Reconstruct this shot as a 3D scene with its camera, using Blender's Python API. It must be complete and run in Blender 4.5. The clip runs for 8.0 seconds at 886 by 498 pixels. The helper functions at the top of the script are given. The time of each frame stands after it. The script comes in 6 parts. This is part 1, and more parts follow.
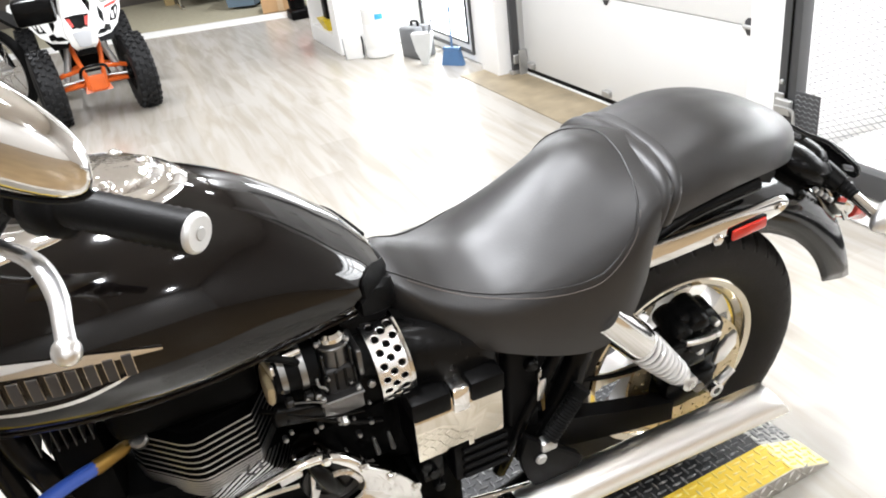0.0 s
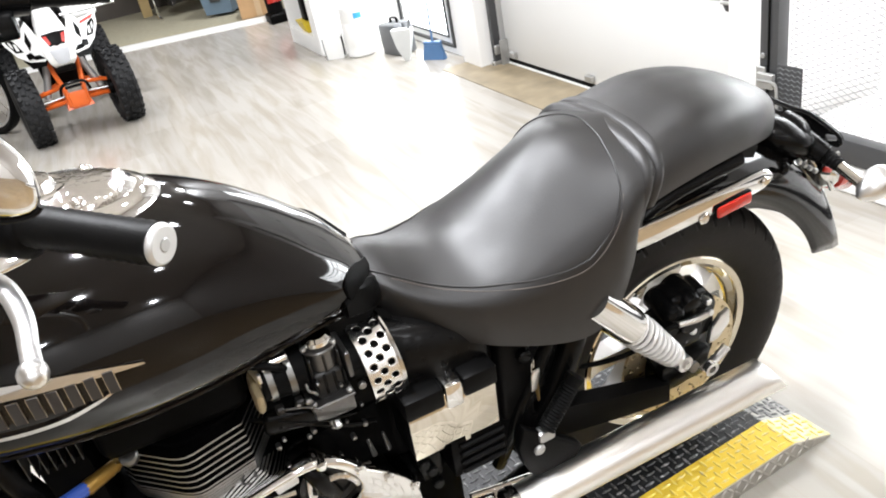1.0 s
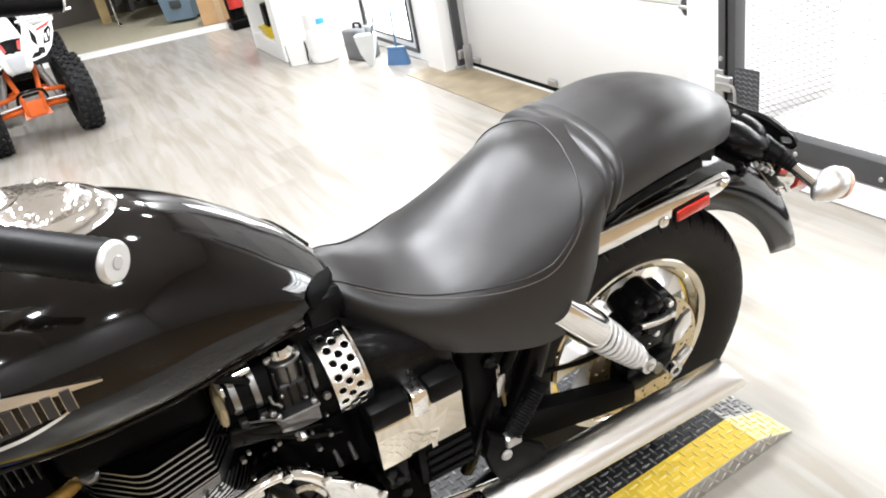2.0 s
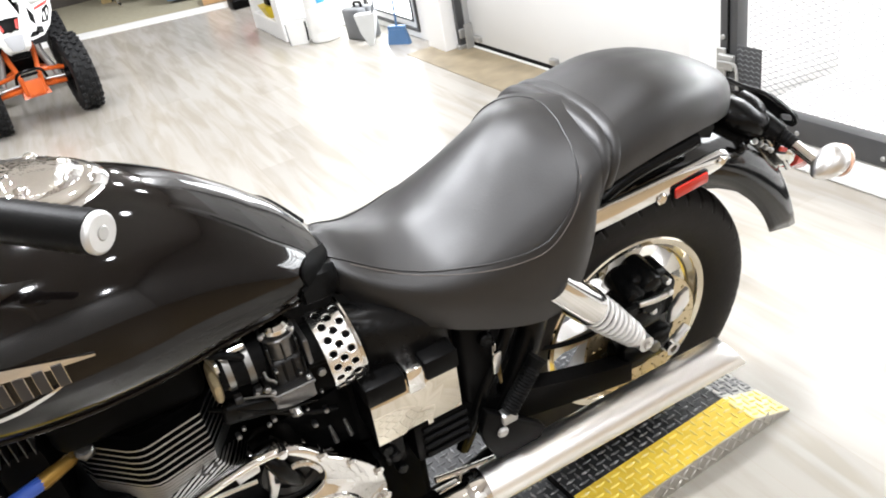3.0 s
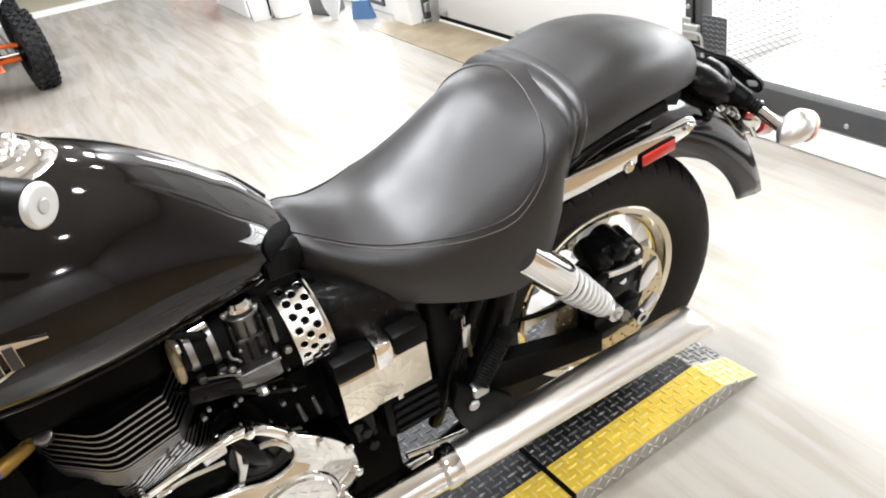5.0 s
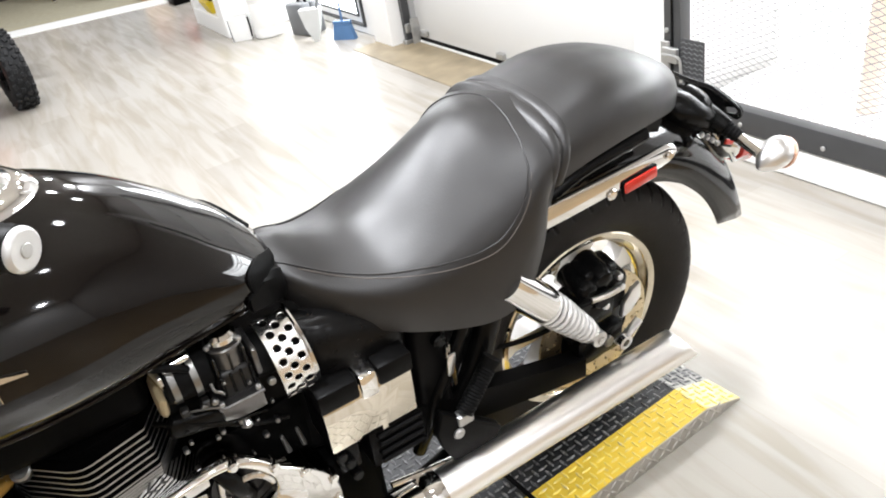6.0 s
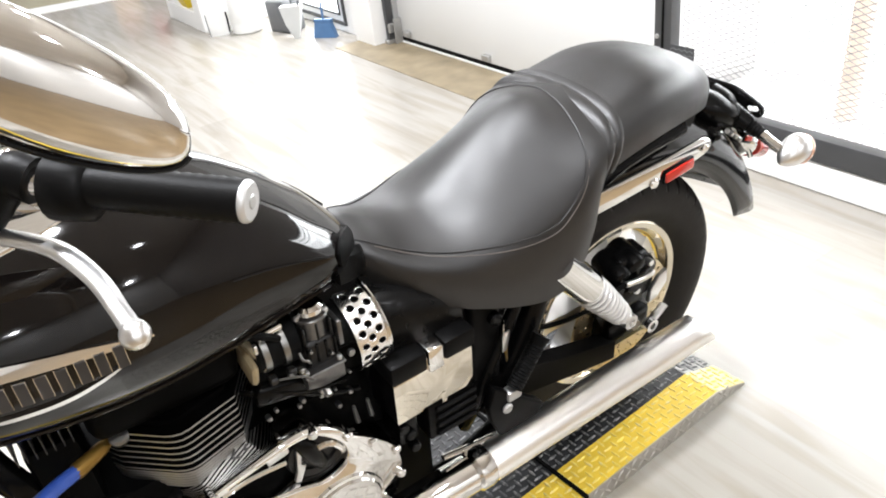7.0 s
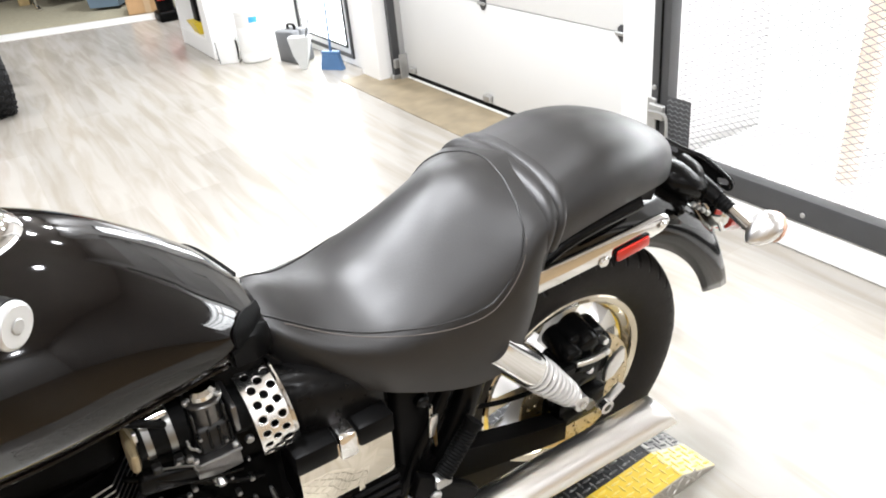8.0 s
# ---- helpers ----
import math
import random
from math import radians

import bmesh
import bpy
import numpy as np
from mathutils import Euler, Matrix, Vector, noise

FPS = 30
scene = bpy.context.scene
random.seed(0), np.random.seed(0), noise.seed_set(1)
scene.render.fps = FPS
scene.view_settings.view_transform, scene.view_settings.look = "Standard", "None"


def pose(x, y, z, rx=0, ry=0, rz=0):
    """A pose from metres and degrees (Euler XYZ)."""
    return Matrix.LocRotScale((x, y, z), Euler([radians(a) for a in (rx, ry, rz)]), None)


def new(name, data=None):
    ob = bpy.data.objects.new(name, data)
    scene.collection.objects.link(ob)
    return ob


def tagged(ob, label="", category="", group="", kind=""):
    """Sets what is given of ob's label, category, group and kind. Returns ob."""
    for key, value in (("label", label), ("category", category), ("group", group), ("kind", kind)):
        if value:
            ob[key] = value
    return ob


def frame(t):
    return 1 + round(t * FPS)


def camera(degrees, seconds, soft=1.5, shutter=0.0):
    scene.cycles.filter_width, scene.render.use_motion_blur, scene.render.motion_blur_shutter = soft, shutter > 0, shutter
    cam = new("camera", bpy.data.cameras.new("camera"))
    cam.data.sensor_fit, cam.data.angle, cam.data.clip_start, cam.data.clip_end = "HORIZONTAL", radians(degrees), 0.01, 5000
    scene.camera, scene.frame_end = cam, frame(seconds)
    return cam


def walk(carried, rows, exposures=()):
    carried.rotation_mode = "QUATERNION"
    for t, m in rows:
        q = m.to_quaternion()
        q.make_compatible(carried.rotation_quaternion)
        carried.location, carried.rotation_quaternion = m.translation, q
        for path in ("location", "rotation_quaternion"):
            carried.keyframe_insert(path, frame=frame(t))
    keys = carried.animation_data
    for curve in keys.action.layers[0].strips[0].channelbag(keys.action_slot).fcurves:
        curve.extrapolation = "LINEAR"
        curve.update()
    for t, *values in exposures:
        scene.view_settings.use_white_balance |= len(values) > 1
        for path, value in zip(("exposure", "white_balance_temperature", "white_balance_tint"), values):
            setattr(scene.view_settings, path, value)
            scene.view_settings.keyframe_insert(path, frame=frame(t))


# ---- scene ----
cam = camera(59.42, 8.0, soft=1.9)
PATH = [
    (0.00, -0.8643, -1.1425, 1.3855, 62.084, 6.918, -24.158),
    (0.30, -0.8570, -1.1448, 1.3810, 61.572, 7.377, -25.440),
    (0.50, -0.8458, -1.1501, 1.3790, 61.708, 8.358, -26.153),
    (0.70, -0.8410, -1.1426, 1.3767, 61.084, 10.176, -26.991),
    (1.00, -0.8428, -1.1394, 1.3764, 61.439, 9.918, -26.120),
    (1.20, -0.8418, -1.1385, 1.3788, 61.921, 9.942, -25.836),
    (1.50, -0.8392, -1.1321, 1.3817, 61.739, 9.978, -27.340),
    (1.70, -0.8365, -1.1378, 1.3838, 61.752, 9.740, -28.240),
    (2.80, -0.8266, -1.1442, 1.3659, 59.822, 9.446, -29.060),
    (3.00, -0.8251, -1.1443, 1.3685, 59.983, 9.773, -28.515),
    (3.20, -0.8243, -1.1409, 1.3666, 59.916, 9.458, -29.150),
    (3.50, -0.8242, -1.1401, 1.3692, 59.408, 9.075, -29.483),
    (3.80, -0.8164, -1.1396, 1.3599, 58.448, 9.568, -30.624),
    (4.00, -0.8163, -1.1429, 1.3620, 58.325, 9.838, -30.878),
    (4.20, -0.8148, -1.1378, 1.3564, 58.324, 9.955, -30.752),
    (5.30, -0.8165, -1.1327, 1.3498, 57.827, 9.635, -31.079),
    (5.50, -0.8185, -1.1316, 1.3542, 57.954, 9.690, -30.900),
    (5.80, -0.8084, -1.1288, 1.3560, 58.629, 10.094, -31.399),
    (6.00, -0.8122, -1.1238, 1.3658, 58.943, 9.193, -32.344),
    (6.20, -0.8264, -1.1008, 1.3698, 58.949, 8.980, -33.205),
    (6.50, -0.8925, -1.0909, 1.3980, 61.258, 9.828, -31.329),
    (6.80, -0.9725, -1.0969, 1.3866, 60.137, 10.415, -32.085),
    (7.00, -1.0017, -1.0878, 1.3928, 58.848, 6.702, -35.104),
    (7.20, -1.0113, -1.0710, 1.3928, 57.970, 1.939, -37.017),
    (7.50, -1.0113, -1.0836, 1.4035, 59.483, 1.175, -35.150),
    (7.80, -0.9211, -1.0823, 1.4024, 61.030, 4.240, -34.606),
    (8.00, -0.8139, -1.0753, 1.4010, 61.089, 5.153, -32.477),
]
walk(cam, [(t, pose(x, y, z, a, b, c)) for t, x, y, z, a, b, c in PATH], [(0.0, 0.0), (8.0, 0.0)])

# ---- world and lights ----
world = bpy.data.worlds.new("world")
scene.world = world
world.use_nodes = True
bg = world.node_tree.nodes["Background"]
bg.inputs[0].default_value = (1.0, 1.0, 1.0, 1)
bg.inputs[1].default_value = 0.2


def area(name, m, sx, sy, power, colour=(1, 0.96, 0.9), shape="RECTANGLE"):
    d = bpy.data.lights.new(name, "AREA")
    d.shape, d.size, d.size_y, d.energy, d.color = shape, sx, sy, power, colour
    ob = new(name, d)
    ob.matrix_world = m
    return ob


CEIL = 3.2
# entries 7 and 10 to 14 are added fill, not known ceiling lamps
LAMPS = [(-0.86, -0.30, 74), (-1.40, 0.70, 104), (0.55, 0.20, 13), (1.03, 2.08, 10), (0.65, 2.75, 18), (0.85, -4.90, 60), (-1.15, 1.50, 62), (1.20, 4.05, 42), (1.05, 6.20, 78), (-1.9, 3.6, 54), (-1.0, -2.1, 50), (0.35, -1.9, 9), (-2.2, -4.90, 50), (-1.6, 6.6, 66)]
for lx, ly, watts in LAMPS:
    area("ceiling_or_fill_lamp", pose(lx, ly, CEIL - 0.05), 0.17, 0.17, watts, (0.93, 0.95, 1.0), "DISK")


# ---- materials ----
def material(name, colour, rough=0.5, metal=0.0, vary=0.15, scale=8.0, bump=0.0, bump_scale=60.0, coat=0.0, rough_vary=0.1, spec=0.5):
    m = bpy.data.materials.new(name)
    m.use_nodes = True
    nt = m.node_tree
    b = nt.nodes["Principled BSDF"]
    b.inputs["Metallic"].default_value = metal
    b.inputs["Coat Weight"].default_value = coat
    b.inputs["Specular IOR Level"].default_value = spec
    tc = nt.nodes.new("ShaderNodeTexCoord")
    n1 = nt.nodes.new("ShaderNodeTexNoise")
    n1.inputs["Scale"].default_value, n1.inputs["Detail"].default_value = scale, 6
    nt.links.new(tc.outputs["Object"], n1.inputs["Vector"])
    mix = nt.nodes.new("ShaderNodeMix")
    mix.data_type = "RGBA"
    mix.inputs["A"].default_value = (*[c * (1 - vary) for c in colour], 1)
    mix.inputs["B"].default_value = (*[min(1, c * (1 + vary)) for c in colour], 1)
    nt.links.new(n1.outputs["Fac"], mix.inputs["Factor"])
    nt.links.new(mix.outputs["Result"], b.inputs["Base Color"])
    n2 = nt.nodes.new("ShaderNodeTexNoise")
    n2.inputs["Scale"].default_value, n2.inputs["Detail"].default_value = scale * 4, 4
    nt.links.new(tc.outputs["Object"], n2.inputs["Vector"])
    mr = nt.nodes.new("ShaderNodeMapRange")
    mr.inputs["To Min"].default_value, mr.inputs["To Max"].default_value = max(0.01, rough * (1 - rough_vary)), min(1, rough * (1 + rough_vary))
    nt.links.new(n2.outputs["Fac"], mr.inputs["Value"])
    nt.links.new(mr.outputs["Result"], b.inputs["Roughness"])
    if bump:
        n3 = nt.nodes.new("ShaderNodeTexNoise")
        n3.inputs["Scale"].default_value, n3.inputs["Detail"].default_value = bump_scale, 3
        nt.links.new(tc.outputs["Object"], n3.inputs["Vector"])
        bp = nt.nodes.new("ShaderNodeBump")
        bp.inputs["Strength"].default_value, bp.inputs["Distance"].default_value = bump, 0.002
        nt.links.new(n3.outputs["Fac"], bp.inputs["Height"])
        nt.links.new(bp.outputs["Normal"], b.inputs["Normal"])
    return m


BLACK_PAINT = material("black_gloss_paint", (0.003, 0.0027, 0.0025), 0.09, 0, 0.2, 3, spec=0.5)
TANK_PAINT = material("brown_black_gloss_paint", (0.0026, 0.0020, 0.0018), 0.06, 0, 0.15, 3, spec=0.36)
CHROME = material("chrome", (0.80, 0.79, 0.77), 0.06, 1.0, 0.03, 20)
# rim chrome with the tan floor's reflection put into its colour
RIM_CHROME = material("floor_tinted_chrome", (0.74, 0.68, 0.56), 0.10, 1.0, 0.05, 20)
ALLOY = material("polished_alloy", (0.76, 0.755, 0.745), 0.32, 1.0, 0.06, 30)
STEEL_GOLD = material("disc_steel", (0.60, 0.50, 0.33), 0.28, 1.0, 0.08, 25)
LEATHER = material("black_leather", (0.0040, 0.0034, 0.0032), 0.44, 0, 0.35, 7, 0.14, 420, rough_vary=0.20, spec=0.64)
RUBBER = material("black_rubber", (0.004, 0.004, 0.004), 0.55, 0, 0.3, 14, 0.2, 200, spec=0.06)
TYRE = material("tyre_rubber", (0.011, 0.0095, 0.0083), 0.6, 0, 0.25, 14, 0.2, 200, spec=0.2)
GRIP_RUBBER = material("grip_rubber", (0.003, 0.0029, 0.0028), 0.46, 0, 0.3, 30, 0.10, 400, spec=0.09)
BLACK_PLASTIC = material("black_plastic", (0.0028, 0.0027, 0.0027), 0.40, 0, 0.3, 14, 0.1, 200, spec=0.07)
BLACK_SATIN = material("satin_black_metal", (0.0028, 0.0028, 0.0028), 0.25, 0, 0.3, 14, spec=0.13)
RED_LENS = material("red_lens", (0.45, 0.02, 0.012), 0.15, 0, 0.2, 30, coat=0.5)
WHITE_WALL = material("white_wall_paint", (0.82, 0.815, 0.80), 0.5, 0, 0.03, 2, 0.1, 80)
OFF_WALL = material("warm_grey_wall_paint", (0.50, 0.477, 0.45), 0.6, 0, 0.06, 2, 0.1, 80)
WHITE_DOOR = material("white_door_paint", (0.68, 0.68, 0.665), 0.4, 0, 0.03, 2, 0.1, 120)
DARK_GREY = material("dark_grey_steel", (0.042, 0.043, 0.045), 0.45, 0, 0.2, 10)
BARE_PLATE = material("bare_aluminium_plate", (0.50, 0.48, 0.44), 0.38, 0.9, 0.12, 14)


# ---- mesh helpers ----
def sharpen(bm, degrees=35):
    bm.normal_update()
    for f in bm.faces:
        f.smooth = True
    for e in bm.edges:
        if len(e.link_faces) == 2 and e.calc_face_angle(0) > radians(degrees):
            e.smooth = False


def part(name, bm, mat, parent=None, label="", m=None, angle=35, recalc=True):
    if recalc:
        bmesh.ops.recalc_face_normals(bm, faces=bm.faces)
    sharpen(bm, angle)
    me = bpy.data.meshes.new(name)
    bm.to_mesh(me)
    bm.free()
    for one in mat if isinstance(mat, (list, tuple)) else [mat]:
        me.materials.append(one)
    ob = new(name, me)
    if parent is not None:
        ob.parent = parent
    if m is not None:
        ob.matrix_local = m
    if label:
        tagged(ob, label)
    return ob


def thing(name, label, category, m=None, group="", kind=""):
    ob = new(name)
    ob.empty_display_size = 0.1
    if m is not None:
        ob.matrix_world = m
    return tagged(ob, label, category, group, kind)


def loft(rings, closed=True, caps=True, bm=None):
    bm = bm or bmesh.new()
    vs = [[bm.verts.new(p) for p in ring] for ring in rings]
    n = len(rings[0])
    for a, b in zip(vs, vs[1:]):
        for i in range(n if closed else n - 1):
            j = (i + 1) % n
            bm.faces.new((a[i], a[j], b[j], b[i]))
    if caps and closed:
        bm.faces.new(vs[0][::-1])
        bm.faces.new(vs[-1])
    return bm


def smooth_path(points, steps=6):
    pts = [Vector(p) for p in points]
    if len(pts) < 3:
        return pts
    out = []
    for i in range(len(pts) - 1):
        p0, p1, p2, p3 = pts[max(i - 1, 0)], pts[i], pts[i + 1], pts[min(i + 2, len(pts) - 1)]
        for k in range(steps):
            t = k / steps
            out.append(0.5 * (2 * p1 + (p2 - p0) * t + (2 * p0 - 5 * p1 + 4 * p2 - p3) * t * t + (3 * p1 - p0 - 3 * p2 + p3) * t ** 3))
    return out + [pts[-1]]


def tube(points, radius, n=14, steps=6, bm=None, caps=True, flat=1.0):
    """A swept round bar; radius: one, or one for each given point. flat: height over width of its section."""
    pts = smooth_path(points, steps)
    k = len(points)
    rad = [radius] * k if isinstance(radius, (int, float)) else list(radius)
    rings, up = [], None
    for i, p in enumerate(pts):
        d = (pts[min(i + 1, len(pts) - 1)] - pts[max(i - 1, 0)]).normalized()
        if up is None:
            up = Vector((0, 0, 1)) if abs(d.z) < 0.9 else Vector((1, 0, 0))
        side = d.cross(up).normalized()
        up = side.cross(d).normalized()
        s = i / max(1, len(pts) - 1) * (k - 1)
        a = min(int(s), k - 2) if k > 1 else 0
        r = rad[a] + (rad[a + 1] - rad[a]) * (s - a)
        rings.append([p + side * (r * math.cos(q)) + up * (r * flat * math.sin(q)) for q in [2 * math.pi * j / n for j in range(n)]])
    return loft(rings, caps=caps, bm=bm)


def lathe(profile, n=48, bm=None, closed=False):
    """Turns (radius, y) about the y axis."""
    bm = bm or bmesh.new()
    rings = []
    for k in range(n):
        a = 2 * math.pi * k / n
        rings.append([bm.verts.new((r * math.cos(a), y, r * math.sin(a))) for r, y in profile])
    m = len(profile)
    for k in range(n):
        a, b = rings[k], rings[(k + 1) % n]
        for i in range(m if closed else m - 1):
            j = (i + 1) % m
            bm.faces.new((a[i], a[j], b[j], b[i]))
    return bm


def box(x0, y0, z0, x1, y1, z1, bevel=0.0, seg=2, bm=None):
    own = bmesh.new()
    bmesh.ops.create_cube(own, size=1)
    for v in own.verts:
        v.co = Vector(((x0 + x1) / 2 + v.co.x * (x1 - x0), (y0 + y1) / 2 + v.co.y * (y1 - y0), (z0 + z1) / 2 + v.co.z * (z1 - z0)))
    if bevel:
        bmesh.ops.bevel(own, geom=own.edges[:], offset=bevel, segments=seg, affect="EDGES", profile=0.5)
    if bm is None:
        return own
    merge(bm, own)
    return bm


def merge(bm, other, m=None):
    """Adds other to bm, at m."""
    if m is not None:
        bmesh.ops.transform(other, matrix=m, verts=other.verts)
    idx = {v: bm.verts.new(v.co) for v in other.verts}
    for f in other.faces:
        try:
            nf = bm.faces.new([idx[v] for v in f.verts])
            nf.material_index = f.material_index
        except ValueError:
            pass
    other.free()
    return bm


def moved(bm, m):
    bmesh.ops.transform(bm, matrix=m, verts=bm.verts)
    return bm


def plate(outline, thick, bevel=0.0, axis="y"):
    """A flat piece cut to an outline of (a, b); its thickness runs along axis."""
    bm = bmesh.new()
    put = {"y": lambda a, b, c: (a, c, b), "z": lambda a, b, c: (a, b, c), "x": lambda a, b, c: (c, a, b)}[axis]
    lo = [bm.verts.new(put(a, b, 0)) for a, b in outline]
    hi = [bm.verts.new(put(a, b, thick)) for a, b in outline]
    bm.faces.new(lo[::-1])
    bm.faces.new(hi)
    for i in range(len(lo)):
        j = (i + 1) % len(lo)
        bm.faces.new((lo[i], lo[j], hi[j], hi[i]))
    bmesh.ops.recalc_face_normals(bm, faces=bm.faces)
    if bevel:
        bmesh.ops.bevel(bm, geom=[e for e in bm.edges if e.calc_face_angle(0) > 0.6], offset=bevel, segments=2, affect="EDGES", profile=0.5)
    return bm


def cyl(p, q, r, n=16, bevel=0.0, r2=None):
    p, q = Vector(p), Vector(q)
    d = q - p
    h = d.length
    r2 = r if r2 is None else r2
    prof = [(0, 0), (r - bevel, 0), (r, bevel), (r2, h - bevel), (r2 - bevel, h), (0, h)] if bevel else [(0, 0), (r, 0), (r2, h), (0, h)]
    bm = lathe(prof, n)
    bmesh.ops.remove_doubles(bm, verts=bm.verts, dist=1e-6)
    return moved(bm, Matrix.Translation(p) @ Vector((0, 1, 0)).rotation_difference(d.normalized()).to_matrix().to_4x4())


def plank_floor():
    """Washed wood planks that run along y, with grain, a fine joint and worn satin lacquer."""
    m = bpy.data.materials.new("washed_wood_planks")
    m.use_nodes = True
    nt = m.node_tree
    b = nt.nodes["Principled BSDF"]
    L = nt.links.new
    tc = nt.nodes.new("ShaderNodeTexCoord")
    turn = nt.nodes.new("ShaderNodeMapping")
    turn.inputs["Rotation"].default_value = (0, 0, radians(90))
    L(tc.outputs["Object"], turn.inputs["Vector"])
    br = nt.nodes.new("ShaderNodeTexBrick")
    br.offset, br.offset_frequency = 0.37, 2
    for key, val in (("Scale", 1.0), ("Mortar Size", 0.0012), ("Mortar Smooth", 0.3), ("Brick Width", 1.2), ("Row Height", 0.18), ("Bias", 0.0)):
        br.inputs[key].default_value = val
    br.inputs["Color1"].default_value = (0.380, 0.364, 0.336, 1)
    br.inputs["Color2"].default_value = (0.430, 0.414, 0.386, 1)
    br.inputs["Mortar"].default_value = (0.38, 0.355, 0.315, 1)
    L(turn.outputs["Vector"], br.inputs["Vector"])
    st = nt.nodes.new("ShaderNodeMapping")
    st.inputs["Scale"].default_value = (5.0, 0.5, 1)
    L(tc.outputs["Object"], st.inputs["Vector"])
    grain = nt.nodes.new("ShaderNodeTexNoise")
    grain.inputs["Scale"].default_value, grain.inputs["Detail"].default_value, grain.inputs["Distortion"].default_value = 3.0, 8, 0.7
    L(st.outputs["Vector"], grain.inputs["Vector"])
    ramp = nt.nodes.new("ShaderNodeValToRGB")
    ramp.color_ramp.elements[0].position, ramp.color_ramp.elements[0].color = 0.36, (0.66, 0.58, 0.45, 1)
    ramp.color_ramp.elements[1].position, ramp.color_ramp.elements[1].color = 0.58, (1.07, 1.065, 1.06, 1)
    L(grain.outputs["Fac"], ramp.inputs["Fac"])
    mul = nt.nodes.new("ShaderNodeMix")
    mul.data_type, mul.blend_type = "RGBA", "MULTIPLY"
    mul.inputs["Factor"].default_value = 0.36
    L(br.outputs["Color"], mul.inputs["A"])
    L(ramp.outputs["Color"], mul.inputs["B"])
    big = nt.nodes.new("ShaderNodeTexNoise")
    big.inputs["Scale"].default_value, big.inputs["Detail"].default_value = 1.3, 5
    L(tc.outputs["Object"], big.inputs["Vector"])
    tint = nt.nodes.new("ShaderNodeMix")
    tint.data_type, tint.blend_type = "RGBA", "MULTIPLY"
    tint.inputs["B"].default_value = (0.84, 0.815, 0.77, 1)
    L(big.outputs["Fac"], tint.inputs["Factor"])
    L(mul.outputs["Result"], tint.inputs["A"])
    L(tint.outputs["Result"], b.inputs["Base Color"])
    mr = nt.nodes.new("ShaderNodeMapRange")
    mr.inputs["To Min"].default_value, mr.inputs["To Max"].default_value = 0.17, 0.30
    L(grain.outputs["Fac"], mr.inputs["Value"])
    L(mr.outputs["Result"], b.inputs["Roughness"])
    bp = nt.nodes.new("ShaderNodeBump")
    bp.inputs["Strength"].default_value, bp.inputs["Distance"].default_value = 0.05, 0.002
    L(grain.outputs["Fac"], bp.inputs["Height"])
    L(bp.outputs["Normal"], b.inputs["Normal"])
    return m


FLOOR_WOOD = plank_floor()
BROWN_FLOOR = material("brown_wood_floor", (0.22, 0.155, 0.085), 0.35, 0, 0.35, 3, 0.05, 60)
THRESHOLD = material("worn_threshold_boards", (0.26, 0.21, 0.135), 0.5, 0, 0.5, 9, 0.3, 60)
CARPET = material("olive_grey_carpet_tiles", (0.33, 0.305, 0.22), 0.9, 0, 0.2, 20, 0.3, 300)
DARK_CEILING = material("pale_painted_ceiling", (0.60, 0.56, 0.51), 0.8, 0, 0.15, 2)
BLUE_PLASTIC = material("blue_plastic", (0.07, 0.16, 0.32), 0.45, 0, 0.15, 20)
GREY_PLASTIC = material("grey_plastic", (0.12, 0.125, 0.13), 0.5, 0, 0.15, 20, 0.1, 100)
WHITE_PLASTIC = material("white_plastic", (0.78, 0.78, 0.76), 0.4, 0, 0.04, 12)
YELLOW_PLASTIC = material("yellow_plastic", (0.68, 0.50, 0.02), 0.4, 0, 0.1, 20)
ORANGE = material("orange_powder_coat", (0.72, 0.13, 0.02), 0.35, 0, 0.12, 20)
CARDBOARD = material("brown_cardboard", (0.44, 0.27, 0.13), 0.8, 0, 0.12, 14)
RED_PAINT = material("red_paint", (0.5, 0.03, 0.02), 0.35, 0, 0.1, 14)
GALVANISED = material("galvanised_steel", (0.46, 0.46, 0.45), 0.42, 0.8, 0.15, 60)
MESH_STEEL = material("mesh_grey_steel", (0.20, 0.20, 0.205), 0.5, 0.1, 0.15, 30)
BIN_BLUE = material("blue_grey_plastic_bin", (0.13, 0.19, 0.25), 0.5, 0, 0.1, 10)
DARK_CLOTH = material("dark_cloth", (0.02, 0.017, 0.015), 0.9, 0, 0.4, 12, 0.5, 60)
BLUE_LABEL = material("blue_label", (0.04, 0.30, 0.75), 0.5, 0, 0.1, 20)

# ---- the setting ----
DOOR_X = 1.49
DOOR_Y0, DOOR_Y1 = 1.245, 3.2


def slab(name, x0, y0, z0, x1, y1, z1, mat, label, category, bevel=0.004):
    return tagged(part(name, box(x0, y0, z0, x1, y1, z1, bevel, 1), mat), label, category, kind="structure")


slab("floor", -6, -5.8, -0.1, 4, 10.5, 0.0, FLOOR_WOOD, "pale washed wood-look plank floor with a satin sheen", "floor", 0)
slab("floor_south", -6, -5.8, -0.01, 4, -0.88, 0.004, BROWN_FLOOR, "brown wood-look floor on the near side of the lift", "floor", 0)
slab("carpet", -6, 0.19, -0.01, 3, 5.5, 0.004, CARPET, "olive grey carpet beyond the white floor strip", "carpet", 0).matrix_world = pose(-0.5, 7.28, 0, 0, 0, -15)
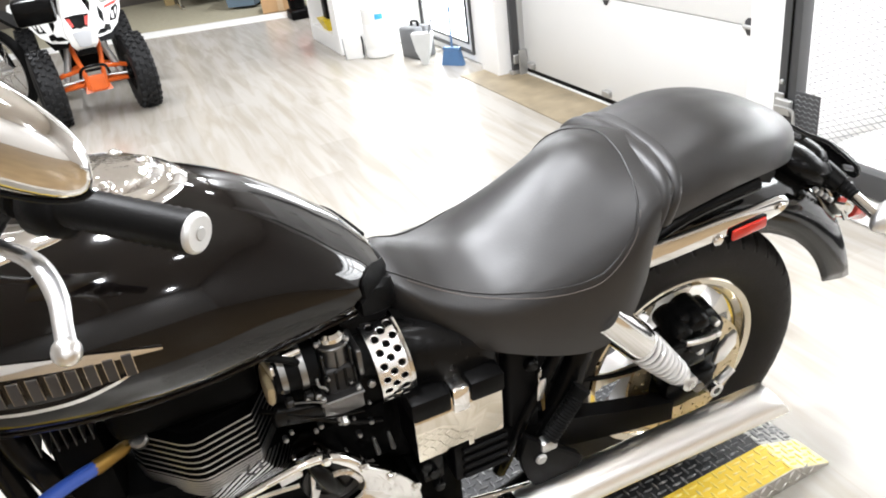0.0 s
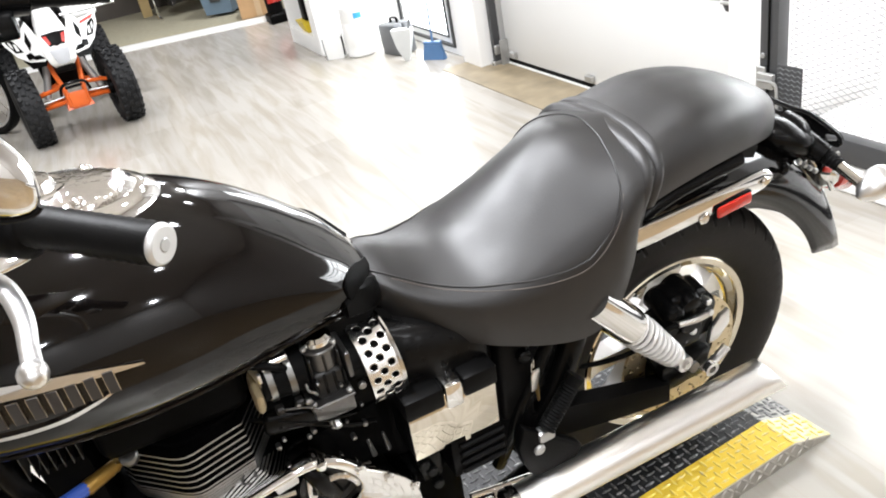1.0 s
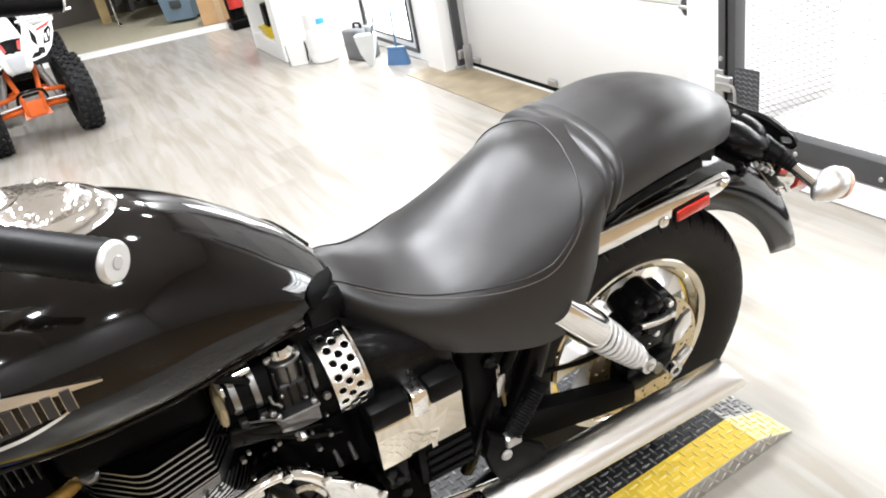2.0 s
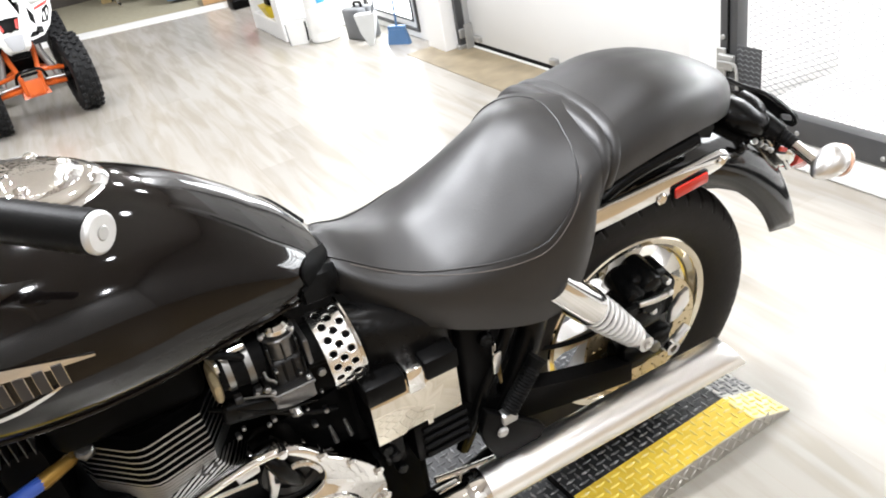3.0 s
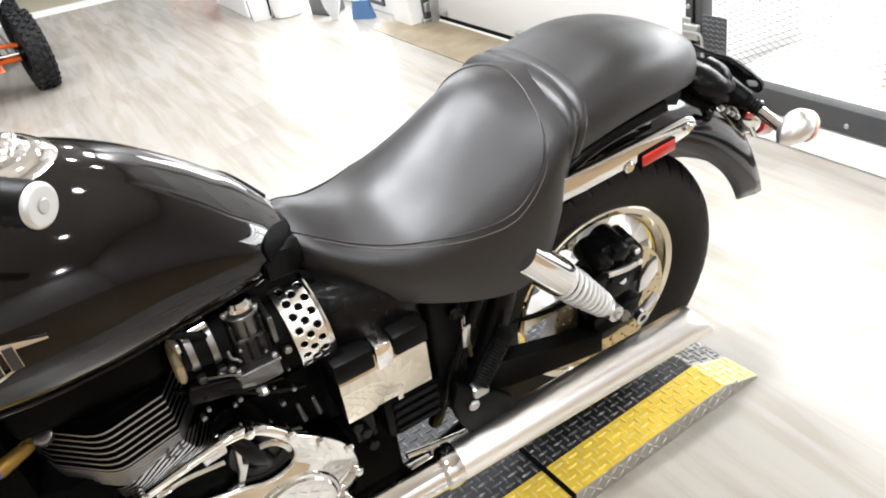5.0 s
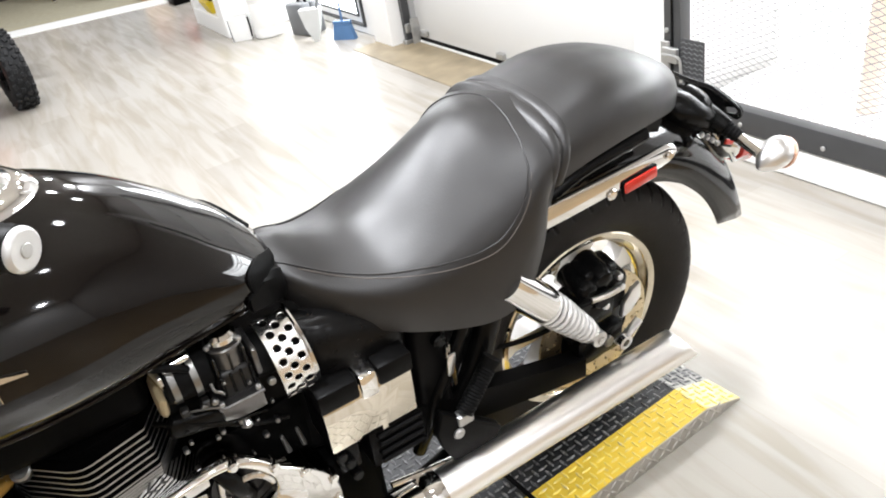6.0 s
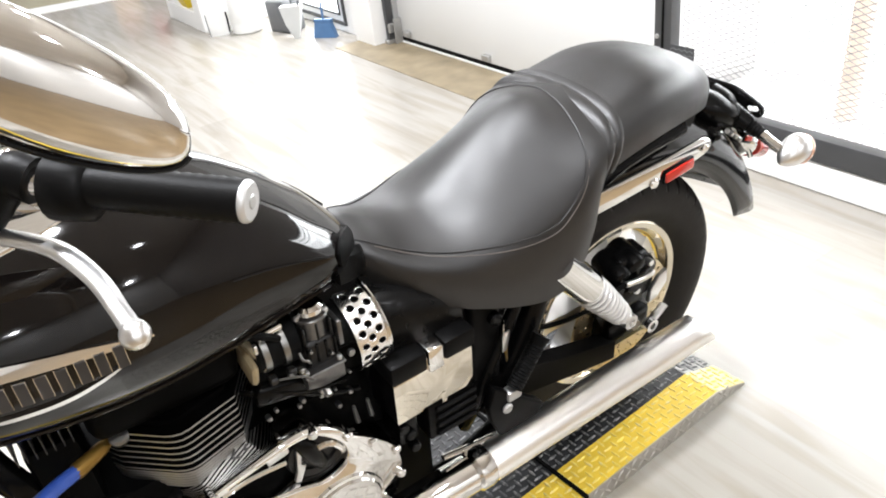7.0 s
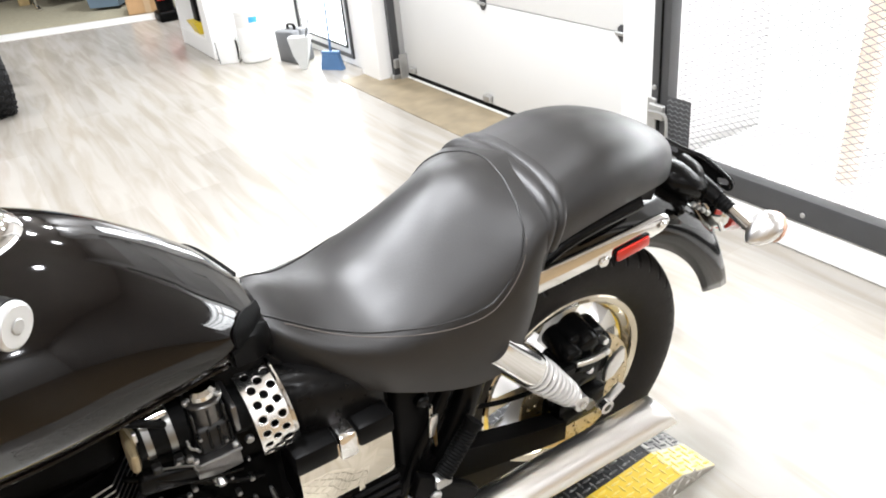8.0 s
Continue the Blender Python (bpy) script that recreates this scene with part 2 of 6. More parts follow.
slab("floor_strip", -6, -0.13, -0.01, 3, 0.19, 0.007, WHITE_PLASTIC, "white threshold strip between wood floor and carpet", "threshold", 0).matrix_world = pose(-0.5, 7.28, 0, 0, 0, -15)
slab("ceiling", -6, -5.8, CEIL, 4, 10.5, CEIL + 0.1, DARK_CEILING, "grey-brown painted ceiling above the showroom", "ceiling", 0)
slab("wall_south", -6, -5.95, 0, 4, -5.8, CEIL, WHITE_WALL, "plain white painted wall", "wall")
slab("wall_west", -6.15, -5.8, 0, -6, 10.5, CEIL, OFF_WALL, "plain warm grey painted wall", "wall")
slab("wall_north", -6, 10.5, 0, 4, 10.65, CEIL, WHITE_WALL, "white painted far wall", "wall")
# wall sheet behind the mesh, given its own glow to stay burnt-out white
glow_sheet = bpy.data.materials.new("glowing_white_sheet")
glow_sheet.use_nodes = True
db = glow_sheet.node_tree.nodes["Principled BSDF"]
db.inputs["Base Color"].default_value = (0.85, 0.85, 0.85, 1)
db.inputs["Roughness"].default_value = 0.5
db.inputs["Emission Color"].default_value = (0.98, 0.99, 1.0, 1)
db.inputs["Emission Strength"].default_value = 1.15
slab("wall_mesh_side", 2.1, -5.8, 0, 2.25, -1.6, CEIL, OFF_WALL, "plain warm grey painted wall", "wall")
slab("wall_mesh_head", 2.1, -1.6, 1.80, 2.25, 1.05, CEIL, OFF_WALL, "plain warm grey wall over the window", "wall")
slab("wall_mesh_back", 2.1, -1.6, 0, 2.25, 1.05, 1.20, glow_sheet, "white wall sheet behind the mesh partition with an added glow", "wall")
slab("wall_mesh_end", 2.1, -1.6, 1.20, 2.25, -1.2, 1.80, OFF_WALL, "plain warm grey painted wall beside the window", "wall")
skylit = bpy.data.materials.new("bright_window_pane")
skylit.use_nodes = True
sb = skylit.node_tree.nodes["Principled BSDF"]
sb.inputs["Base Color"].default_value = (0.8, 0.85, 0.9, 1)
sb.inputs["Emission Color"].default_value = (0.95, 0.98, 1.0, 1)
sb.inputs["Emission Strength"].default_value = 24.0
window = thing("window_1", "wide bright window with dark bars above the mesh partition", "window", kind="structure")
part("pane", box(2.13, -1.2, 1.20, 2.15, 1.05, 1.80, 0.001, 1), skylit, window, "bright sky through a wide pane")
for z0, z1 in ((1.60, 1.62), (1.69, 1.71), (1.77, 1.80)):
    part("window_bar", box(2.085, -1.2, z0, 2.112, 1.05, z1, 0.003, 1), DARK_GREY, window, "dark window bar")
slab("wall_jamb", 1.44, 1.05, 0, 2.25, DOOR_Y0, CEIL, WHITE_WALL, "white painted door jamb", "wall")
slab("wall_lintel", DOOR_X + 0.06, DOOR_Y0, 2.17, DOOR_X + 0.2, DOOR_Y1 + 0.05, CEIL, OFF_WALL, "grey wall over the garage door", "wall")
slab("wall_column", 1.325, 3.26, 0, 1.72, 3.5, CEIL, WHITE_WALL, "white painted wall end beside the garage door", "wall")
slab("wall_side", 1.38, 3.5, 0, 1.72, 4.72, CEIL, WHITE_WALL, "white painted wall with a framed glazed panel", "wall")
slab("wall_far_side", 1.62, 4.72, 0, 1.72, 10.5, CEIL, WHITE_WALL, "white painted wall behind the shelves", "wall")
slab("door_threshold", 1.145, 0.75, -0.02, DOOR_X + 0.05, 3.47, 0.004, THRESHOLD, "worn brownish floor boards before the garage door", "threshold", 0)

# garage door: sections with shallow joints, seal, hinges, rollers and a track
door = thing("garage_door", "closed white sectional garage door with a black bottom seal", "garage door", kind="structure")
for i in range(4):
    z0 = 0.035 + i * 0.5345
    sec = part("door_section", box(DOOR_X, DOOR_Y0 + 0.005, z0, DOOR_X + 0.045, DOOR_Y1, z0 + 0.530, 0.004, 2), WHITE_DOOR, door)
part("bottom_seal", box(DOOR_X + 0.004, DOOR_Y0, 0.004, DOOR_X + 0.04, DOOR_Y1, 0.034, 0.006, 2), RUBBER, door, "black rubber bottom seal")
part("seal_retainer", box(DOOR_X - 0.012, DOOR_Y0 + 0.02, 0.002, DOOR_X + 0.002, DOOR_Y1, 0.012, 0.002, 1), WHITE_PLASTIC, door)


def hinge(y, z):
    h = part("hinge", plate([(y - 0.028, z - 0.01), (y - 0.012, z - 0.035), (y + 0.012, z - 0.035), (y + 0.028, z - 0.01), (y + 0.028, z + 0.02), (y + 0.012, z + 0.035), (y - 0.012, z + 0.035), (y - 0.028, z + 0.02)], 0.004, 0.001, "x"), DARK_GREY, door, "dark door hinge")
    h.matrix_local = Matrix.Translation((DOOR_X - 0.0045, 0, 0))
    part("hinge_pin", cyl((DOOR_X - 0.012, y - 0.03, z), (DOOR_X - 0.012, y + 0.03, z), 0.008, 10, 0.002), GALVANISED, h, m=Matrix.Translation((-(DOOR_X - 0.0045), 0, 0)))


for yy in (DOOR_Y0 + 0.05, 2.30, 3.14):
    for zz in (0.567, 1.10, 1.636):
        hinge(yy, zz)
for yy in (2.29, 3.10):
    part("bottom_bracket", box(DOOR_X - 0.03, yy - 0.03, 0.05, DOOR_X - 0.001, yy + 0.03, 0.085, 0.004, 1), GALVANISED, door)
part("track", plate([(0, 0), (0.05, 0), (0.05, 0.006), (0.006, 0.006), (0.006, 0.03), (0, 0.03)], 2.2, 0, "z"), DARK_GREY, door, "dark steel roller track", m=pose(DOOR_X - 0.085, 3.205, 0.02, 0, 0, 0))
br = box(DOOR_X - 0.06, 3.17, 0.0, DOOR_X - 0.004, 3.178, 0.16, 0.002, 1)
box(DOOR_X - 0.085, 3.195, 0.07, DOOR_X - 0.045, 3.225, 0.13, 0.006, 1, br)
box(DOOR_X - 0.10, 3.2, 0.0, DOOR_X - 0.03, 3.245, 0.03, 0.006, 1, br)
part("track_foot", br, GALVANISED, door)

# glazed panel on the side wall, with a dark frame
panel = thing("glazed_panel", "white panel with a double dark grey frame on the wall", "window", kind="structure")
for k, (y0, y1, z0, t) in enumerate(((3.70, 4.62, 0.05, 0.022), (3.78, 4.55, 0.11, 0.014))):
    for a in ((y0, z0, y1, z0 + t), (y0, 1.9 - z0, y1, 1.9 - z0 + t), (y0, z0 + t, y0 + t, 1.9 - z0), (y1 - t, z0 + t, y1, 1.9 - z0)):
        part("frame_bar", box(1.362 + 0.004 * k, a[0], a[1], 1.379, a[2], a[3], 0.003, 1), DARK_GREY, panel)

# mesh partition: kerb, post, rail, gusset, latch and expanded metal
pane = bpy.data.materials.new("daylight_pane")
pane.use_nodes = True
pb = pane.node_tree.nodes["Principled BSDF"]
pb.inputs["Base Color"].default_value = (0.9, 0.92, 0.95, 1)
pb.inputs["Emission Color"].default_value = (0.94, 0.97, 1.0, 1)
pb.inputs["Emission Strength"].default_value = 9.0
part("pane", box(1.370, 3.80, 0.13, 1.3785, 4.53, 1.77, 0.001, 1), pane, panel, "frosted pane with daylight behind")
slab("kerb", 1.355, -2.5, 0, 2.098, 0.98, 0.115, WHITE_WALL, "white painted kerb under the mesh partition", "kerb", 0.008)
cage = thing("mesh_partition", "expanded metal mesh partition in a dark grey steel frame", "partition", kind="structure")
part("post", box(1.40, 0.955, 0.0, 1.455, 1.04, 2.3, 0.004, 2), DARK_GREY, cage)
part("post_groove", box(1.394, 0.990, 0.0, 1.401, 1.0, 2.3, 0.002, 1), BLACK_SATIN, cage)
part("bottom_rail", box(1.345, -2.5, 0.118, 1.40, 0.95, 0.205, 0.004, 2), DARK_GREY, cage)
gusset = part("gusset", box(1.395, 0.835, 0.21, 1.40, 0.95, 0.40, 0.002, 1), DARK_GREY, cage)
for k in range(10):
    zz = 0.218 + 0.0185 * k
    part("gusset_ridge", tube([(1.3945, 0.840 + 0.0135 * j, zz + (0.0035 if j % 2 else -0.0035)) for j in range(9)], 0.0022, 6, 1), GREY_PLASTIC, gusset)
for k in range(9):
    part("bolt", cyl((1.345, 0.62 - 0.33 * k, 0.15), (1.338, 0.62 - 0.33 * k, 0.15), 0.009, 10, 0.002), GALVANISED, cage)
for zz in (0.42, 0.90, 1.4):
    part("bolt", cyl((1.40, 1.02, zz), (1.39, 1.02, zz), 0.01, 10, 0.002), GALVANISED, cage)
latch = part("latch", box(1.375, 0.955, 0.30, 1.395, 1.03, 0.36, 0.004, 1), GALVANISED, cage, "galvanised drop-bolt latch")
part("latch_handle", tube([(1.37, 1.02, 0.33), (1.365, 0.95, 0.335), (1.365, 0.925, 0.32), (1.365, 0.92, 0.24)], 0.006, 8, 4), GALVANISED, latch)
part("latch_plate", box(1.385, 1.0, 0.24, 1.395, 1.045, 0.38, 0.003, 1), GALVANISED, latch)


def expanded_mesh(x, y0, y1, z0, z1, w, h, t):
    """Diamonds of flattened strands, each strand a thin four-sided bar."""
    verts, faces = [], []
    ny, nz = int((y1 - y0) / w), int((z1 - z0) / h)

    def bar(a, b):
        d = Vector((0, b[0] - a[0], b[1] - a[1])).normalized()
        s = Vector((0, -d.z, d.y)) * t
        o = len(verts)
        for p in (a, b):
            c = Vector((x, p[0], p[1]))
            for q in (c + s, c + Vector((-t, 0, 0)), c - s, c + Vector((t, 0, 0))):
                verts.append(tuple(q))
        for i in range(4):
            j = (i + 1) % 4
            faces.append((o + i, o + j, o + 4 + j, o + 4 + i))

    for i in range(ny):
        for j in range(nz):
            cy, cz = y0 + (i + 0.5) * w, z0 + (j + 0.5) * h
            bar((cy - w / 2, cz), (cy, cz + h / 2))
            bar((cy, cz + h / 2), (cy + w / 2, cz))
            bar((cy - w / 2, cz), (cy, cz - h / 2))
            bar((cy, cz - h / 2), (cy + w / 2, cz))
    me = bpy.data.meshes.new("mesh_sheet")
    me.from_pydata(verts, [], faces)
    me.materials.append(MESH_STEEL)
    ob = new("mesh_sheet", me)
    ob.parent = cage
    return tagged(ob, "expanded metal sheet", kind="stuff")


expanded_mesh(1.4035, -1.1, 0.95, 0.187, 1.35, 0.050, 0.0235, 0.0014)
part("hose", tube([(1.75, 0.35, 1.6), (1.75, 0.37, 1.1), (1.75, 0.385, 0.6), (1.75, 0.40, 0.118)], 0.038, 14, 4), material("pale_orange_hose", (0.86, 0.70, 0.58), 0.5), thing("orange_hose", "orange hose hanging behind the mesh partition", "hose"))


# ---- the lift platform ----
H_RAMP = 0.0514
RY = -0.222
RAMP_M = pose(0, 0, 0, 0, 0, 3.2)
lift = thing("lift_platform", "low diamond plate lift platform, black and bare with a yellow edge", "platform", RAMP_M)
X_TOP, X_END = 0.232, 0.352
part("deck", loft([[(x, RY + 0.0, 0), (x, RY, z), (x, 0.62, z), (x, 0.62, 0)] for x, z in ((-2.4, H_RAMP - 0.002), (X_TOP, H_RAMP - 0.002), (X_END, 0.003))]), BARE_PLATE, lift, "bare aluminium side skirt")


def strip(prof, y0, y1, mat, name, label):
    lo = 0.0022
    part(name, loft([[(x, y0, z - lo), (x, y0, z), (x, y1, z), (x, y1, z - lo)] for x, z in prof]), mat, lift, label)


def worn_paint(name, paint, bare, worn, scale=34.0):
    """Paint scuffed through to bare metal in patches; worn: the share that is bare."""
    m = material(name, paint, 0.42, 0, 0.2, 14, 0.1, 90)
    nt = m.node_tree
    b = nt.nodes["Principled BSDF"]
    tc = nt.nodes.new("ShaderNodeTexCoord")
    n = nt.nodes.new("ShaderNodeTexNoise")
    n.inputs["Scale"].default_value, n.inputs["Detail"].default_value, n.inputs["Roughness"].default_value = scale, 8, 0.7
    nt.links.new(tc.outputs["Object"], n.inputs["Vector"])
    ramp = nt.nodes.new("ShaderNodeMapRange")
    ramp.inputs["From Min"].default_value, ramp.inputs["From Max"].default_value = 0.70 - 0.45 * worn, 0.80 - 0.35 * worn
    nt.links.new(n.outputs["Fac"], ramp.inputs["Value"])
    old = b.inputs["Base Color"].links[0].from_socket
    mix = nt.nodes.new("ShaderNodeMix")
    mix.data_type = "RGBA"
    mix.inputs["B"].default_value = (*bare, 1)
    nt.links.new(ramp.outputs["Result"], mix.inputs["Factor"])
    nt.links.new(old, mix.inputs["A"])
    nt.links.new(mix.outputs["Result"], b.inputs["Base Color"])
    half = nt.nodes.new("ShaderNodeMath")
    half.operation = "MULTIPLY"
    half.inputs[1].default_value = 0.7
    nt.links.new(ramp.outputs["Result"], half.inputs[0])
    nt.links.new(half.outputs["Value"], b.inputs["Metallic"])
    return m


YELLOW, BLACK_BAND = (0.80, 0.56, 0.055), (0.020, 0.021, 0.023)
BARE_RGB = (0.50, 0.49, 0.46)
YELLOW_PAINT = worn_paint("worn_yellow_paint", YELLOW, (0.60, 0.53, 0.33), 0.18)
BLACK_PAINT_PLATE = worn_paint("worn_black_plate_paint", BLACK_BAND, (0.20, 0.20, 0.20), 0.15)
# slope paint: bare scuffs, and the slope's glare lightened into the base colours
SCUFFED_GLARE = worn_paint("scuffed_plate_with_glare", (0.13, 0.132, 0.135), BARE_RGB, 0.62)
SCUFFED_GLARE_YELLOW = worn_paint("scuffed_yellow_with_glare", (0.80, 0.66, 0.27), (0.74, 0.69, 0.54), 0.62)
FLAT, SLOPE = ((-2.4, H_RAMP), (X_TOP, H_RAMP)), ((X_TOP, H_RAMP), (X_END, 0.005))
strip(FLAT, RY + 0.002, -0.128, YELLOW_PAINT, "edge_band", "yellow painted edge band")
strip(FLAT, -0.1275, 0.60, BLACK_PAINT_PLATE, "black_band", "black painted diamond plate")
strip(SLOPE, RY + 0.002, -0.128, SCUFFED_GLARE_YELLOW, "edge_slope", "scuffed yellow ramp edge with glare in its colour")
strip(SLOPE, -0.1275, 0.60, SCUFFED_GLARE, "ramp_slope", "scuffed bare ramp with glare in its colour")


def stud_mesh(name, mat, spots, parent):
    """Raised lens-shaped studs of tread plate in one mesh."""
    verts, faces = [], []
    for m in spots:
        o = len(verts)
        L, Wd, Ht = 0.0135, 0.0038, 0.0022
        for a in range(10):
            q = 2 * math.pi * a / 10
            verts.append(tuple(m @ Vector((L * math.cos(q), Wd * math.sin(q) * (0.55 + 0.45 * abs(math.sin(q))), 0))))
        for a in range(10):
            q = 2 * math.pi * a / 10
            verts.append(tuple(m @ Vector((0.62 * L * math.cos(q), 0.5 * Wd * math.sin(q), Ht))))
        for a in range(10):
            b = (a + 1) % 10
            faces.append((o + a, o + b, o + 10 + b, o + 10 + a))
        faces.append(tuple(o + 10 + a for a in range(10)))
    me = bpy.data.meshes.new(name)
    me.from_pydata(verts, [], faces)
    me.materials.append(mat)
    ob = new(name, me)
    ob.parent = parent
    return tagged(ob, "raised tread studs", kind="stuff")


def stud_spots(y0, y1, x0, x1):
    out = []
    sl = math.atan2(H_RAMP - 0.005, X_END - X_TOP)
    step = 0.0215
    nx, ny = int((x1 - x0) / step), int((y1 - y0) / step + 0.5)
    for i in range(nx):
        for j in range(ny):
            x, y = x1 - (i + 0.5) * step, y0 + (j + 0.5) * (y1 - y0) / ny
            turn = 90 if (i + j) % 2 else 0
            if x > X_TOP:
                z = H_RAMP - (x - X_TOP) * math.tan(sl)
                out.append(pose(x, y, z + 0.0002, 0, math.degrees(sl), 0) @ pose(0, 0, 0, 0, 0, turn))
            else:
                out.append(pose(x, y, H_RAMP + 0.0002, 0, 0, turn))
    return out


STUD_YELLOW = worn_paint("worn_yellow_stud", (0.86, 0.66, 0.14), (0.78, 0.70, 0.46), 0.42, 60)
STUD_BLACK = worn_paint("worn_black_stud", (0.09, 0.092, 0.095), (0.42, 0.42, 0.42), 0.45, 60)
stud_mesh("yellow_studs", STUD_YELLOW, stud_spots(RY + 0.004, -0.130, -1.0, X_END - 0.006), lift)
stud_mesh("black_studs", STUD_BLACK, stud_spots(-0.125, 0.30, -1.0, X_END - 0.006), lift)
side = []
for i in range(50):
    for j in range(2):
        x = -0.72 + 0.0215 * i
        if x < X_TOP + 0.04 or j == 0 and x < X_TOP + 0.07:
            side.append(pose(x, RY - 0.0002, 0.014 + 0.022 * j, 90, 0, 0) @ pose(0, 0, 0, 0, 0, 45 if (i + j) % 2 else -45))
stud_mesh("side_studs", BARE_PLATE, side, lift)

part("side_wing", plate([(-0.34, RY - 0.001), (-0.34, -0.475), (-0.50, -0.635), (-2.0, -0.635), (-2.0, RY - 0.001)], 0.020, 0.0, "z"), BARE_PLATE, lift, "bare aluminium side wing")
wing_spots = []
for i in range(15):
    for j in range(10):
        x, y = -0.36 - 0.040 * i, RY - 0.022 - 0.040 * j
        if y > -0.475 - max(0.0, -0.34 - x) + 0.012 and y > -0.625:
            wing_spots.append(pose(x, y, 0.0202, 0, 0, 45 if (i + j) % 2 else -45) @ Matrix.Scale(1.9, 4))
stud_mesh("wing_studs", BARE_PLATE, wing_spots, lift)
joint = box(-0.236, RY - 0.004, H_RAMP - 0.001, -0.225, 0.60, H_RAMP + 0.005, 0.0015, 1)
box(-0.236, RY - 0.005, 0.0, -0.225, RY - 0.0005, H_RAMP + 0.004, 0.0015, 1, joint)
part("joint_strip", joint, RUBBER, lift, "black rubber strip over the platform joint")

# ---- the motorcycle ----
LEAN_DEG = 6.4
bike = thing("motorcycle", "black cruiser motorcycle with chrome trim leaning on its side stand", "motorcycle", pose(0, 0, H_RAMP, LEAN_DEG, 0, 0))
AX = 0.326


def mirror_ring(half):
    """A closed ring from half a section, given from the top middle down the left side to the bottom middle."""
    return [(x, -y, z) for x, y, z in half] + [(x, y, z) for x, y, z in half[-2:0:-1]]


def spline(table, x):
    """Smooth values between the rows of a table, by its first column."""
    n = len(table)
    x = min(max(x, table[0][0]), table[-1][0])
    i = max(k for k in range(n - 1) if table[k][0] <= x)
    a, b = table[i], table[i + 1]
    p, q = table[max(i - 1, 0)], table[min(i + 2, n - 1)]
    h = b[0] - a[0]
    t = (x - a[0]) / h
    out = [x]
    for k in range(1, len(a)):
        ma = (b[k] - p[k]) / (b[0] - p[0]) * h
        mb = (q[k] - a[k]) / (q[0] - a[0]) * h
        out.append((2 * t ** 3 - 3 * t ** 2 + 1) * a[k] + (t ** 3 - 2 * t ** 2 + t) * ma + (3 * t ** 2 - 2 * t ** 3) * b[k] + (t ** 3 - t ** 2) * mb)
    return out


def curve_through(points, n):
    """n points evenly along a smooth line through 2D points."""
    pts = [p for p in smooth_path([(a, b, 0) for a, b in points], 12)]
    d = [0.0]
    for a, b in zip(pts, pts[1:]):
        d.append(d[-1] + (b - a).length)
    out, i = [], 0
    for k in range(n):
        s = d[-1] * k / (n - 1)
        while i < len(d) - 2 and d[i + 1] < s:
            i += 1
        t = (s - d[i]) / max(1e-9, d[i + 1] - d[i])
        p = pts[i].lerp(pts[i + 1], min(1, t))
        out.append((p.x, p.y))
    return out


# -- rear wheel --
wheel = part("rear_wheel", moved(lathe([(0.012, -0.075), (0.034, -0.075), (0.040, -0.070), (0.042, -0.040), (0.058, -0.034), (0.058, 0.034), (0.042, 0.04), (0.040, 0.075), (0.012, 0.075)], 40), Matrix.Translation((0, 0, AX))), ALLOY, bike, "cast alloy wheel hub")


def tyre():
    prof = [(0.203, -0.045), (0.206, -0.052), (0.222, -0.066), (0.245, -0.076), (0.266, -0.079), (0.284, -0.077), (0.298, -0.070), (0.306, -0.061), (0.313, -0.048), (0.318, -0.033), (0.3215, -0.014), (0.3215, 0.014), (0.318, 0.033), (0.313, 0.048), (0.306, 0.061), (0.298, 0.070), (0.284, 0.077), (0.266, 0.079), (0.245, 0.076), (0.222, 0.069), (0.206, 0.060), (0.203, 0.050)]
    n = 352
    bm = bmesh.new()
    rings = []
    for k in range(n):
        a = 2 * math.pi * k / n
        ring = []
        for r, y in prof:
            left = k % 8 == 0 and r > 0.296 and -0.072 < y < -0.03
            right = (k + 4) % 8 == 0 and 0.03 < y < 0.066
            mid = 0.010 < abs(y) < 0.016
            depth = 0.009 if left or right else 0.004 if mid else 0
            ring.append(bm.verts.new(((r - depth) * math.cos(a), y, (r - depth) * math.sin(a))))
        rings.append(ring)
    for k in range(n):
        a, b = rings[k], rings[(k + 1) % n]
        for i in range(len(prof) - 1):
            bm.faces.new((a[i], a[i + 1], b[i + 1], b[i]))
    return bm


part("tyre", moved(tyre(), Matrix.Translation((0, 0, AX))), TYRE, wheel, "black tyre with block tread", angle=25)
part("rim", moved(lathe([(0.205, -0.050), (0.2065, -0.053), (0.203, -0.055), (0.190, -0.051), (0.186, -0.044), (0.184, -0.030), (0.178, -0.022), (0.172, -0.018), (0.172, 0.018), (0.178, 0.022), (0.186, 0.030), (0.188, 0.052), (0.193, 0.060), (0.203, 0.064), (0.2075, 0.062), (0.206, 0.058)], 96), Matrix.Translation((0, 0, AX))), RIM_CHROME, wheel, "polished rim")
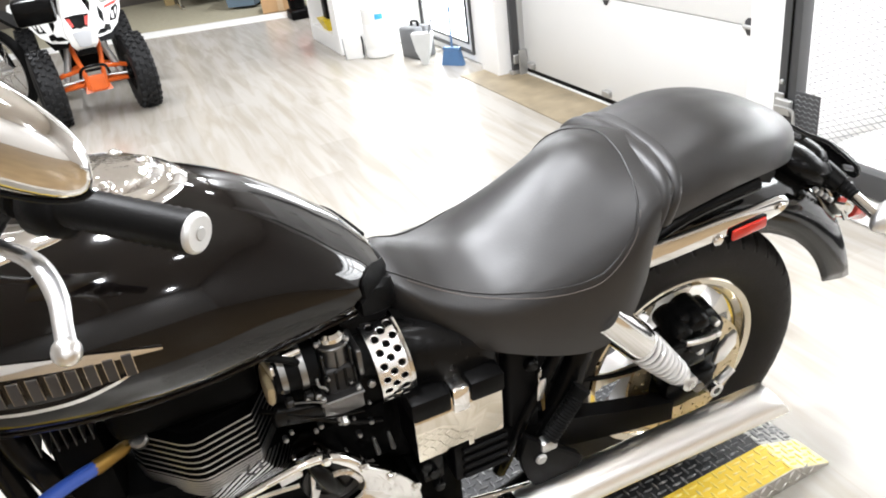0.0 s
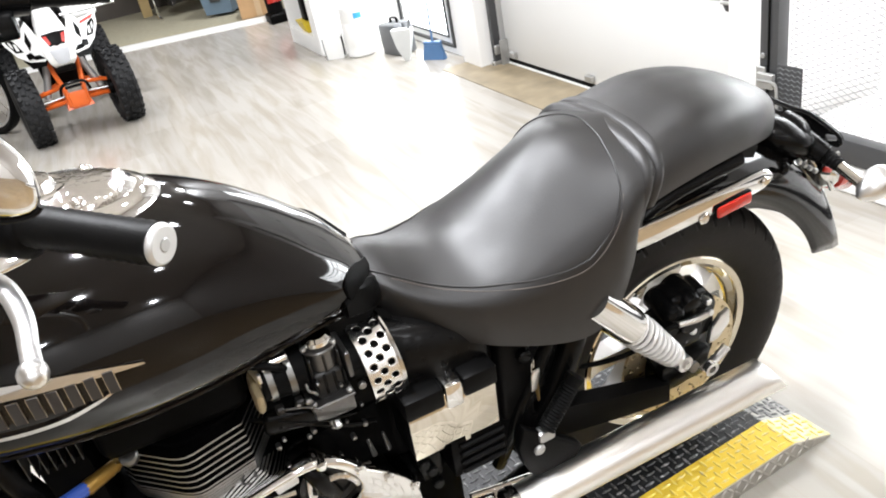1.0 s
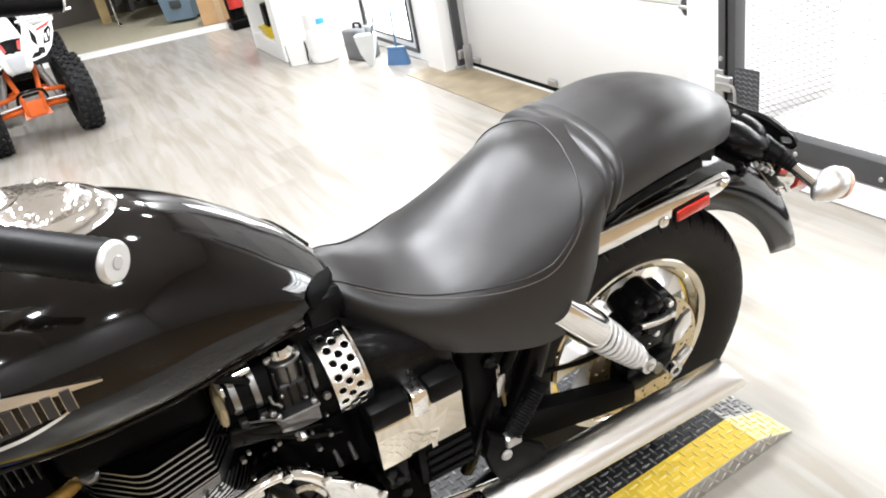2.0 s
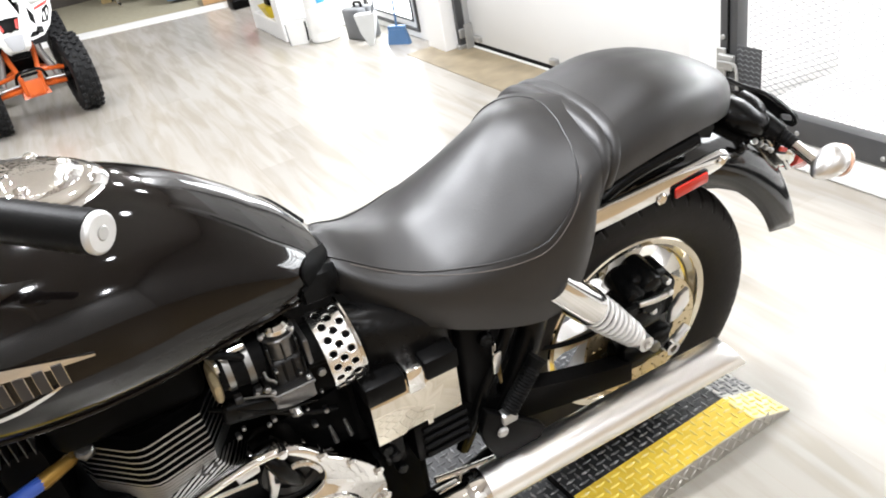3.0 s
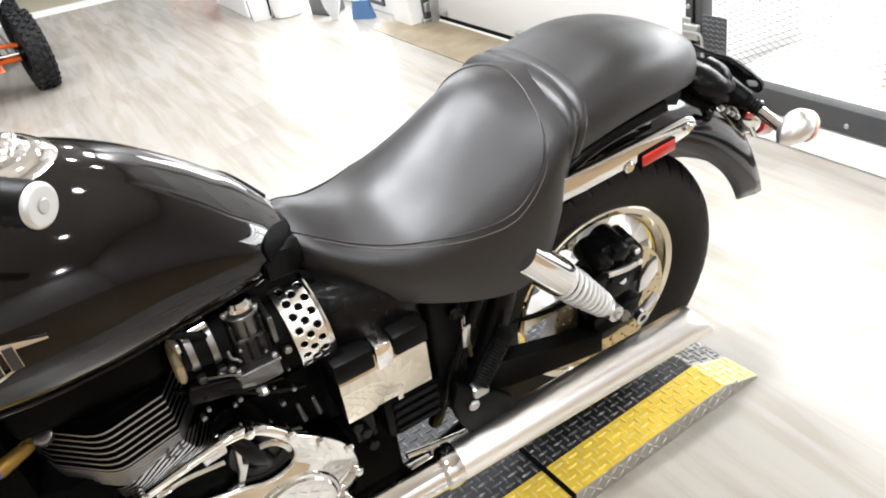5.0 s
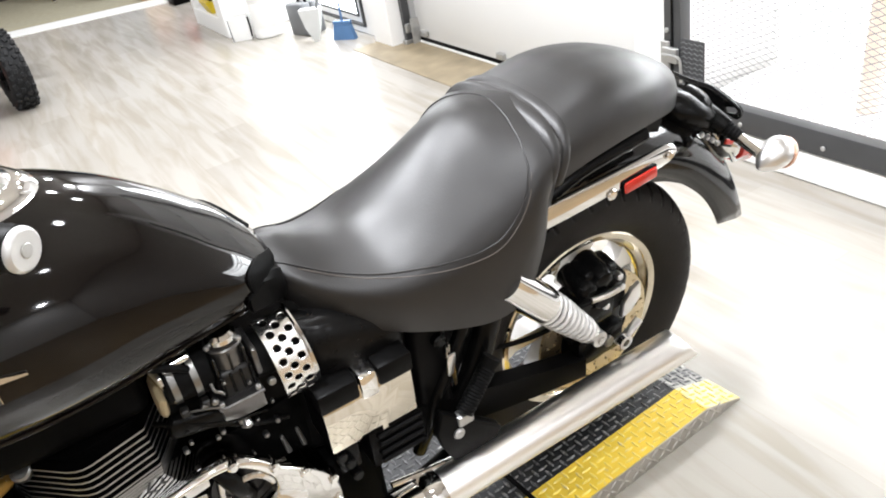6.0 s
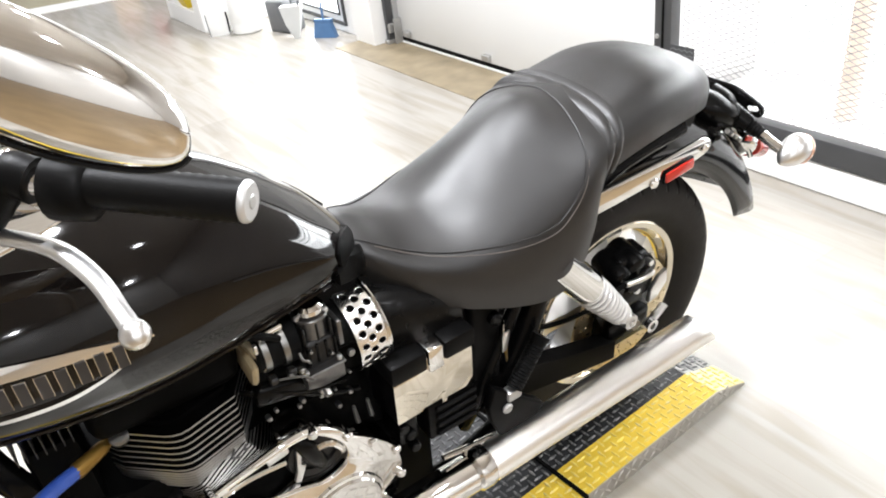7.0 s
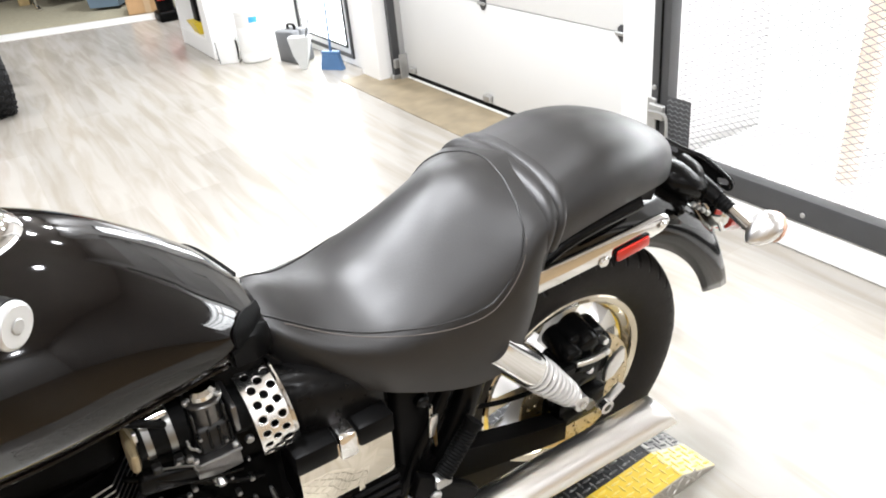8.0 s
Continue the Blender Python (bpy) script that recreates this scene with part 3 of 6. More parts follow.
for k in range(7):
    a = 2 * math.pi * k / 7 + 0.2
    sp = loft([[(-0.022, -0.030, 0.045), (0.022, -0.030, 0.045), (0.022, 0.030, 0.045), (-0.022, 0.030, 0.045)], [(-0.015, -0.024, 0.10), (0.015, -0.024, 0.10), (0.015, 0.022, 0.10), (-0.015, 0.022, 0.10)], [(-0.017, -0.022, 0.15), (0.017, -0.022, 0.15), (0.017, 0.02, 0.15), (-0.017, 0.02, 0.15)], [(-0.034, -0.020, 0.180), (0.034, -0.020, 0.180), (0.034, 0.02, 0.180), (-0.034, 0.02, 0.180)]])
    bmesh.ops.bevel(sp, geom=[e for e in sp.edges if e.calc_face_angle(0) > 0.8], offset=0.006, segments=2, affect="EDGES", profile=0.5)
    part("spoke", moved(sp, Matrix.Translation((0, 0, AX)) @ Matrix.Rotation(a, 4, "Y")), ALLOY, wheel)


def disc_ring(r0, r1, y, th, n=144, rows=7):
    """A brake disc with drilled holes in slanting rows of three."""
    bm = bmesh.new()
    grid = [[bm.verts.new(((r0 + (r1 - r0) * j / rows) * math.cos(2 * math.pi * k / n), y, (r0 + (r1 - r0) * j / rows) * math.sin(2 * math.pi * k / n))) for j in range(rows + 1)] for k in range(n)]
    for k in range(n):
        for j in range(rows):
            if (k % 12 == 0 and j == 1) or (k % 12 == 1 and j == 3) or (k % 12 == 2 and j == 5) or (k % 12 == 7 and j == 2) or (k % 12 == 8 and j == 4):
                continue
            a, b = grid[k], grid[(k + 1) % n]
            bm.faces.new((a[j], a[j + 1], b[j + 1], b[j]))
    ex = bmesh.ops.extrude_face_region(bm, geom=bm.faces[:])
    for v in ex["geom"]:
        if isinstance(v, bmesh.types.BMVert):
            v.co.y += th
    return bm


part("brake_disc", moved(disc_ring(0.088, 0.1405, -0.090, 0.005), Matrix.Translation((0, 0, AX))), STEEL_GOLD, wheel, "drilled steel brake disc")
part("disc_carrier", moved(lathe([(0.03, -0.088), (0.07, -0.088), (0.1, -0.090), (0.1, -0.084), (0.07, -0.080), (0.03, -0.078)], 40, closed=True), Matrix.Translation((0, 0, AX))), BLACK_SATIN, wheel)

# -- brake caliper --
caliper = part("brake_caliper", box(-0.062, -0.122, 0.405, 0.030, -0.062, 0.480, 0.012, 2), BLACK_SATIN, bike, "black brake caliper")
for cx_, cz_, r_ in ((-0.048, 0.478, 0.026), (-0.010, 0.488, 0.028), (0.026, 0.468, 0.025)):
    part("caliper_body", moved(lathe([(0.0, -0.041), (0.6 * r_, -0.040), (0.88 * r_, -0.034), (r_, -0.022), (r_, 0.03), (0.85 * r_, 0.036), (0.0, 0.036)], 18), pose(cx_, -0.092, cz_, 14, 0, 0)), BLACK_SATIN, caliper)
part("caliper_bridge", moved(box(-0.044, -0.030, -0.018, 0.044, 0.028, 0.018, 0.012, 3), pose(-0.008, -0.088, 0.490, 10, 7, 0)), BLACK_SATIN, caliper)
for cx_, cz_, r_, y_ in ((-0.066, 0.450, 0.019, -0.136), (-0.020, 0.448, 0.021, -0.139), (0.020, 0.462, 0.016, -0.130)):
    part("piston_boss", cyl((cx_, -0.07, cz_), (cx_, y_, cz_), r_, 12, 0.004), BLACK_SATIN, caliper)
part("pad_carrier", box(0.012, -0.12, 0.385, 0.056, -0.07, 0.470, 0.008, 2), BLACK_SATIN, caliper)
part("mount_lug", box(-0.055, -0.126, 0.380, 0.02, -0.09, 0.43, 0.008, 2), BLACK_SATIN, caliper)
part("caliper_bracket", moved(plate([(-0.06, -0.03), (0.0, -0.045), (0.05, -0.02), (0.065, 0.05), (0.05, 0.11), (-0.07, 0.12), (-0.10, 0.06)], 0.012, 0.003), Matrix.Translation((0, -0.112, AX))), BLACK_SATIN, caliper)
part("hose_fitting", tube([(-0.055, -0.14, 0.468), (-0.015, -0.142, 0.462), (0.012, -0.142, 0.462)], 0.006, 10, 4), ALLOY, caliper, "bright hose fitting")
part("brake_hose", tube([(-0.055, -0.14, 0.468), (-0.11, -0.135, 0.46), (-0.14, -0.11, 0.42), (-0.20, -0.08, 0.40), (-0.30, -0.06, 0.42)], 0.005, 8, 6), RUBBER, caliper)
for bx_, bz_ in ((-0.062, 0.408), (0.03, 0.452), (-0.01, 0.425), (0.022, 0.482)):
    part("bolt", cyl((bx_, -0.118, bz_), (bx_, -0.137, bz_), 0.0075, 6, 0.0015), ALLOY, caliper)
part("anchor_plate", moved(plate([(0.035, 0.04), (0.06, 0.045), (0.085, 0.075), (0.082, 0.11), (0.06, 0.10), (0.04, 0.075)], 0.012, 0.003), Matrix.Translation((0, -0.132, AX))), ALLOY, caliper)
part("torque_link", tube([(0.005, -0.150, 0.328), (0.035, -0.150, 0.342), (0.068, -0.145, 0.355)], 0.010, 10, 4, flat=0.6), ALLOY, caliper)
part("link_ring", moved(lathe([(0.008, -0.006), (0.016, -0.006), (0.016, 0.006), (0.008, 0.006)], 18, closed=True), Matrix.Translation((0.020, -0.156, 0.331))), CHROME, caliper)

# -- swingarm --
for s in (-1, 1):
    sw = [(-0.52, 0.425, 0.036), (-0.34, 0.368, 0.036), (-0.20, 0.327, 0.030), (-0.062, 0.293, 0.024)]
    part("swingarm", loft([[(x, s * 0.118 - 0.018, z - h), (x, s * 0.118 + 0.018, z - h), (x, s * 0.118 + 0.018, z + h), (x, s * 0.118 - 0.018, z + h)] for x, z, h in [(a.x, a.y, a.z) for a in smooth_path(sw, 6)]]), BLACK_PLASTIC, bike, "black swingarm leg")
    part("axle_block", box(-0.075, s * 0.112 - 0.016, 0.288, 0.045, s * 0.112 + 0.016, 0.355, 0.008, 2), BLACK_SATIN, bike)
part("axle", cyl((0, -0.135, AX), (0, 0.135, AX), 0.012, 14), ALLOY, bike)


# -- shock absorbers --
def shock(s):
    lo, hi = Vector((-0.052, s * 0.150, 0.384)), Vector((-0.262, s * 0.150, 0.636))
    u = (hi - lo).normalized()
    side = u.cross(Vector((0, 1, 0))).normalized()
    other = u.cross(side).normalized()
    body = part("shock_absorber", tube([lo + u * 0.03, lo + u * 0.200], 0.019, 16, 1), BLACK_SATIN, bike, "chrome coil-over shock absorber")
    part("shroud", tube([lo + u * 0.194, lo + u * 0.198, lo + u * 0.26, lo + u * 0.32], [0.033, 0.0348, 0.0355, 0.0355], 28, 3), CHROME, body, "chrome top shroud")
    pts, turns, n = [], 9, 9 * 18
    for k in range(int(n) + 1):
        t = k / n
        r = 0.0210 + 0.0082 * min(1, t * 1.5)
        a = 2 * math.pi * turns * t
        pts.append(lo + u * (0.040 + 0.156 * t) + side * (r * math.cos(a)) + other * (r * math.sin(a)))
    part("spring", tube(pts, 0.0047, 8, 1), material_white_spring, body, "bright coil spring")
    part("lower_cup", tube([lo + u * 0.018, lo + u * 0.026, lo + u * 0.040], [0.012, 0.022, 0.024], 20, 2), ALLOY, body)
    eye = moved(lathe([(0.008, -0.014), (0.017, -0.014), (0.017, 0.014), (0.008, 0.014)], 20, closed=True), Matrix.Translation(lo))
    part("lower_eye", eye, ALLOY, body)
    part("eye_bolt", cyl(lo + Vector((0, s * 0.02, 0)), lo + Vector((0, -s * 0.03, 0)), 0.009, 6, 0.002), CHROME, body)


material_white_spring = material("bright_spring_steel", (0.72, 0.715, 0.70), 0.25, 0.15, 0.05, 40)
shock(-1)
shock(1)

# -- rear fender --
FEND_CROWN, FEND_EDGE = 11.0, 21.0
rings = []
for i in range(38):
    ring = []
    k = max(0.0, 1 - i / 9)
    half = [(0.0, 0.447 + 0.014 * k), (0.035, 0.445 + 0.014 * k), (0.066, 0.436 + 0.014 * k), (0.088, 0.418 + 0.012 * k), (0.100, 0.394 + 0.007 * k), (0.104, 0.364), (0.104, 0.341 + 0.006 * k)]
    for y, r in [(-y, r) for y, r in half[::-1]] + half[1:]:
        start = FEND_CROWN + (FEND_EDGE - FEND_CROWN) * min(1.0, max(0.0, (0.447 - r) / 0.10))
        a = radians(start + (127 - start) * i / 37)
        ring.append((r * math.cos(a), y, AX + r * math.sin(a)))
    rings.append(ring)
fen = part("rear_fender", loft(rings, closed=False), BLACK_PAINT, bike, "gloss black rear fender")
sol = fen.modifiers.new("thickness", "SOLIDIFY")
sol.thickness, sol.offset = 0.004, 1
rail_out = [(-0.20, 0.690), (-0.12, 0.692), (0.0, 0.699), (0.085, 0.704), (0.108, 0.708), (0.122, 0.717), (0.126, 0.728), (0.118, 0.739), (0.10, 0.743), (0.0, 0.738), (-0.12, 0.735), (-0.20, 0.735)]
for s in (-1, 1):
    rl = part("fender_rail", moved(plate(rail_out, 0.013, 0.0045), Matrix.Translation((0, -0.156 if s < 0 else 0.143, 0))), CHROME, bike, "polished fender rail")
    if s < 0:
        rf = part("reflector_frame", moved(box(-0.040, -0.003, -0.0135, 0.040, 0.003, 0.0135, 0.004, 2), pose(0.034, -0.1575, 0.705, 0, -5, 0)), BLACK_PLASTIC, rl)
        part("reflector", moved(box(-0.037, -0.004, -0.0108, 0.037, 0.004, 0.0108, 0.004, 2), pose(0.034, -0.1605, 0.705, 0, -5, 0)), RED_LENS, rf, "red reflector")
        for bx_, bz_, r in ((-0.028, 0.700, 0.0105), (0.105, 0.724, 0.0085)):
            part("rail_bolt", cyl((bx_, -0.155, bz_), (bx_, -0.1605, bz_), r, 20, 0.0025), CHROME, rl)
part("fender_strip", tube([(0.4535 * math.cos(radians(d)), -0.045, AX + 0.4535 * math.sin(radians(d))) for d in (44, 38, 32, 26, 20)], 0.0075, 10, 4, flat=0.5), CHROME, bike, "chrome strip along the fender")
part("fender_bolt", moved(lathe([(0.0, -0.011), (0.005, -0.010), (0.009, -0.006), (0.010, 0.0)], 16), pose(0.212, -0.1015, 0.690, 20, 0, 0)), BLACK_SATIN, bike)

# -- seats --
SEAT = [(-0.606, 0.040, 0.768, 0.778, 0.755, 0.722), (-0.596, 0.062, 0.775, 0.790, 0.750, 0.712), (-0.570, 0.087, 0.768, 0.788, 0.735, 0.694), (-0.520, 0.118, 0.752, 0.760, 0.712, 0.662), (-0.470, 0.142, 0.742, 0.750, 0.698, 0.635), (-0.430, 0.155, 0.744, 0.757, 0.686, 0.618), (-0.350, 0.170, 0.770, 0.796, 0.668, 0.590), (-0.280, 0.176, 0.810, 0.836, 0.662, 0.576), (-0.228, 0.176, 0.840, 0.864, 0.690, 0.592), (-0.200, 0.173, 0.854, 0.872, 0.735, 0.635), (-0.170, 0.164, 0.864, 0.872, 0.785, 0.70), (-0.140, 0.153, 0.862, 0.866, 0.812, 0.765)]


def lean(x, z):
    """The seat's rear end slants back towards its top, as the strap behind it does."""
    k = min(1.0, max(0.0, (x + 0.178) / 0.038))
    return x + 0.30 * (z - 0.79) * k * k * (3 - 2 * k)


def seat_section(x):
    _, w, zc, zh, zs, zb = spline(SEAT, x)
    zh += 0.005 * max(0.0, 1 - ((x + 0.305) / 0.10) ** 2)
    zh += 0.095 * max(0.0, zh - zs - 0.04) * min(1.0, max(0.0, (-0.15 - x) / 0.06))
    d = zh - zs
    key = [(0.94 * w * k, zh - 0.60 * d * k ** 1.5) for k in (0, 0.26, 0.5, 0.75, 0.95)]
    key += [(0.965 * w, zh - 0.68 * d), (0.990 * w, zh - 0.86 * d), (1.005 * w, zs * 0.6 + zb * 0.4), (0.985 * w, zb)]
    return curve_through(key, 30)


def softened(rows):
    """The rows of (y, z) averaged with their neighbours, the rim held."""
    out = [list(r) for r in rows]
    for i in range(2, len(rows) - 2):
        n = len(rows[i])
        for j in range(n - 1):
            near = [rows[i][j], rows[i][j], rows[i - 1][j], rows[i + 1][j]]
            near += [rows[i][j + 1], rows[i][j - 1]] if j else [(0, rows[i][1][1]), (0, rows[i][1][1])]
            out[i][j] = (0 if j == 0 else sum(p[0] for p in near) / 6, sum(p[1] for p in near) / 6)
    return out


SEAT_GRID = [seat_section(-0.606 + 0.466 * i / 60) for i in range(61)]
for _ in range(7):
    SEAT_GRID = softened(SEAT_GRID)


def seat_half(x):
    s = min(59.999, max(0.0, (x + 0.606) / 0.466 * 60))
    i = int(s)
    return [(a[0] + (b[0] - a[0]) * (s - i), a[1] + (b[1] - a[1]) * (s - i)) for a, b in zip(SEAT_GRID[i], SEAT_GRID[i + 1])]


rings = []
for i in range(61):
    x = -0.606 + 0.466 * i / 60
    _, w, zc, zh, zs, zb = spline(SEAT, x)
    half = [(lean(x, z), y, z) for y, z in seat_half(x)] + [(x, 0.95 * w, zb - 0.001), (x, 0.8 * w, zb + 0.006), (x, 0, zb + 0.03)]
    rings.append(mirror_ring(half))
rider = part("rider_seat", loft(rings), LEATHER, bike, "black leather rider seat", angle=60)


def seat_point(x, f, off=0.0):
    """A place on the rider seat's left side: x, and the share f of the way down its section."""
    pts = seat_half(x)
    s = f * (len(pts) - 1)
    i = min(int(s), len(pts) - 2)
    y, z = [a + (b - a) * (s - i) for a, b in zip(pts[i], pts[i + 1])]
    dy, dz = pts[i + 1][0] - pts[i][0], pts[i + 1][1] - pts[i][1]
    n = math.hypot(dy, dz)
    return Vector((lean(x, z), -(y - dz / n * off), z + dy / n * off))


# the welt: along the side, then up over the back of the dished panel
welt = [(-0.594, 0.38), (-0.56, 0.434), (-0.50, 0.48), (-0.44, 0.53), (-0.37, 0.578), (-0.31, 0.596), (-0.268, 0.596), (-0.232, 0.566), (-0.206, 0.536), (-0.190, 0.48), (-0.177, 0.37), (-0.170, 0.22), (-0.167, 0.0)]
line = []
for (xa, fa), (xb, fb) in zip(welt, welt[1:]):
    for k in range(6):
        t = k / 6
        line.append(seat_point(xa + (xb - xa) * t, fa + (fb - fa) * t, 0.0006))
full = line + [Vector((v.x, -v.y, v.z)) for v in line[::-1]]
part("welt", tube(full, 0.0016, 8, 1), LEATHER, rider, "stitched welt")
line = [seat_point(x, min(1, f + 0.035), 0.0002) for x, f in welt[1:-3]]
part("stitching", tube(line, 0.0009, 6, 5), material("brown_grey_thread", (0.10, 0.085, 0.075), 0.7), rider)

PILLION = [(-0.150, 0.150, 0.856, 0.760), (-0.08, 0.146, 0.875, 0.772), (0.0, 0.140, 0.889, 0.780), (0.08, 0.129, 0.880, 0.780), (0.14, 0.112, 0.861, 0.772), (0.18, 0.092, 0.842, 0.764), (0.21, 0.068, 0.824, 0.757), (0.228, 0.044, 0.807, 0.752), (0.238, 0.018, 0.788, 0.752)]


def pillion_ring(x, grow=0.0, slant=0.0):
    _, w, zt, zb = spline(PILLION, x)
    d = zt - zb
    w += grow
    zt += grow
    key = [(0, zt), (0.42 * w, zt - 0.04 * d), (0.74 * w, zt - 0.155 * d), (0.92 * w, zt - 0.36 * d), (0.995 * w, zt - 0.66 * d), (0.98 * w, zb)]
    return mirror_ring([(x + slant * (z - 0.79), y, z) for y, z in curve_through(key, 18)] + [(x, 0.9 * w, zb - 0.004), (x, 0, zb - 0.004)])


pill = part("pillion_seat", loft([pillion_ring(-0.150 + 0.388 * i / 40) for i in range(41)]), LEATHER, bike, "black leather pillion seat", angle=60)
for xs, gr, wd in ((-0.152, 0.0105, 0.012), (-0.129, 0.0080, 0.0105)):
    prof = [(-wd, 0.0), (-wd * 0.7, gr * 0.8), (0, gr), (wd * 0.7, gr * 0.8), (wd, 0.0)]
    part("strap_roll", loft([pillion_ring(xs + dx, g, 0.30) for dx, g in prof], caps=False), LEATHER, pill, "raised leather strap", angle=60)
part("seat_pan", loft([mirror_ring([(x, 0, zt - 0.01), (x, 0.085, zt - 0.012), (x, 0.092, zt - 0.025), (x, 0.085, zt - 0.05), (x, 0, zt - 0.05)]) for x, zt in ((-0.2, 0.785), (0.0, 0.797), (0.10, 0.79), (0.15, 0.775))]), BLACK_PLASTIC, bike)

# -- fuel tank --
TANK = [(-1.27, 0.03, 0.90, 0.88, 0.85), (-1.24, 0.10, 0.94, 0.875, 0.825), (-1.15, 0.163, 0.985, 0.870, 0.795), (-1.05, 0.184, 1.004, 0.868, 0.780), (-0.95, 0.186, 1.010, 0.866, 0.770), (-0.85, 0.174, 0.997, 0.856, 0.766), (-0.76, 0.152, 0.956, 0.842, 0.766), (-0.69, 0.137, 0.902, 0.828, 0.766), (-0.650, 0.125, 0.864, 0.814, 0.766), (-0.624, 0.108, 0.839, 0.804, 0.766), (-0.604, 0.084, 0.815, 0.793, 0.770), (-0.585, 0.045, 0.792, 0.785, 0.776)]


def tank_half(x):
    _, w, zt, zm, zb = spline(TANK, x)
    key = [(0, zt), (0.25 * w, zt - 0.03 * (zt - zm)), (0.5 * w, zt - 0.14 * (zt - zm)), (0.75 * w, zt - 0.36 * (zt - zm)), (0.93 * w, zt - 0.68 * (zt - zm)), (w, zm), (0.985 * w, zm - 0.45 * (zm - zb)), (0.93 * w, zm - 0.85 * (zm - zb)), (0.86 * w, zb)]
    return curve_through(key, 34)


rings = []
for i in range(61):
    x = -1.27 + 0.685 * i / 60
    _, w, zt, zm, zb = spline(TANK, x)
    rings.append(mirror_ring([(x, y, z) for y, z in tank_half(x)] + [(x, 0.5 * w, zb - 0.002), (x, 0, zb - 0.002)]))
tank = part("fuel_tank", loft(rings), TANK_PAINT, bike, "gloss black teardrop fuel tank", angle=50)
flange = [(x, -(tank_half(x)[-1][0] + 0.003), tank_half(x)[-1][1]) for x in [-1.2 + 0.6 * k / 14 for k in range(15)]]
part("seam_flange", tube(flange, 0.004, 8, 2), TANK_PAINT, tank)


def on_tank(x, z, off):
    """The tank's left skin at x and z, raised by off."""
    pts = tank_half(x)
    for (y0, z0), (y1, z1) in zip(pts, pts[1:]):
        if z0 >= z >= z1 and z0 > z1:
            t = (z0 - z) / (z0 - z1)
            n = math.hypot(y1 - y0, z1 - z0)
            return Vector((x, -(y0 + (y1 - y0) * t + (z0 - z1) / n * off), z + (y1 - y0) / n * off))
    return Vector((x, -pts[-1][0] - off, z))


def tank_patch(outline, off, th=0.003, nx=24, nz=4):
    """A raised patch on the tank: outline gives x, lower z and upper z along it."""
    bm = bmesh.new()
    top, low = [], []
    x0, x1 = outline[0][0], outline[-1][0]
    for i in range(nx + 1):
        x, za, zb = spline(outline, x0 + (x1 - x0) * i / nx)
        top.append([bm.verts.new(on_tank(x, za + (zb - za) * j / nz, off + th)) for j in range(nz + 1)])
        low.append([bm.verts.new(on_tank(x, za + (zb - za) * j / nz, off - 0.002)) for j in range(nz + 1)])
    for i in range(nx):
        for j in range(nz):
            bm.faces.new((top[i][j], top[i][j + 1], top[i + 1][j + 1], top[i + 1][j]))
        for a, b in ((0, 0), (nz, nz)):
            bm.faces.new((top[i][a], top[i + 1][a], low[i + 1][b], low[i][b]))
    for i in (0, nx):
        for j in range(nz):
            bm.faces.new((top[i][j], top[i][j + 1], low[i][j + 1], low[i][j]))
    return bm


# badge: a swept chrome bar, plain dark bars for the word, and a chrome arc below
badge = part("badge", tank_patch([(-1.20, 0.893, 0.914), (-1.08, 0.884, 0.901), (-1.0, 0.876, 0.889), (-0.95, 0.869, 0.877), (-0.914, 0.864, 0.8665)], 0.001), CHROME, tank, "chrome tank badge with a plain dark word mark")
part("badge_arc", tank_patch([(-1.12, 0.838, 0.843), (-1.07, 0.829, 0.835), (-1.02, 0.828, 0.834), (-0.98, 0.836, 0.841), (-0.955, 0.845, 0.847)], 0.001, 0.003, 20, 2), CHROME, badge)
WORD = material("dark_enamel", (0.03, 0.03, 0.032), 0.3)
for k in range(8):
    xa = -1.105 + k * 0.0205
    zc = 0.868 - 0.0007 * k + 0.00
    part("word_bar", tank_patch([(xa, zc - 0.018, zc + 0.012), (xa + 0.013, zc - 0.018 - 0.001, zc + 0.011)], 0.002, 0.0025, 2, 2), CHROME, badge)
    part("word_stroke", tank_patch([(xa + 0.0008, zc - 0.0172, zc + 0.0112), (xa + 0.0122, zc - 0.0182, zc + 0.0102)], 0.004, 0.002, 2, 2), WORD, badge)
part("tank_mount", loft([mirror_ring([(x, 0, zt - 0.034), (x, 0.6 * w, zt - 0.028), (x, 0.9 * w, zt - 0.016), (x, w, zt - 0.024), (x, w, zb + 0.01), (x, 0.9 * w, zb), (x, 0, zb)]) for x, w, zb, zt in ((-0.658, 0.112, 0.765, 0.796), (-0.650, 0.128, 0.756, 0.810), (-0.622, 0.1135, 0.744, 0.820), (-0.598, 0.099, 0.736, 0.808), (-0.586, 0.084, 0.734, 0.796))]), BLACK_PLASTIC, tank, "black rubber mount cover behind the tank")


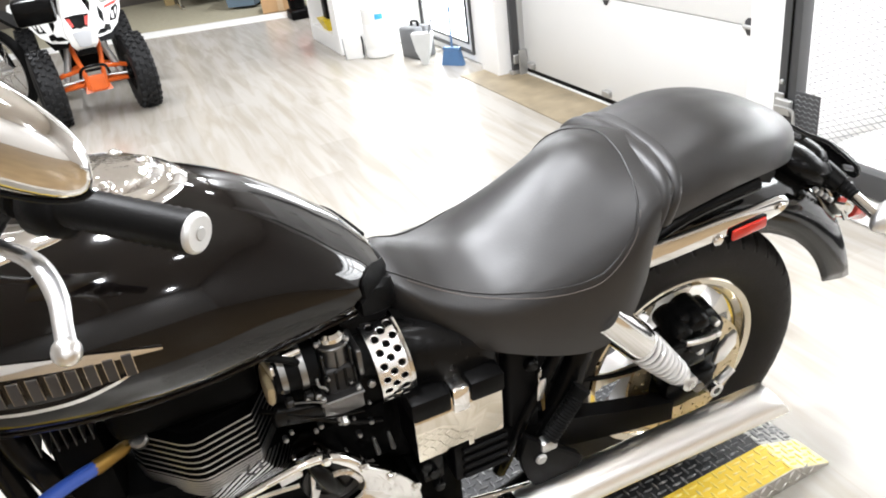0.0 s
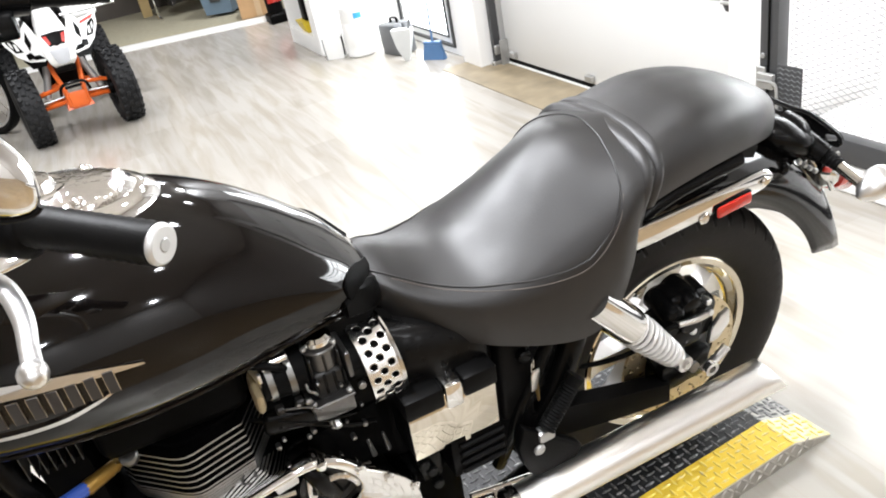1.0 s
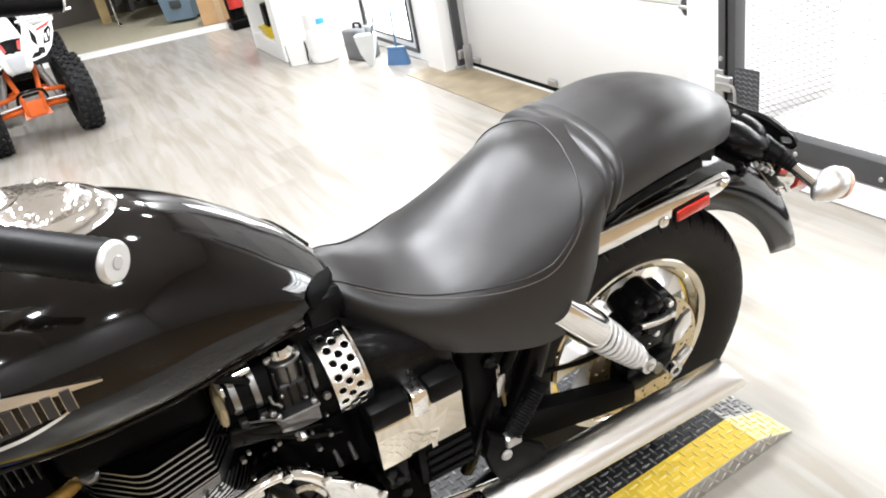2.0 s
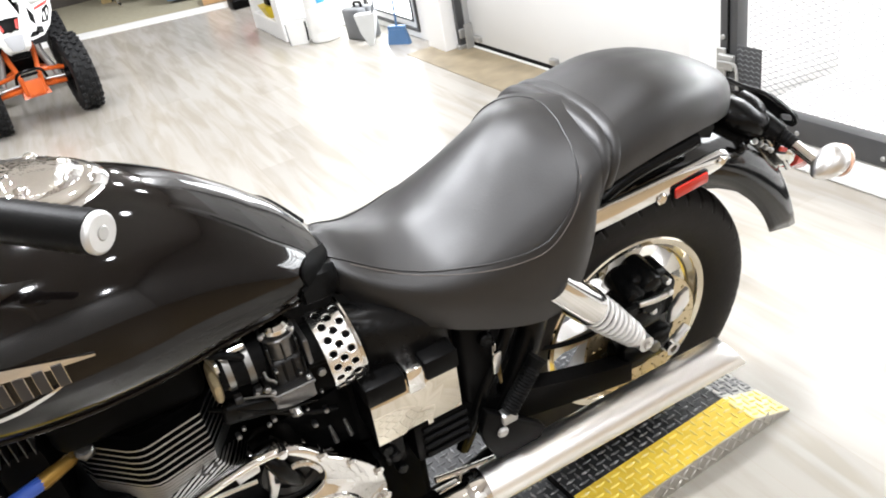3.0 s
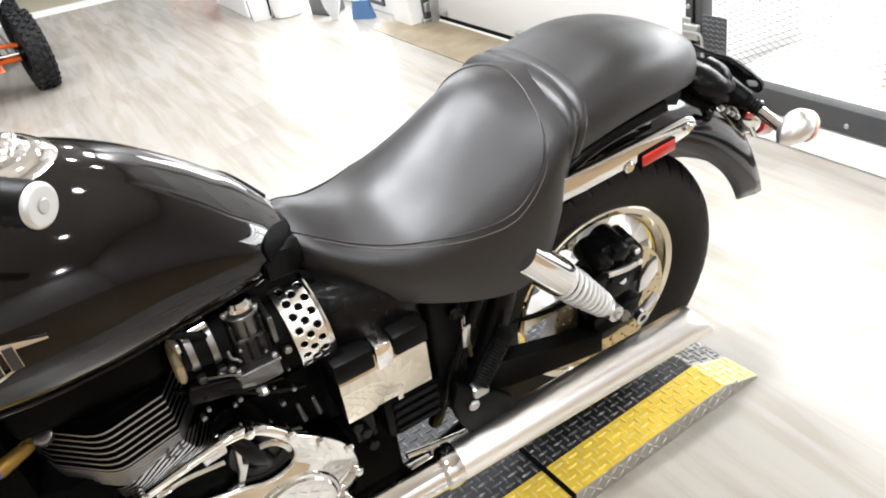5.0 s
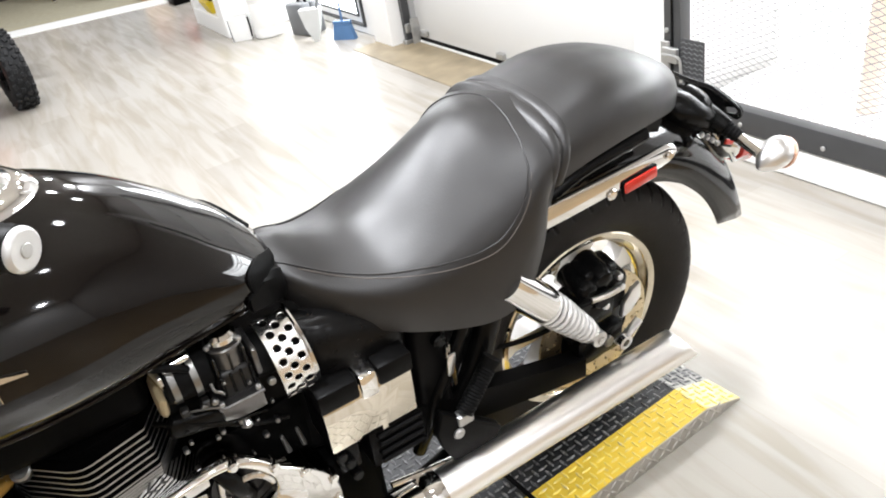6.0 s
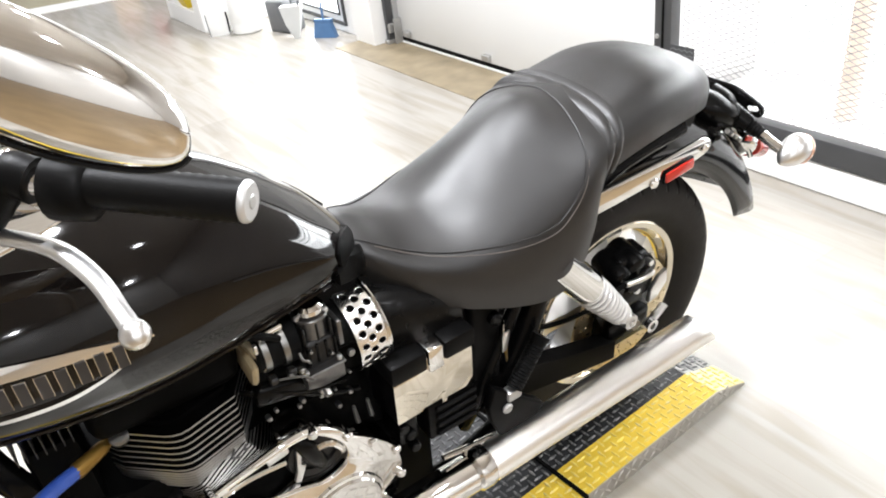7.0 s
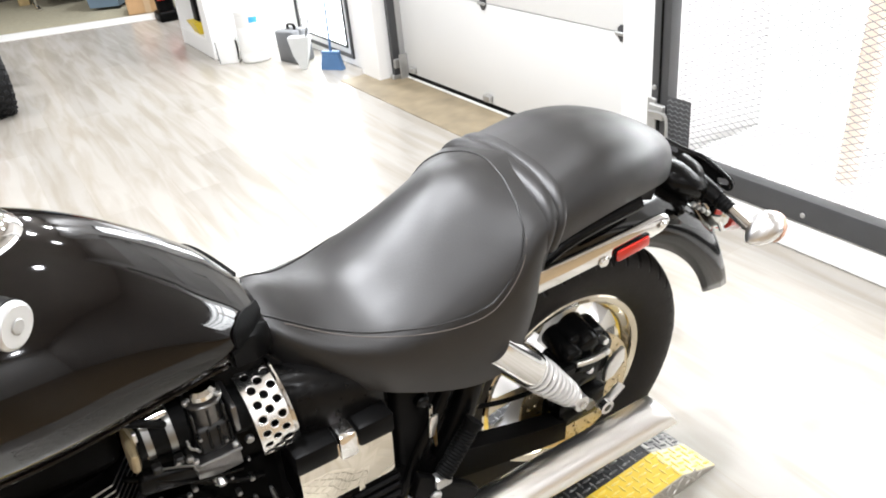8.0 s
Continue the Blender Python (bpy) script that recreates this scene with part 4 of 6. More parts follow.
def tank_cover(side):
    """The black cover wrapped over a rear corner of the tank; its front edge slants back as it climbs."""
    def edge(j):
        lo, hi = -0.70, -0.586
        for _ in range(24):
            mid = 0.5 * (lo + hi)
            if mid < -0.642 + 0.68 * (0.118 - tank_half(mid)[j][0]):
                lo = mid
            else:
                hi = mid
        return hi

    count = len(tank_half(-0.65))
    cols = [j for j in range(count) if edge(j) < -0.592]
    bm = bmesh.new()
    layers = []
    for off in (0.004, -0.002):
        grid = []
        for j in cols:
            x0 = edge(j)
            row = []
            for i in range(7):
                x = x0 + (-0.587 - x0) * i / 6
                y, z = tank_half(x)[j]
                row.append(bm.verts.new((x + off * 0.5, side * (y + off), z + off * 0.6)))
            grid.append(row)
        layers.append(grid)
    out, inn = layers
    n = len(cols) - 1
    for a in range(n):
        for i in range(6):
            bm.faces.new((out[a][i], out[a][i + 1], out[a + 1][i + 1], out[a + 1][i]))
            bm.faces.new((inn[a][i], inn[a + 1][i], inn[a + 1][i + 1], inn[a][i + 1]))
        bm.faces.new((out[a][0], out[a + 1][0], inn[a + 1][0], inn[a][0]))
        bm.faces.new((out[a][6], inn[a][6], inn[a + 1][6], out[a + 1][6]))
    for i in range(6):
        bm.faces.new((out[0][i], inn[0][i], inn[0][i + 1], out[0][i + 1]))
        bm.faces.new((out[n][i], out[n][i + 1], inn[n][i + 1], inn[n][i]))
    bmesh.ops.recalc_face_normals(bm, faces=bm.faces[:])
    return bm


for side_ in (-1, 1):
    part("tank_corner_cover", tank_cover(side_), RUBBER, tank, "black rubber cover on the tank's rear corner", angle=40)

# console on the tank
GLINT = material("rippled_chrome", (0.80, 0.79, 0.77), 0.07, 1.0, 0.05, 20, 1.0, 75)


def oval(rx, ry, z, cx=-0.93, cy=0.0):
    return [(cx + rx * math.cos(q) * (1.2 if math.cos(q) > 0 else 1.0), cy + ry * math.sin(q), z - 0.16 * (cx + rx * math.cos(q) + 0.93)) for q in [2 * math.pi * k / 40 for k in range(40)]]


console = part("tank_console", loft([oval(*v) for v in ((0.088, 0.083, 0.972), (0.090, 0.085, 0.996), (0.087, 0.082, 1.006), (0.078, 0.074, 1.014), (0.068, 0.066, 1.017))]), CHROME, tank, "chrome tank console with a round filler cap", angle=60)
part("console_face", loft([oval(*v) for v in ((0.068, 0.066, 1.010), (0.067, 0.065, 1.019), (0.055, 0.054, 1.026), (0.035, 0.034, 1.031), (0.012, 0.012, 1.033))]), GLINT, console, "rippled chrome face with many glints", angle=60)
part("bezel", tube([(a - 0.035, b, c + 0.010) for a, b, c in oval(0.030, 0.036, 1.022)] , 0.006, 10, 1), CHROME, console)
part("filler_cap", moved(lathe([(0.0, -0.026), (0.014, -0.026), (0.024, -0.023), (0.029, -0.015), (0.031, 0.0)], 32), pose(-0.968, 0.0, 1.026, 0, 9, 0) @ pose(0, 0, 0, -90, 0, 0)), GLINT, console)
for k in range(7):
    a = 2 * math.pi * k / 7 + 0.3
    ball = lathe([(0.011 * math.sin(math.pi * i / 8), -0.011 * math.cos(math.pi * i / 8)) for i in range(9)], 14)
    part("console_stud", moved(ball, Matrix.Translation((-0.925 + 0.058 * math.cos(a), 0.050 * math.sin(a), 1.020 - 0.16 * 0.058 * math.cos(a)))), CHROME, console)
part("console_gasket", loft([[(-0.93 + rx * math.cos(q) * (1.25 if math.cos(q) > 0 else 1.0), ry * math.sin(q), z - 0.16 * rx * math.cos(q)) for q in [2 * math.pi * k / 40 for k in range(40)]] for rx, ry, z in ((0.092, 0.087, 0.962), (0.092, 0.087, 0.972), (0.086, 0.081, 0.974))]), RUBBER, console)

# -- exhaust --
n = 36
rings = []
prof = [(-0.455, 0.0375), (-0.44, 0.0385), (-0.2, 0.0385), (0.0, 0.0384), (0.10, 0.0382)]
for x, r in prof:
    rings.append([(x, -0.19 + r * math.cos(2 * math.pi * k / n), 0.277 + r * math.sin(2 * math.pi * k / n)) for k in range(n)])
for x, r in ((0.148, 0.0380), (0.151, 0.0362), (0.12, 0.0355), (0.0, 0.035)):
    rings.append([(x - (0.026 * math.sin(2 * math.pi * k / n) if x > 0.13 else 0), -0.19 + r * math.cos(2 * math.pi * k / n), 0.276 + r * math.sin(2 * math.pi * k / n)) for k in range(n)])
# paler, rougher chrome: the silencer's white reflection is partly put into the colour
SILENCER_CHROME = material("pale_satin_chrome", (0.93, 0.92, 0.90), 0.30, 1.0, 0.03, 20)
sil = part("silencer", loft(rings), SILENCER_CHROME, bike, "long slash-cut chrome silencer")
part("silencer_sleeve", tube([(-0.485, -0.188, 0.277), (-0.478, -0.188, 0.277), (-0.46, -0.189, 0.277), (-0.448, -0.189, 0.277)], [0.037, 0.042, 0.042, 0.0395], 36, 1), CHROME, sil)
part("header_pipe", tube([(-0.48, -0.188, 0.274), (-0.62, -0.185, 0.272), (-0.80, -0.18, 0.255), (-0.98, -0.16, 0.26), (-1.08, -0.13, 0.36), (-1.09, -0.11, 0.52)], 0.036, 28, 6), CHROME, sil, "chrome header pipe")
part("right_silencer", tube([(-0.48, 0.19, 0.274), (0.17, 0.19, 0.272)], 0.045, 28, 4), CHROME, bike)
part("exhaust_hanger", moved(plate([(-0.40, 0.30), (-0.33, 0.29), (-0.30, 0.33), (-0.31, 0.345), (-0.418, 0.445), (-0.432, 0.40), (-0.425, 0.36)], 0.02, 0.005), Matrix.Translation((0, -0.182, 0))), BLACK_PLASTIC, bike, "black foot peg bracket")
part("bracket_bolt", cyl((-0.393, -0.180, 0.382), (-0.393, -0.189, 0.382), 0.011, 16, 0.003), GALVANISED, bike)
part("chrome_strip", tube([(-0.525, -0.162, 0.322), (-0.47, -0.164, 0.312), (-0.405, -0.166, 0.302)], 0.006, 10, 4), CHROME, bike)

# -- passenger foot peg, folded up --
a, b = Vector((-0.378, -0.182, 0.420)), Vector((-0.308, -0.172, 0.496))
u = (b - a).normalized()
prof = []
for k in range(15):
    prof += [(a + u * (0.006 * k + 0.004), 0.0165), (a + u * (0.006 * k + 0.0075), 0.0145)]
peg = part("passenger_peg", tube([p for p, r in prof] + [b + u * 0.006], [r for p, r in prof] + [0.0175], 18, 1), RUBBER, bike, "folded ribbed rubber foot peg")
part("peg_clevis", box(-0.392, -0.188, 0.395, -0.36, -0.165, 0.418, 0.005, 2), GALVANISED, peg)

# -- frame and airbox --
part("frame_core", loft([mirror_ring([(x, 0, z1), (x, 0.075, z1), (x, 0.088, z1 - 0.02), (x, 0.088, z0 + 0.02), (x, 0.07, z0), (x, 0, z0)]) for x, z0, z1 in ((-0.80, 0.60, 0.75), (-0.70, 0.52, 0.755), (-0.62, 0.40, 0.74), (-0.50, 0.36, 0.66), (-0.42, 0.36, 0.62), (-0.36, 0.40, 0.60))]), BLACK_PLASTIC, bike)
part("seat_rail", tube([(-0.66, -0.07, 0.72), (-0.5, -0.115, 0.655), (-0.35, -0.13, 0.60), (-0.25, -0.125, 0.66), (-0.1, -0.12, 0.74), (0.08, -0.115, 0.76)], 0.016, 12, 6), BLACK_SATIN, bike)
part("frame_tube", tube([(-0.30, -0.125, 0.62), (-0.345, -0.13, 0.53), (-0.40, -0.135, 0.44), (-0.42, -0.13, 0.38), (-0.44, -0.11, 0.30)], 0.013, 12, 5), BLACK_SATIN, bike)
part("frame_tube", tube([(-0.255, -0.12, 0.62), (-0.285, -0.125, 0.52), (-0.33, -0.125, 0.42), (-0.40, -0.12, 0.33)], 0.024, 14, 5), BLACK_SATIN, bike)
part("lower_frame", tube([(-0.30, -0.10, 0.26), (-0.50, -0.115, 0.22), (-0.9, -0.115, 0.20), (-1.1, -0.09, 0.30), (-1.18, -0.05, 0.75)], 0.017, 12, 6), BLACK_SATIN, bike)
SATIN_MOULDING = material("satin_black_moulding", (0.004, 0.0038, 0.0037), 0.28, 0, 0.3, 14, 0.1, 200, spec=0.13)
duct = []
for x, yc, zc, w, h in ((-0.602, -0.085, 0.645, 0.040, 0.042), (-0.592, -0.085, 0.645, 0.052, 0.058), (-0.55, -0.088, 0.635, 0.055, 0.064), (-0.49, -0.09, 0.612, 0.052, 0.063), (-0.45, -0.092, 0.592, 0.046, 0.060), (-0.438, -0.092, 0.588, 0.036, 0.050)):
    duct.append([(x, yc + w * math.copysign(abs(math.cos(q)) ** 0.7, math.cos(q)), zc + h * math.copysign(abs(math.sin(q)) ** 0.7, math.sin(q))) for q in [2 * math.pi * k / 28 for k in range(28)]])
part("airbox", loft(duct), SATIN_MOULDING, bike, "satin black airbox moulding", angle=60)
part("rear_side_panel", box(-0.432, -0.136, 0.40, -0.365, -0.06, 0.604, 0.014, 3), BLACK_PLASTIC, bike)
# ignition lock with its keys
lock = part("ignition_lock", cyl((-0.386, -0.13, 0.566), (-0.386, -0.150, 0.566), 0.0125, 18, 0.003), BLACK_SATIN, bike, "ignition lock with keys hanging")
part("key_ring", moved(lathe([(0.0105, -0.001), (0.0125, -0.001), (0.0125, 0.001), (0.0105, 0.001)], 24, closed=True), pose(-0.379, -0.158, 0.552, 0, 0, 50)), CHROME, lock)
part("key", moved(plate([(-0.008, 0.0), (0.008, 0.0), (0.010, -0.012), (0.006, -0.042), (-0.006, -0.042), (-0.010, -0.012)], 0.003, 0.001), pose(-0.376, -0.164, 0.545, 0, 10, 15)), ALLOY, lock)
part("key", moved(plate([(-0.006, 0.0), (0.006, 0.0), (0.005, -0.016), (0.003, -0.045), (-0.003, -0.045), (-0.005, -0.016)], 0.002, 0.0006), pose(-0.374, -0.158, 0.510, 0, -6, 25)), material("brass", (0.55, 0.38, 0.16), 0.3, 1), lock, "brass key")

# -- side box with its mirror-bright plate --
sbox = part("side_box", box(-0.608, -0.163, 0.468, -0.455, -0.075, 0.600, 0.006, 2), BLACK_PLASTIC, bike, "black box under the seat")
part("bright_plate", moved(plate([(-0.609, 0.474), (-0.560, 0.474), (-0.556, 0.480), (-0.520, 0.480), (-0.520, 0.468), (-0.510, 0.468), (-0.510, 0.476), (-0.455, 0.476), (-0.455, 0.586), (-0.609, 0.588)], 0.004, 0.001), Matrix.Translation((0, -0.168, 0))), material("mirror_chrome", (0.66, 0.61, 0.52), 0.03, 1, 0.02, 20), sbox, "mirror-bright chrome plate")
part("corner_cap", box(-0.613, -0.174, 0.566, -0.545, -0.105, 0.606, 0.006, 2), BLACK_PLASTIC, sbox)
part("corner_cap", box(-0.512, -0.174, 0.566, -0.451, -0.105, 0.606, 0.006, 2), BLACK_PLASTIC, sbox)
part("clip", box(-0.543, -0.1735, 0.556, -0.514, -0.12, 0.604, 0.004, 2), CHROME, sbox, "chrome clip")
tray = part("lower_tray", box(-0.545, -0.160, 0.380, -0.448, -0.09, 0.466, 0.006, 2), BLACK_PLASTIC, bike, "ribbed black tray")
for k in range(4):
    part("rib", box(-0.532, -0.168, 0.389 + 0.020 * k, -0.446, -0.158, 0.399 + 0.020 * k, 0.003, 1), BLACK_PLASTIC, tray)
part("tray_bracket", box(-0.60, -0.150, 0.395, -0.56, -0.09, 0.462, 0.006, 2), BLACK_SATIN, tray)
for bx_, bz_ in ((-0.585, 0.43), (-0.578, 0.395), (-0.597, 0.452)):
    part("connector", cyl((bx_, -0.15, bz_), (bx_, -0.168, bz_), 0.010, 10, 0.002), BLACK_SATIN, tray)

# -- carburettor and its drilled cover --
CAST_DARK = material("dark_cast_alloy", (0.020, 0.0195, 0.019), 0.36, 0.6, 0.45, 40, 0.4, 90)
CAST_MID = material("worn_cast_alloy", (0.15, 0.147, 0.144), 0.32, 0.9, 0.35, 40, 0.25, 150)
# CLAMP: clamp and bolt steel, darkened in colour for shade under the tank
CLAMP = material("shaded_clamp_steel", (0.26, 0.258, 0.25), 0.35, 1, 0.2, 40)
carb = part("carburettor", box(-0.728, -0.142, 0.640, -0.676, -0.075, 0.702, 0.010, 3), CAST_DARK, bike, "cast carburettor")
bowl = part("float_bowl", moved(loft([[(-0.027, -0.034, -0.020), (0.024, -0.034, -0.020), (0.024, 0.03, -0.020), (-0.027, 0.03, -0.020)], [(-0.031, -0.038, -0.014), (0.029, -0.038, -0.014), (0.029, 0.03, -0.014), (-0.031, 0.03, -0.014)], [(-0.031, -0.038, 0.012), (0.029, -0.038, 0.012), (0.029, 0.03, 0.012), (-0.031, 0.03, 0.012)]]), pose(-0.706, -0.115, 0.640, 0, 0, 0)), CAST_MID, carb, "worn alloy float bowl")
part("bowl_flange", box(-0.741, -0.157, 0.652, -0.674, -0.085, 0.657, 0.0015, 1), CAST_MID, bowl)
for bx_, bz_ in ((-0.735, 0.660), (-0.681, 0.660)):
    part("bowl_screw", cyl((bx_, -0.150, 0.657), (bx_, -0.150, 0.664), 0.0042, 8, 0.001), GALVANISED, bowl)
part("drain_plug", cyl((-0.712, -0.152, 0.618), (-0.712, -0.164, 0.612), 0.006, 6, 0.001), ALLOY, bowl)
dome = part("dome", cyl((-0.702, -0.118, 0.700), (-0.702, -0.118, 0.738), 0.0225, 28, 0.003), CAST_MID, carb, "alloy dome body")
part("dome_lip", cyl((-0.702, -0.118, 0.734), (-0.702, -0.118, 0.740), 0.0265, 28, 0.0015), CAST_MID, dome)
part("dome_cap", cyl((-0.702, -0.118, 0.740), (-0.702, -0.118, 0.757), 0.0215, 28, 0.005), CHROME, dome, "chrome dome cap")
for a in (200, 320):
    part("cap_screw", cyl((-0.702 + 0.0245 * math.cos(radians(a)), -0.118 + 0.0245 * math.sin(radians(a)), 0.740), (-0.702 + 0.0245 * math.cos(radians(a)), -0.118 + 0.0245 * math.sin(radians(a)), 0.746), 0.004, 10, 0.001), GALVANISED, dome)
for k in range(3):
    part("dome_web", box(-0.7265 + 0.021 * k, -0.143, 0.700, -0.7225 + 0.021 * k, -0.130, 0.732, 0.0015, 1), CAST_DARK, dome)
part("inlet_rubber", cyl((-0.795, -0.106, 0.708), (-0.728, -0.108, 0.700), 0.0345, 28, 0.004), RUBBER, carb)
part("outlet_rubber", cyl((-0.676, -0.105, 0.680), (-0.60, -0.095, 0.660), 0.034, 28, 0.003), RUBBER, carb)
part("outlet_flange", box(-0.675, -0.146, 0.676, -0.667, -0.08, 0.722, 0.003, 2), CAST_MID, carb)
for x in (-0.7815, -0.7525):
    clamp = part("hose_clamp", moved(lathe([(0.0345, -0.0045), (0.0372, -0.0045), (0.0372, 0.0045), (0.0345, 0.0045)], 36, closed=True), pose(x, -0.1065, 0.708 - 0.12 * (x + 0.795), 0, 0, 90)), CLAMP, carb, "steel hose clamp, coloured darker for the tank's shade")
    part("clamp_block", box(x - 0.006, -0.148, 0.664, x + 0.006, -0.134, 0.676, 0.002, 1), CAST_DARK, clamp)
part("inlet_flange", moved(box(-0.007, -0.028, -0.019, 0.007, 0.030, 0.021, 0.008, 2), pose(-0.803, -0.112, 0.690, 10, 4, 0)), material("cream_alloy", (0.40, 0.32, 0.19), 0.4, 0.4, 0.25, 30), carb, "stained alloy inlet flange")
part("inlet_boss", cyl((-0.797, -0.110, 0.700), (-0.786, -0.108, 0.702), 0.030, 24, 0.003), material("cream_alloy_boss", (0.46, 0.40, 0.28), 0.4, 0.4, 0.2, 30), carb)
part("clamp_screw", cyl((-0.784, -0.132, 0.747), (-0.750, -0.132, 0.750), 0.0058, 12, 0.0015), CHROME, carb, "bright clamp screw")
part("clamp_screw_head", cyl((-0.788, -0.132, 0.7465), (-0.783, -0.132, 0.747), 0.008, 12, 0.0015), CHROME, carb)
part("clip_tab", box(-0.797, -0.142, 0.727, -0.792, -0.134, 0.742, 0.001, 1), ALLOY, carb)
part("fuel_pipe", tube([(-0.738, -0.146, 0.700), (-0.737, -0.152, 0.690), (-0.731, -0.154, 0.686), (-0.727, -0.152, 0.678)], 0.0022, 8, 4), CLAMP, carb)
part("linkage", tube([(-0.79, -0.146, 0.655), (-0.74, -0.158, 0.634), (-0.68, -0.156, 0.617)], 0.0020, 8, 4), BLACK_SATIN, carb)
part("linkage", tube([(-0.776, -0.148, 0.672), (-0.745, -0.158, 0.668), (-0.728, -0.156, 0.648)], 0.0018, 8, 4), CAST_MID, carb)
for k in range(4):
    part("carb_rib", box(-0.726 + 0.0145 * k, -0.1450, 0.664, -0.722 + 0.0145 * k, -0.140, 0.698, 0.001, 1), BLACK_SATIN, carb)
part("choke_plunger", cyl((-0.742, -0.150, 0.676), (-0.742, -0.160, 0.676), 0.0052, 12, 0.002), CLAMP, carb)
part("fuel_hose", tube([(-0.745, -0.12, 0.71), (-0.775, -0.14, 0.748), (-0.80, -0.13, 0.755), (-0.82, -0.09, 0.75)], 0.0055, 8, 5), RUBBER, carb)
for bx_, bz_, r_ in ((-0.722, 0.692, 0.0035), (-0.757, 0.668, 0.0055), (-0.690, 0.672, 0.0032), (-0.660, 0.655, 0.0075), (-0.716, 0.611, 0.0068), (-0.755, 0.603, 0.004), (-0.696, 0.600, 0.003), (-0.79, 0.618, 0.004), (-0.668, 0.62, 0.003)):
    part("screw", cyl((bx_, -0.142, bz_), (bx_, -0.150, bz_), 0.8 * r_, 10, 0.001), CLAMP, carb)


def drilled_band():
    """A curved chrome band, drilled in staggered rows."""
    bm = bmesh.new()
    cy, cz, r = -0.078, 0.645, 0.0745
    nx, na = 30, 90
    a0, a1 = radians(222), radians(92)
    x0, x1 = -0.649, -0.596

    def spot(i, j):
        a = a0 + (a1 - a0) * j / na
        return Vector((x0 + (x1 - x0) * i / nx + 0.010 * (0.5 - j / na), cy + r * math.cos(a), cz + r * math.sin(a)))

    L = r * abs(a1 - a0)
    holes = []
    for c, start in enumerate((0.0200, 0.0310, 0.0185)):
        for row in range(7):
            if start + 0.0222 * row < L - 0.008:
                holes.append((0.0118 + 0.0132 * c + 0.0008 * (row - 3), start + 0.0222 * row))
    vs = [[bm.verts.new(spot(i, j)) for j in range(na + 1)] for i in range(nx + 1)]
    for i in range(nx):
        for j in range(na):
            bm.faces.new((vs[i][j], vs[i + 1][j], vs[i + 1][j + 1], vs[i][j + 1]))
    kill = []
    for i in range(nx):
        for j in range(na):
            u_, v = (i + 0.5) / nx * 0.050, (j + 0.5) / na * L
            if any((u_ - p) ** 2 + (v - q) ** 2 < 0.0056 ** 2 for p, q in holes):
                kill.append((i, j))
    bm.faces.ensure_lookup_table()
    bmesh.ops.delete(bm, geom=[bm.faces[i * na + j] for i, j in kill], context="FACES")
    # round the cut edges on to the circles
    for i in range(nx + 1):
        for j in range(na + 1):
            v0 = vs[i][j]
            if v0.is_valid and v0.is_boundary and 0 < i < nx and 0 < j < na:
                u_, v = i / nx * 0.050, j / na * L
                p, q = min(holes, key=lambda h: (h[0] - u_) ** 2 + (h[1] - v) ** 2)
                d = math.hypot(u_ - p, v - q)
                if 1e-6 < d < 0.0095:
                    un, vn = p + (u_ - p) * 0.0056 / d, q + (v - q) * 0.0056 / d
                    v0.co = spot(un / 0.050 * nx, vn / L * na)
    return bm


band = part("drilled_cover", drilled_band(), material("brushed_bright_steel", (0.86, 0.855, 0.84), 0.22, 1, 0.04, 30), bike, "chrome cover drilled with round holes", angle=60)
sol = band.modifiers.new("thickness", "SOLIDIFY")
sol.thickness, sol.offset = 0.0025, -1
part("cover_rim", tube([(-0.596 + 0.010 * (0.5 - k / 20), -0.078 + 0.073 * math.cos(radians(222 - 130 * k / 20)), 0.647 + 0.073 * math.sin(radians(222 - 130 * k / 20))) for k in range(21)], 0.004, 8, 1), CHROME, band)

# -- engine --
FIN_EDGE = material("machined_fin_edge", (0.33, 0.327, 0.32), 0.42, 1, 0.2, 40)
CASE_FIN = material("dull_case_fin", (0.10, 0.10, 0.10), 0.45, 1, 0.2, 40)
FIN_BLACK = material("black_engine_paint", (0.0022, 0.0022, 0.0022), 0.5, 0, 0.3, 20, spec=0.03)
engine = part("engine_block", loft([mirror_ring([(x, 0, 0.56), (x, w, 0.56), (x, w + 0.01, 0.54), (x, w + 0.01, 0.26), (x, w - 0.02, 0.22), (x, 0, 0.22)]) for x, w in ((-1.06, 0.08), (-1.0, 0.105), (-0.7, 0.105), (-0.62, 0.09))]), FIN_BLACK, bike, "black twin-cylinder engine")
HALF = [(-0.800, -0.072), (-0.8365, -0.1275), (-0.8385, -0.1285), (-0.910, -0.1462), (-0.921, -0.1468), (-0.931, -0.1435), (-0.941, -0.137), (-0.998, -0.084), (-1.008, -0.066)]
OCT = HALF + [(x, -y) for x, y in HALF[::-1]]
part("cylinder_core", plate([(x * 0.9 - 0.091, y * 0.84) for x, y in OCT], 0.14, 0.0, "z"), FIN_BLACK, engine, m=pose(0, 0, 0.53))


def fin(z, grow, thick):
    bm = plate([(-0.92 + (x + 0.92) * grow, y * grow) for x, y in OCT], thick, 0, "z")
    bm.normal_update()
    for f in bm.faces:
        f.material_index = 1 if abs(f.normal.z) < 0.5 else 0
    part("cooling_fin", bm, [FIN_BLACK, FIN_EDGE], engine, m=pose(0, 0, z), angle=20)


for k in range(7):
    fin(0.661 - 0.0120 * k, 1.0, 0.0032)
for k in range(6):
    fin(0.5805 - 0.0068 * k, 0.992 - 0.010 * k, 0.0048)
head = box(-1.02, -0.118, 0.672, -0.812, 0.118, 0.775, 0.022, 3)
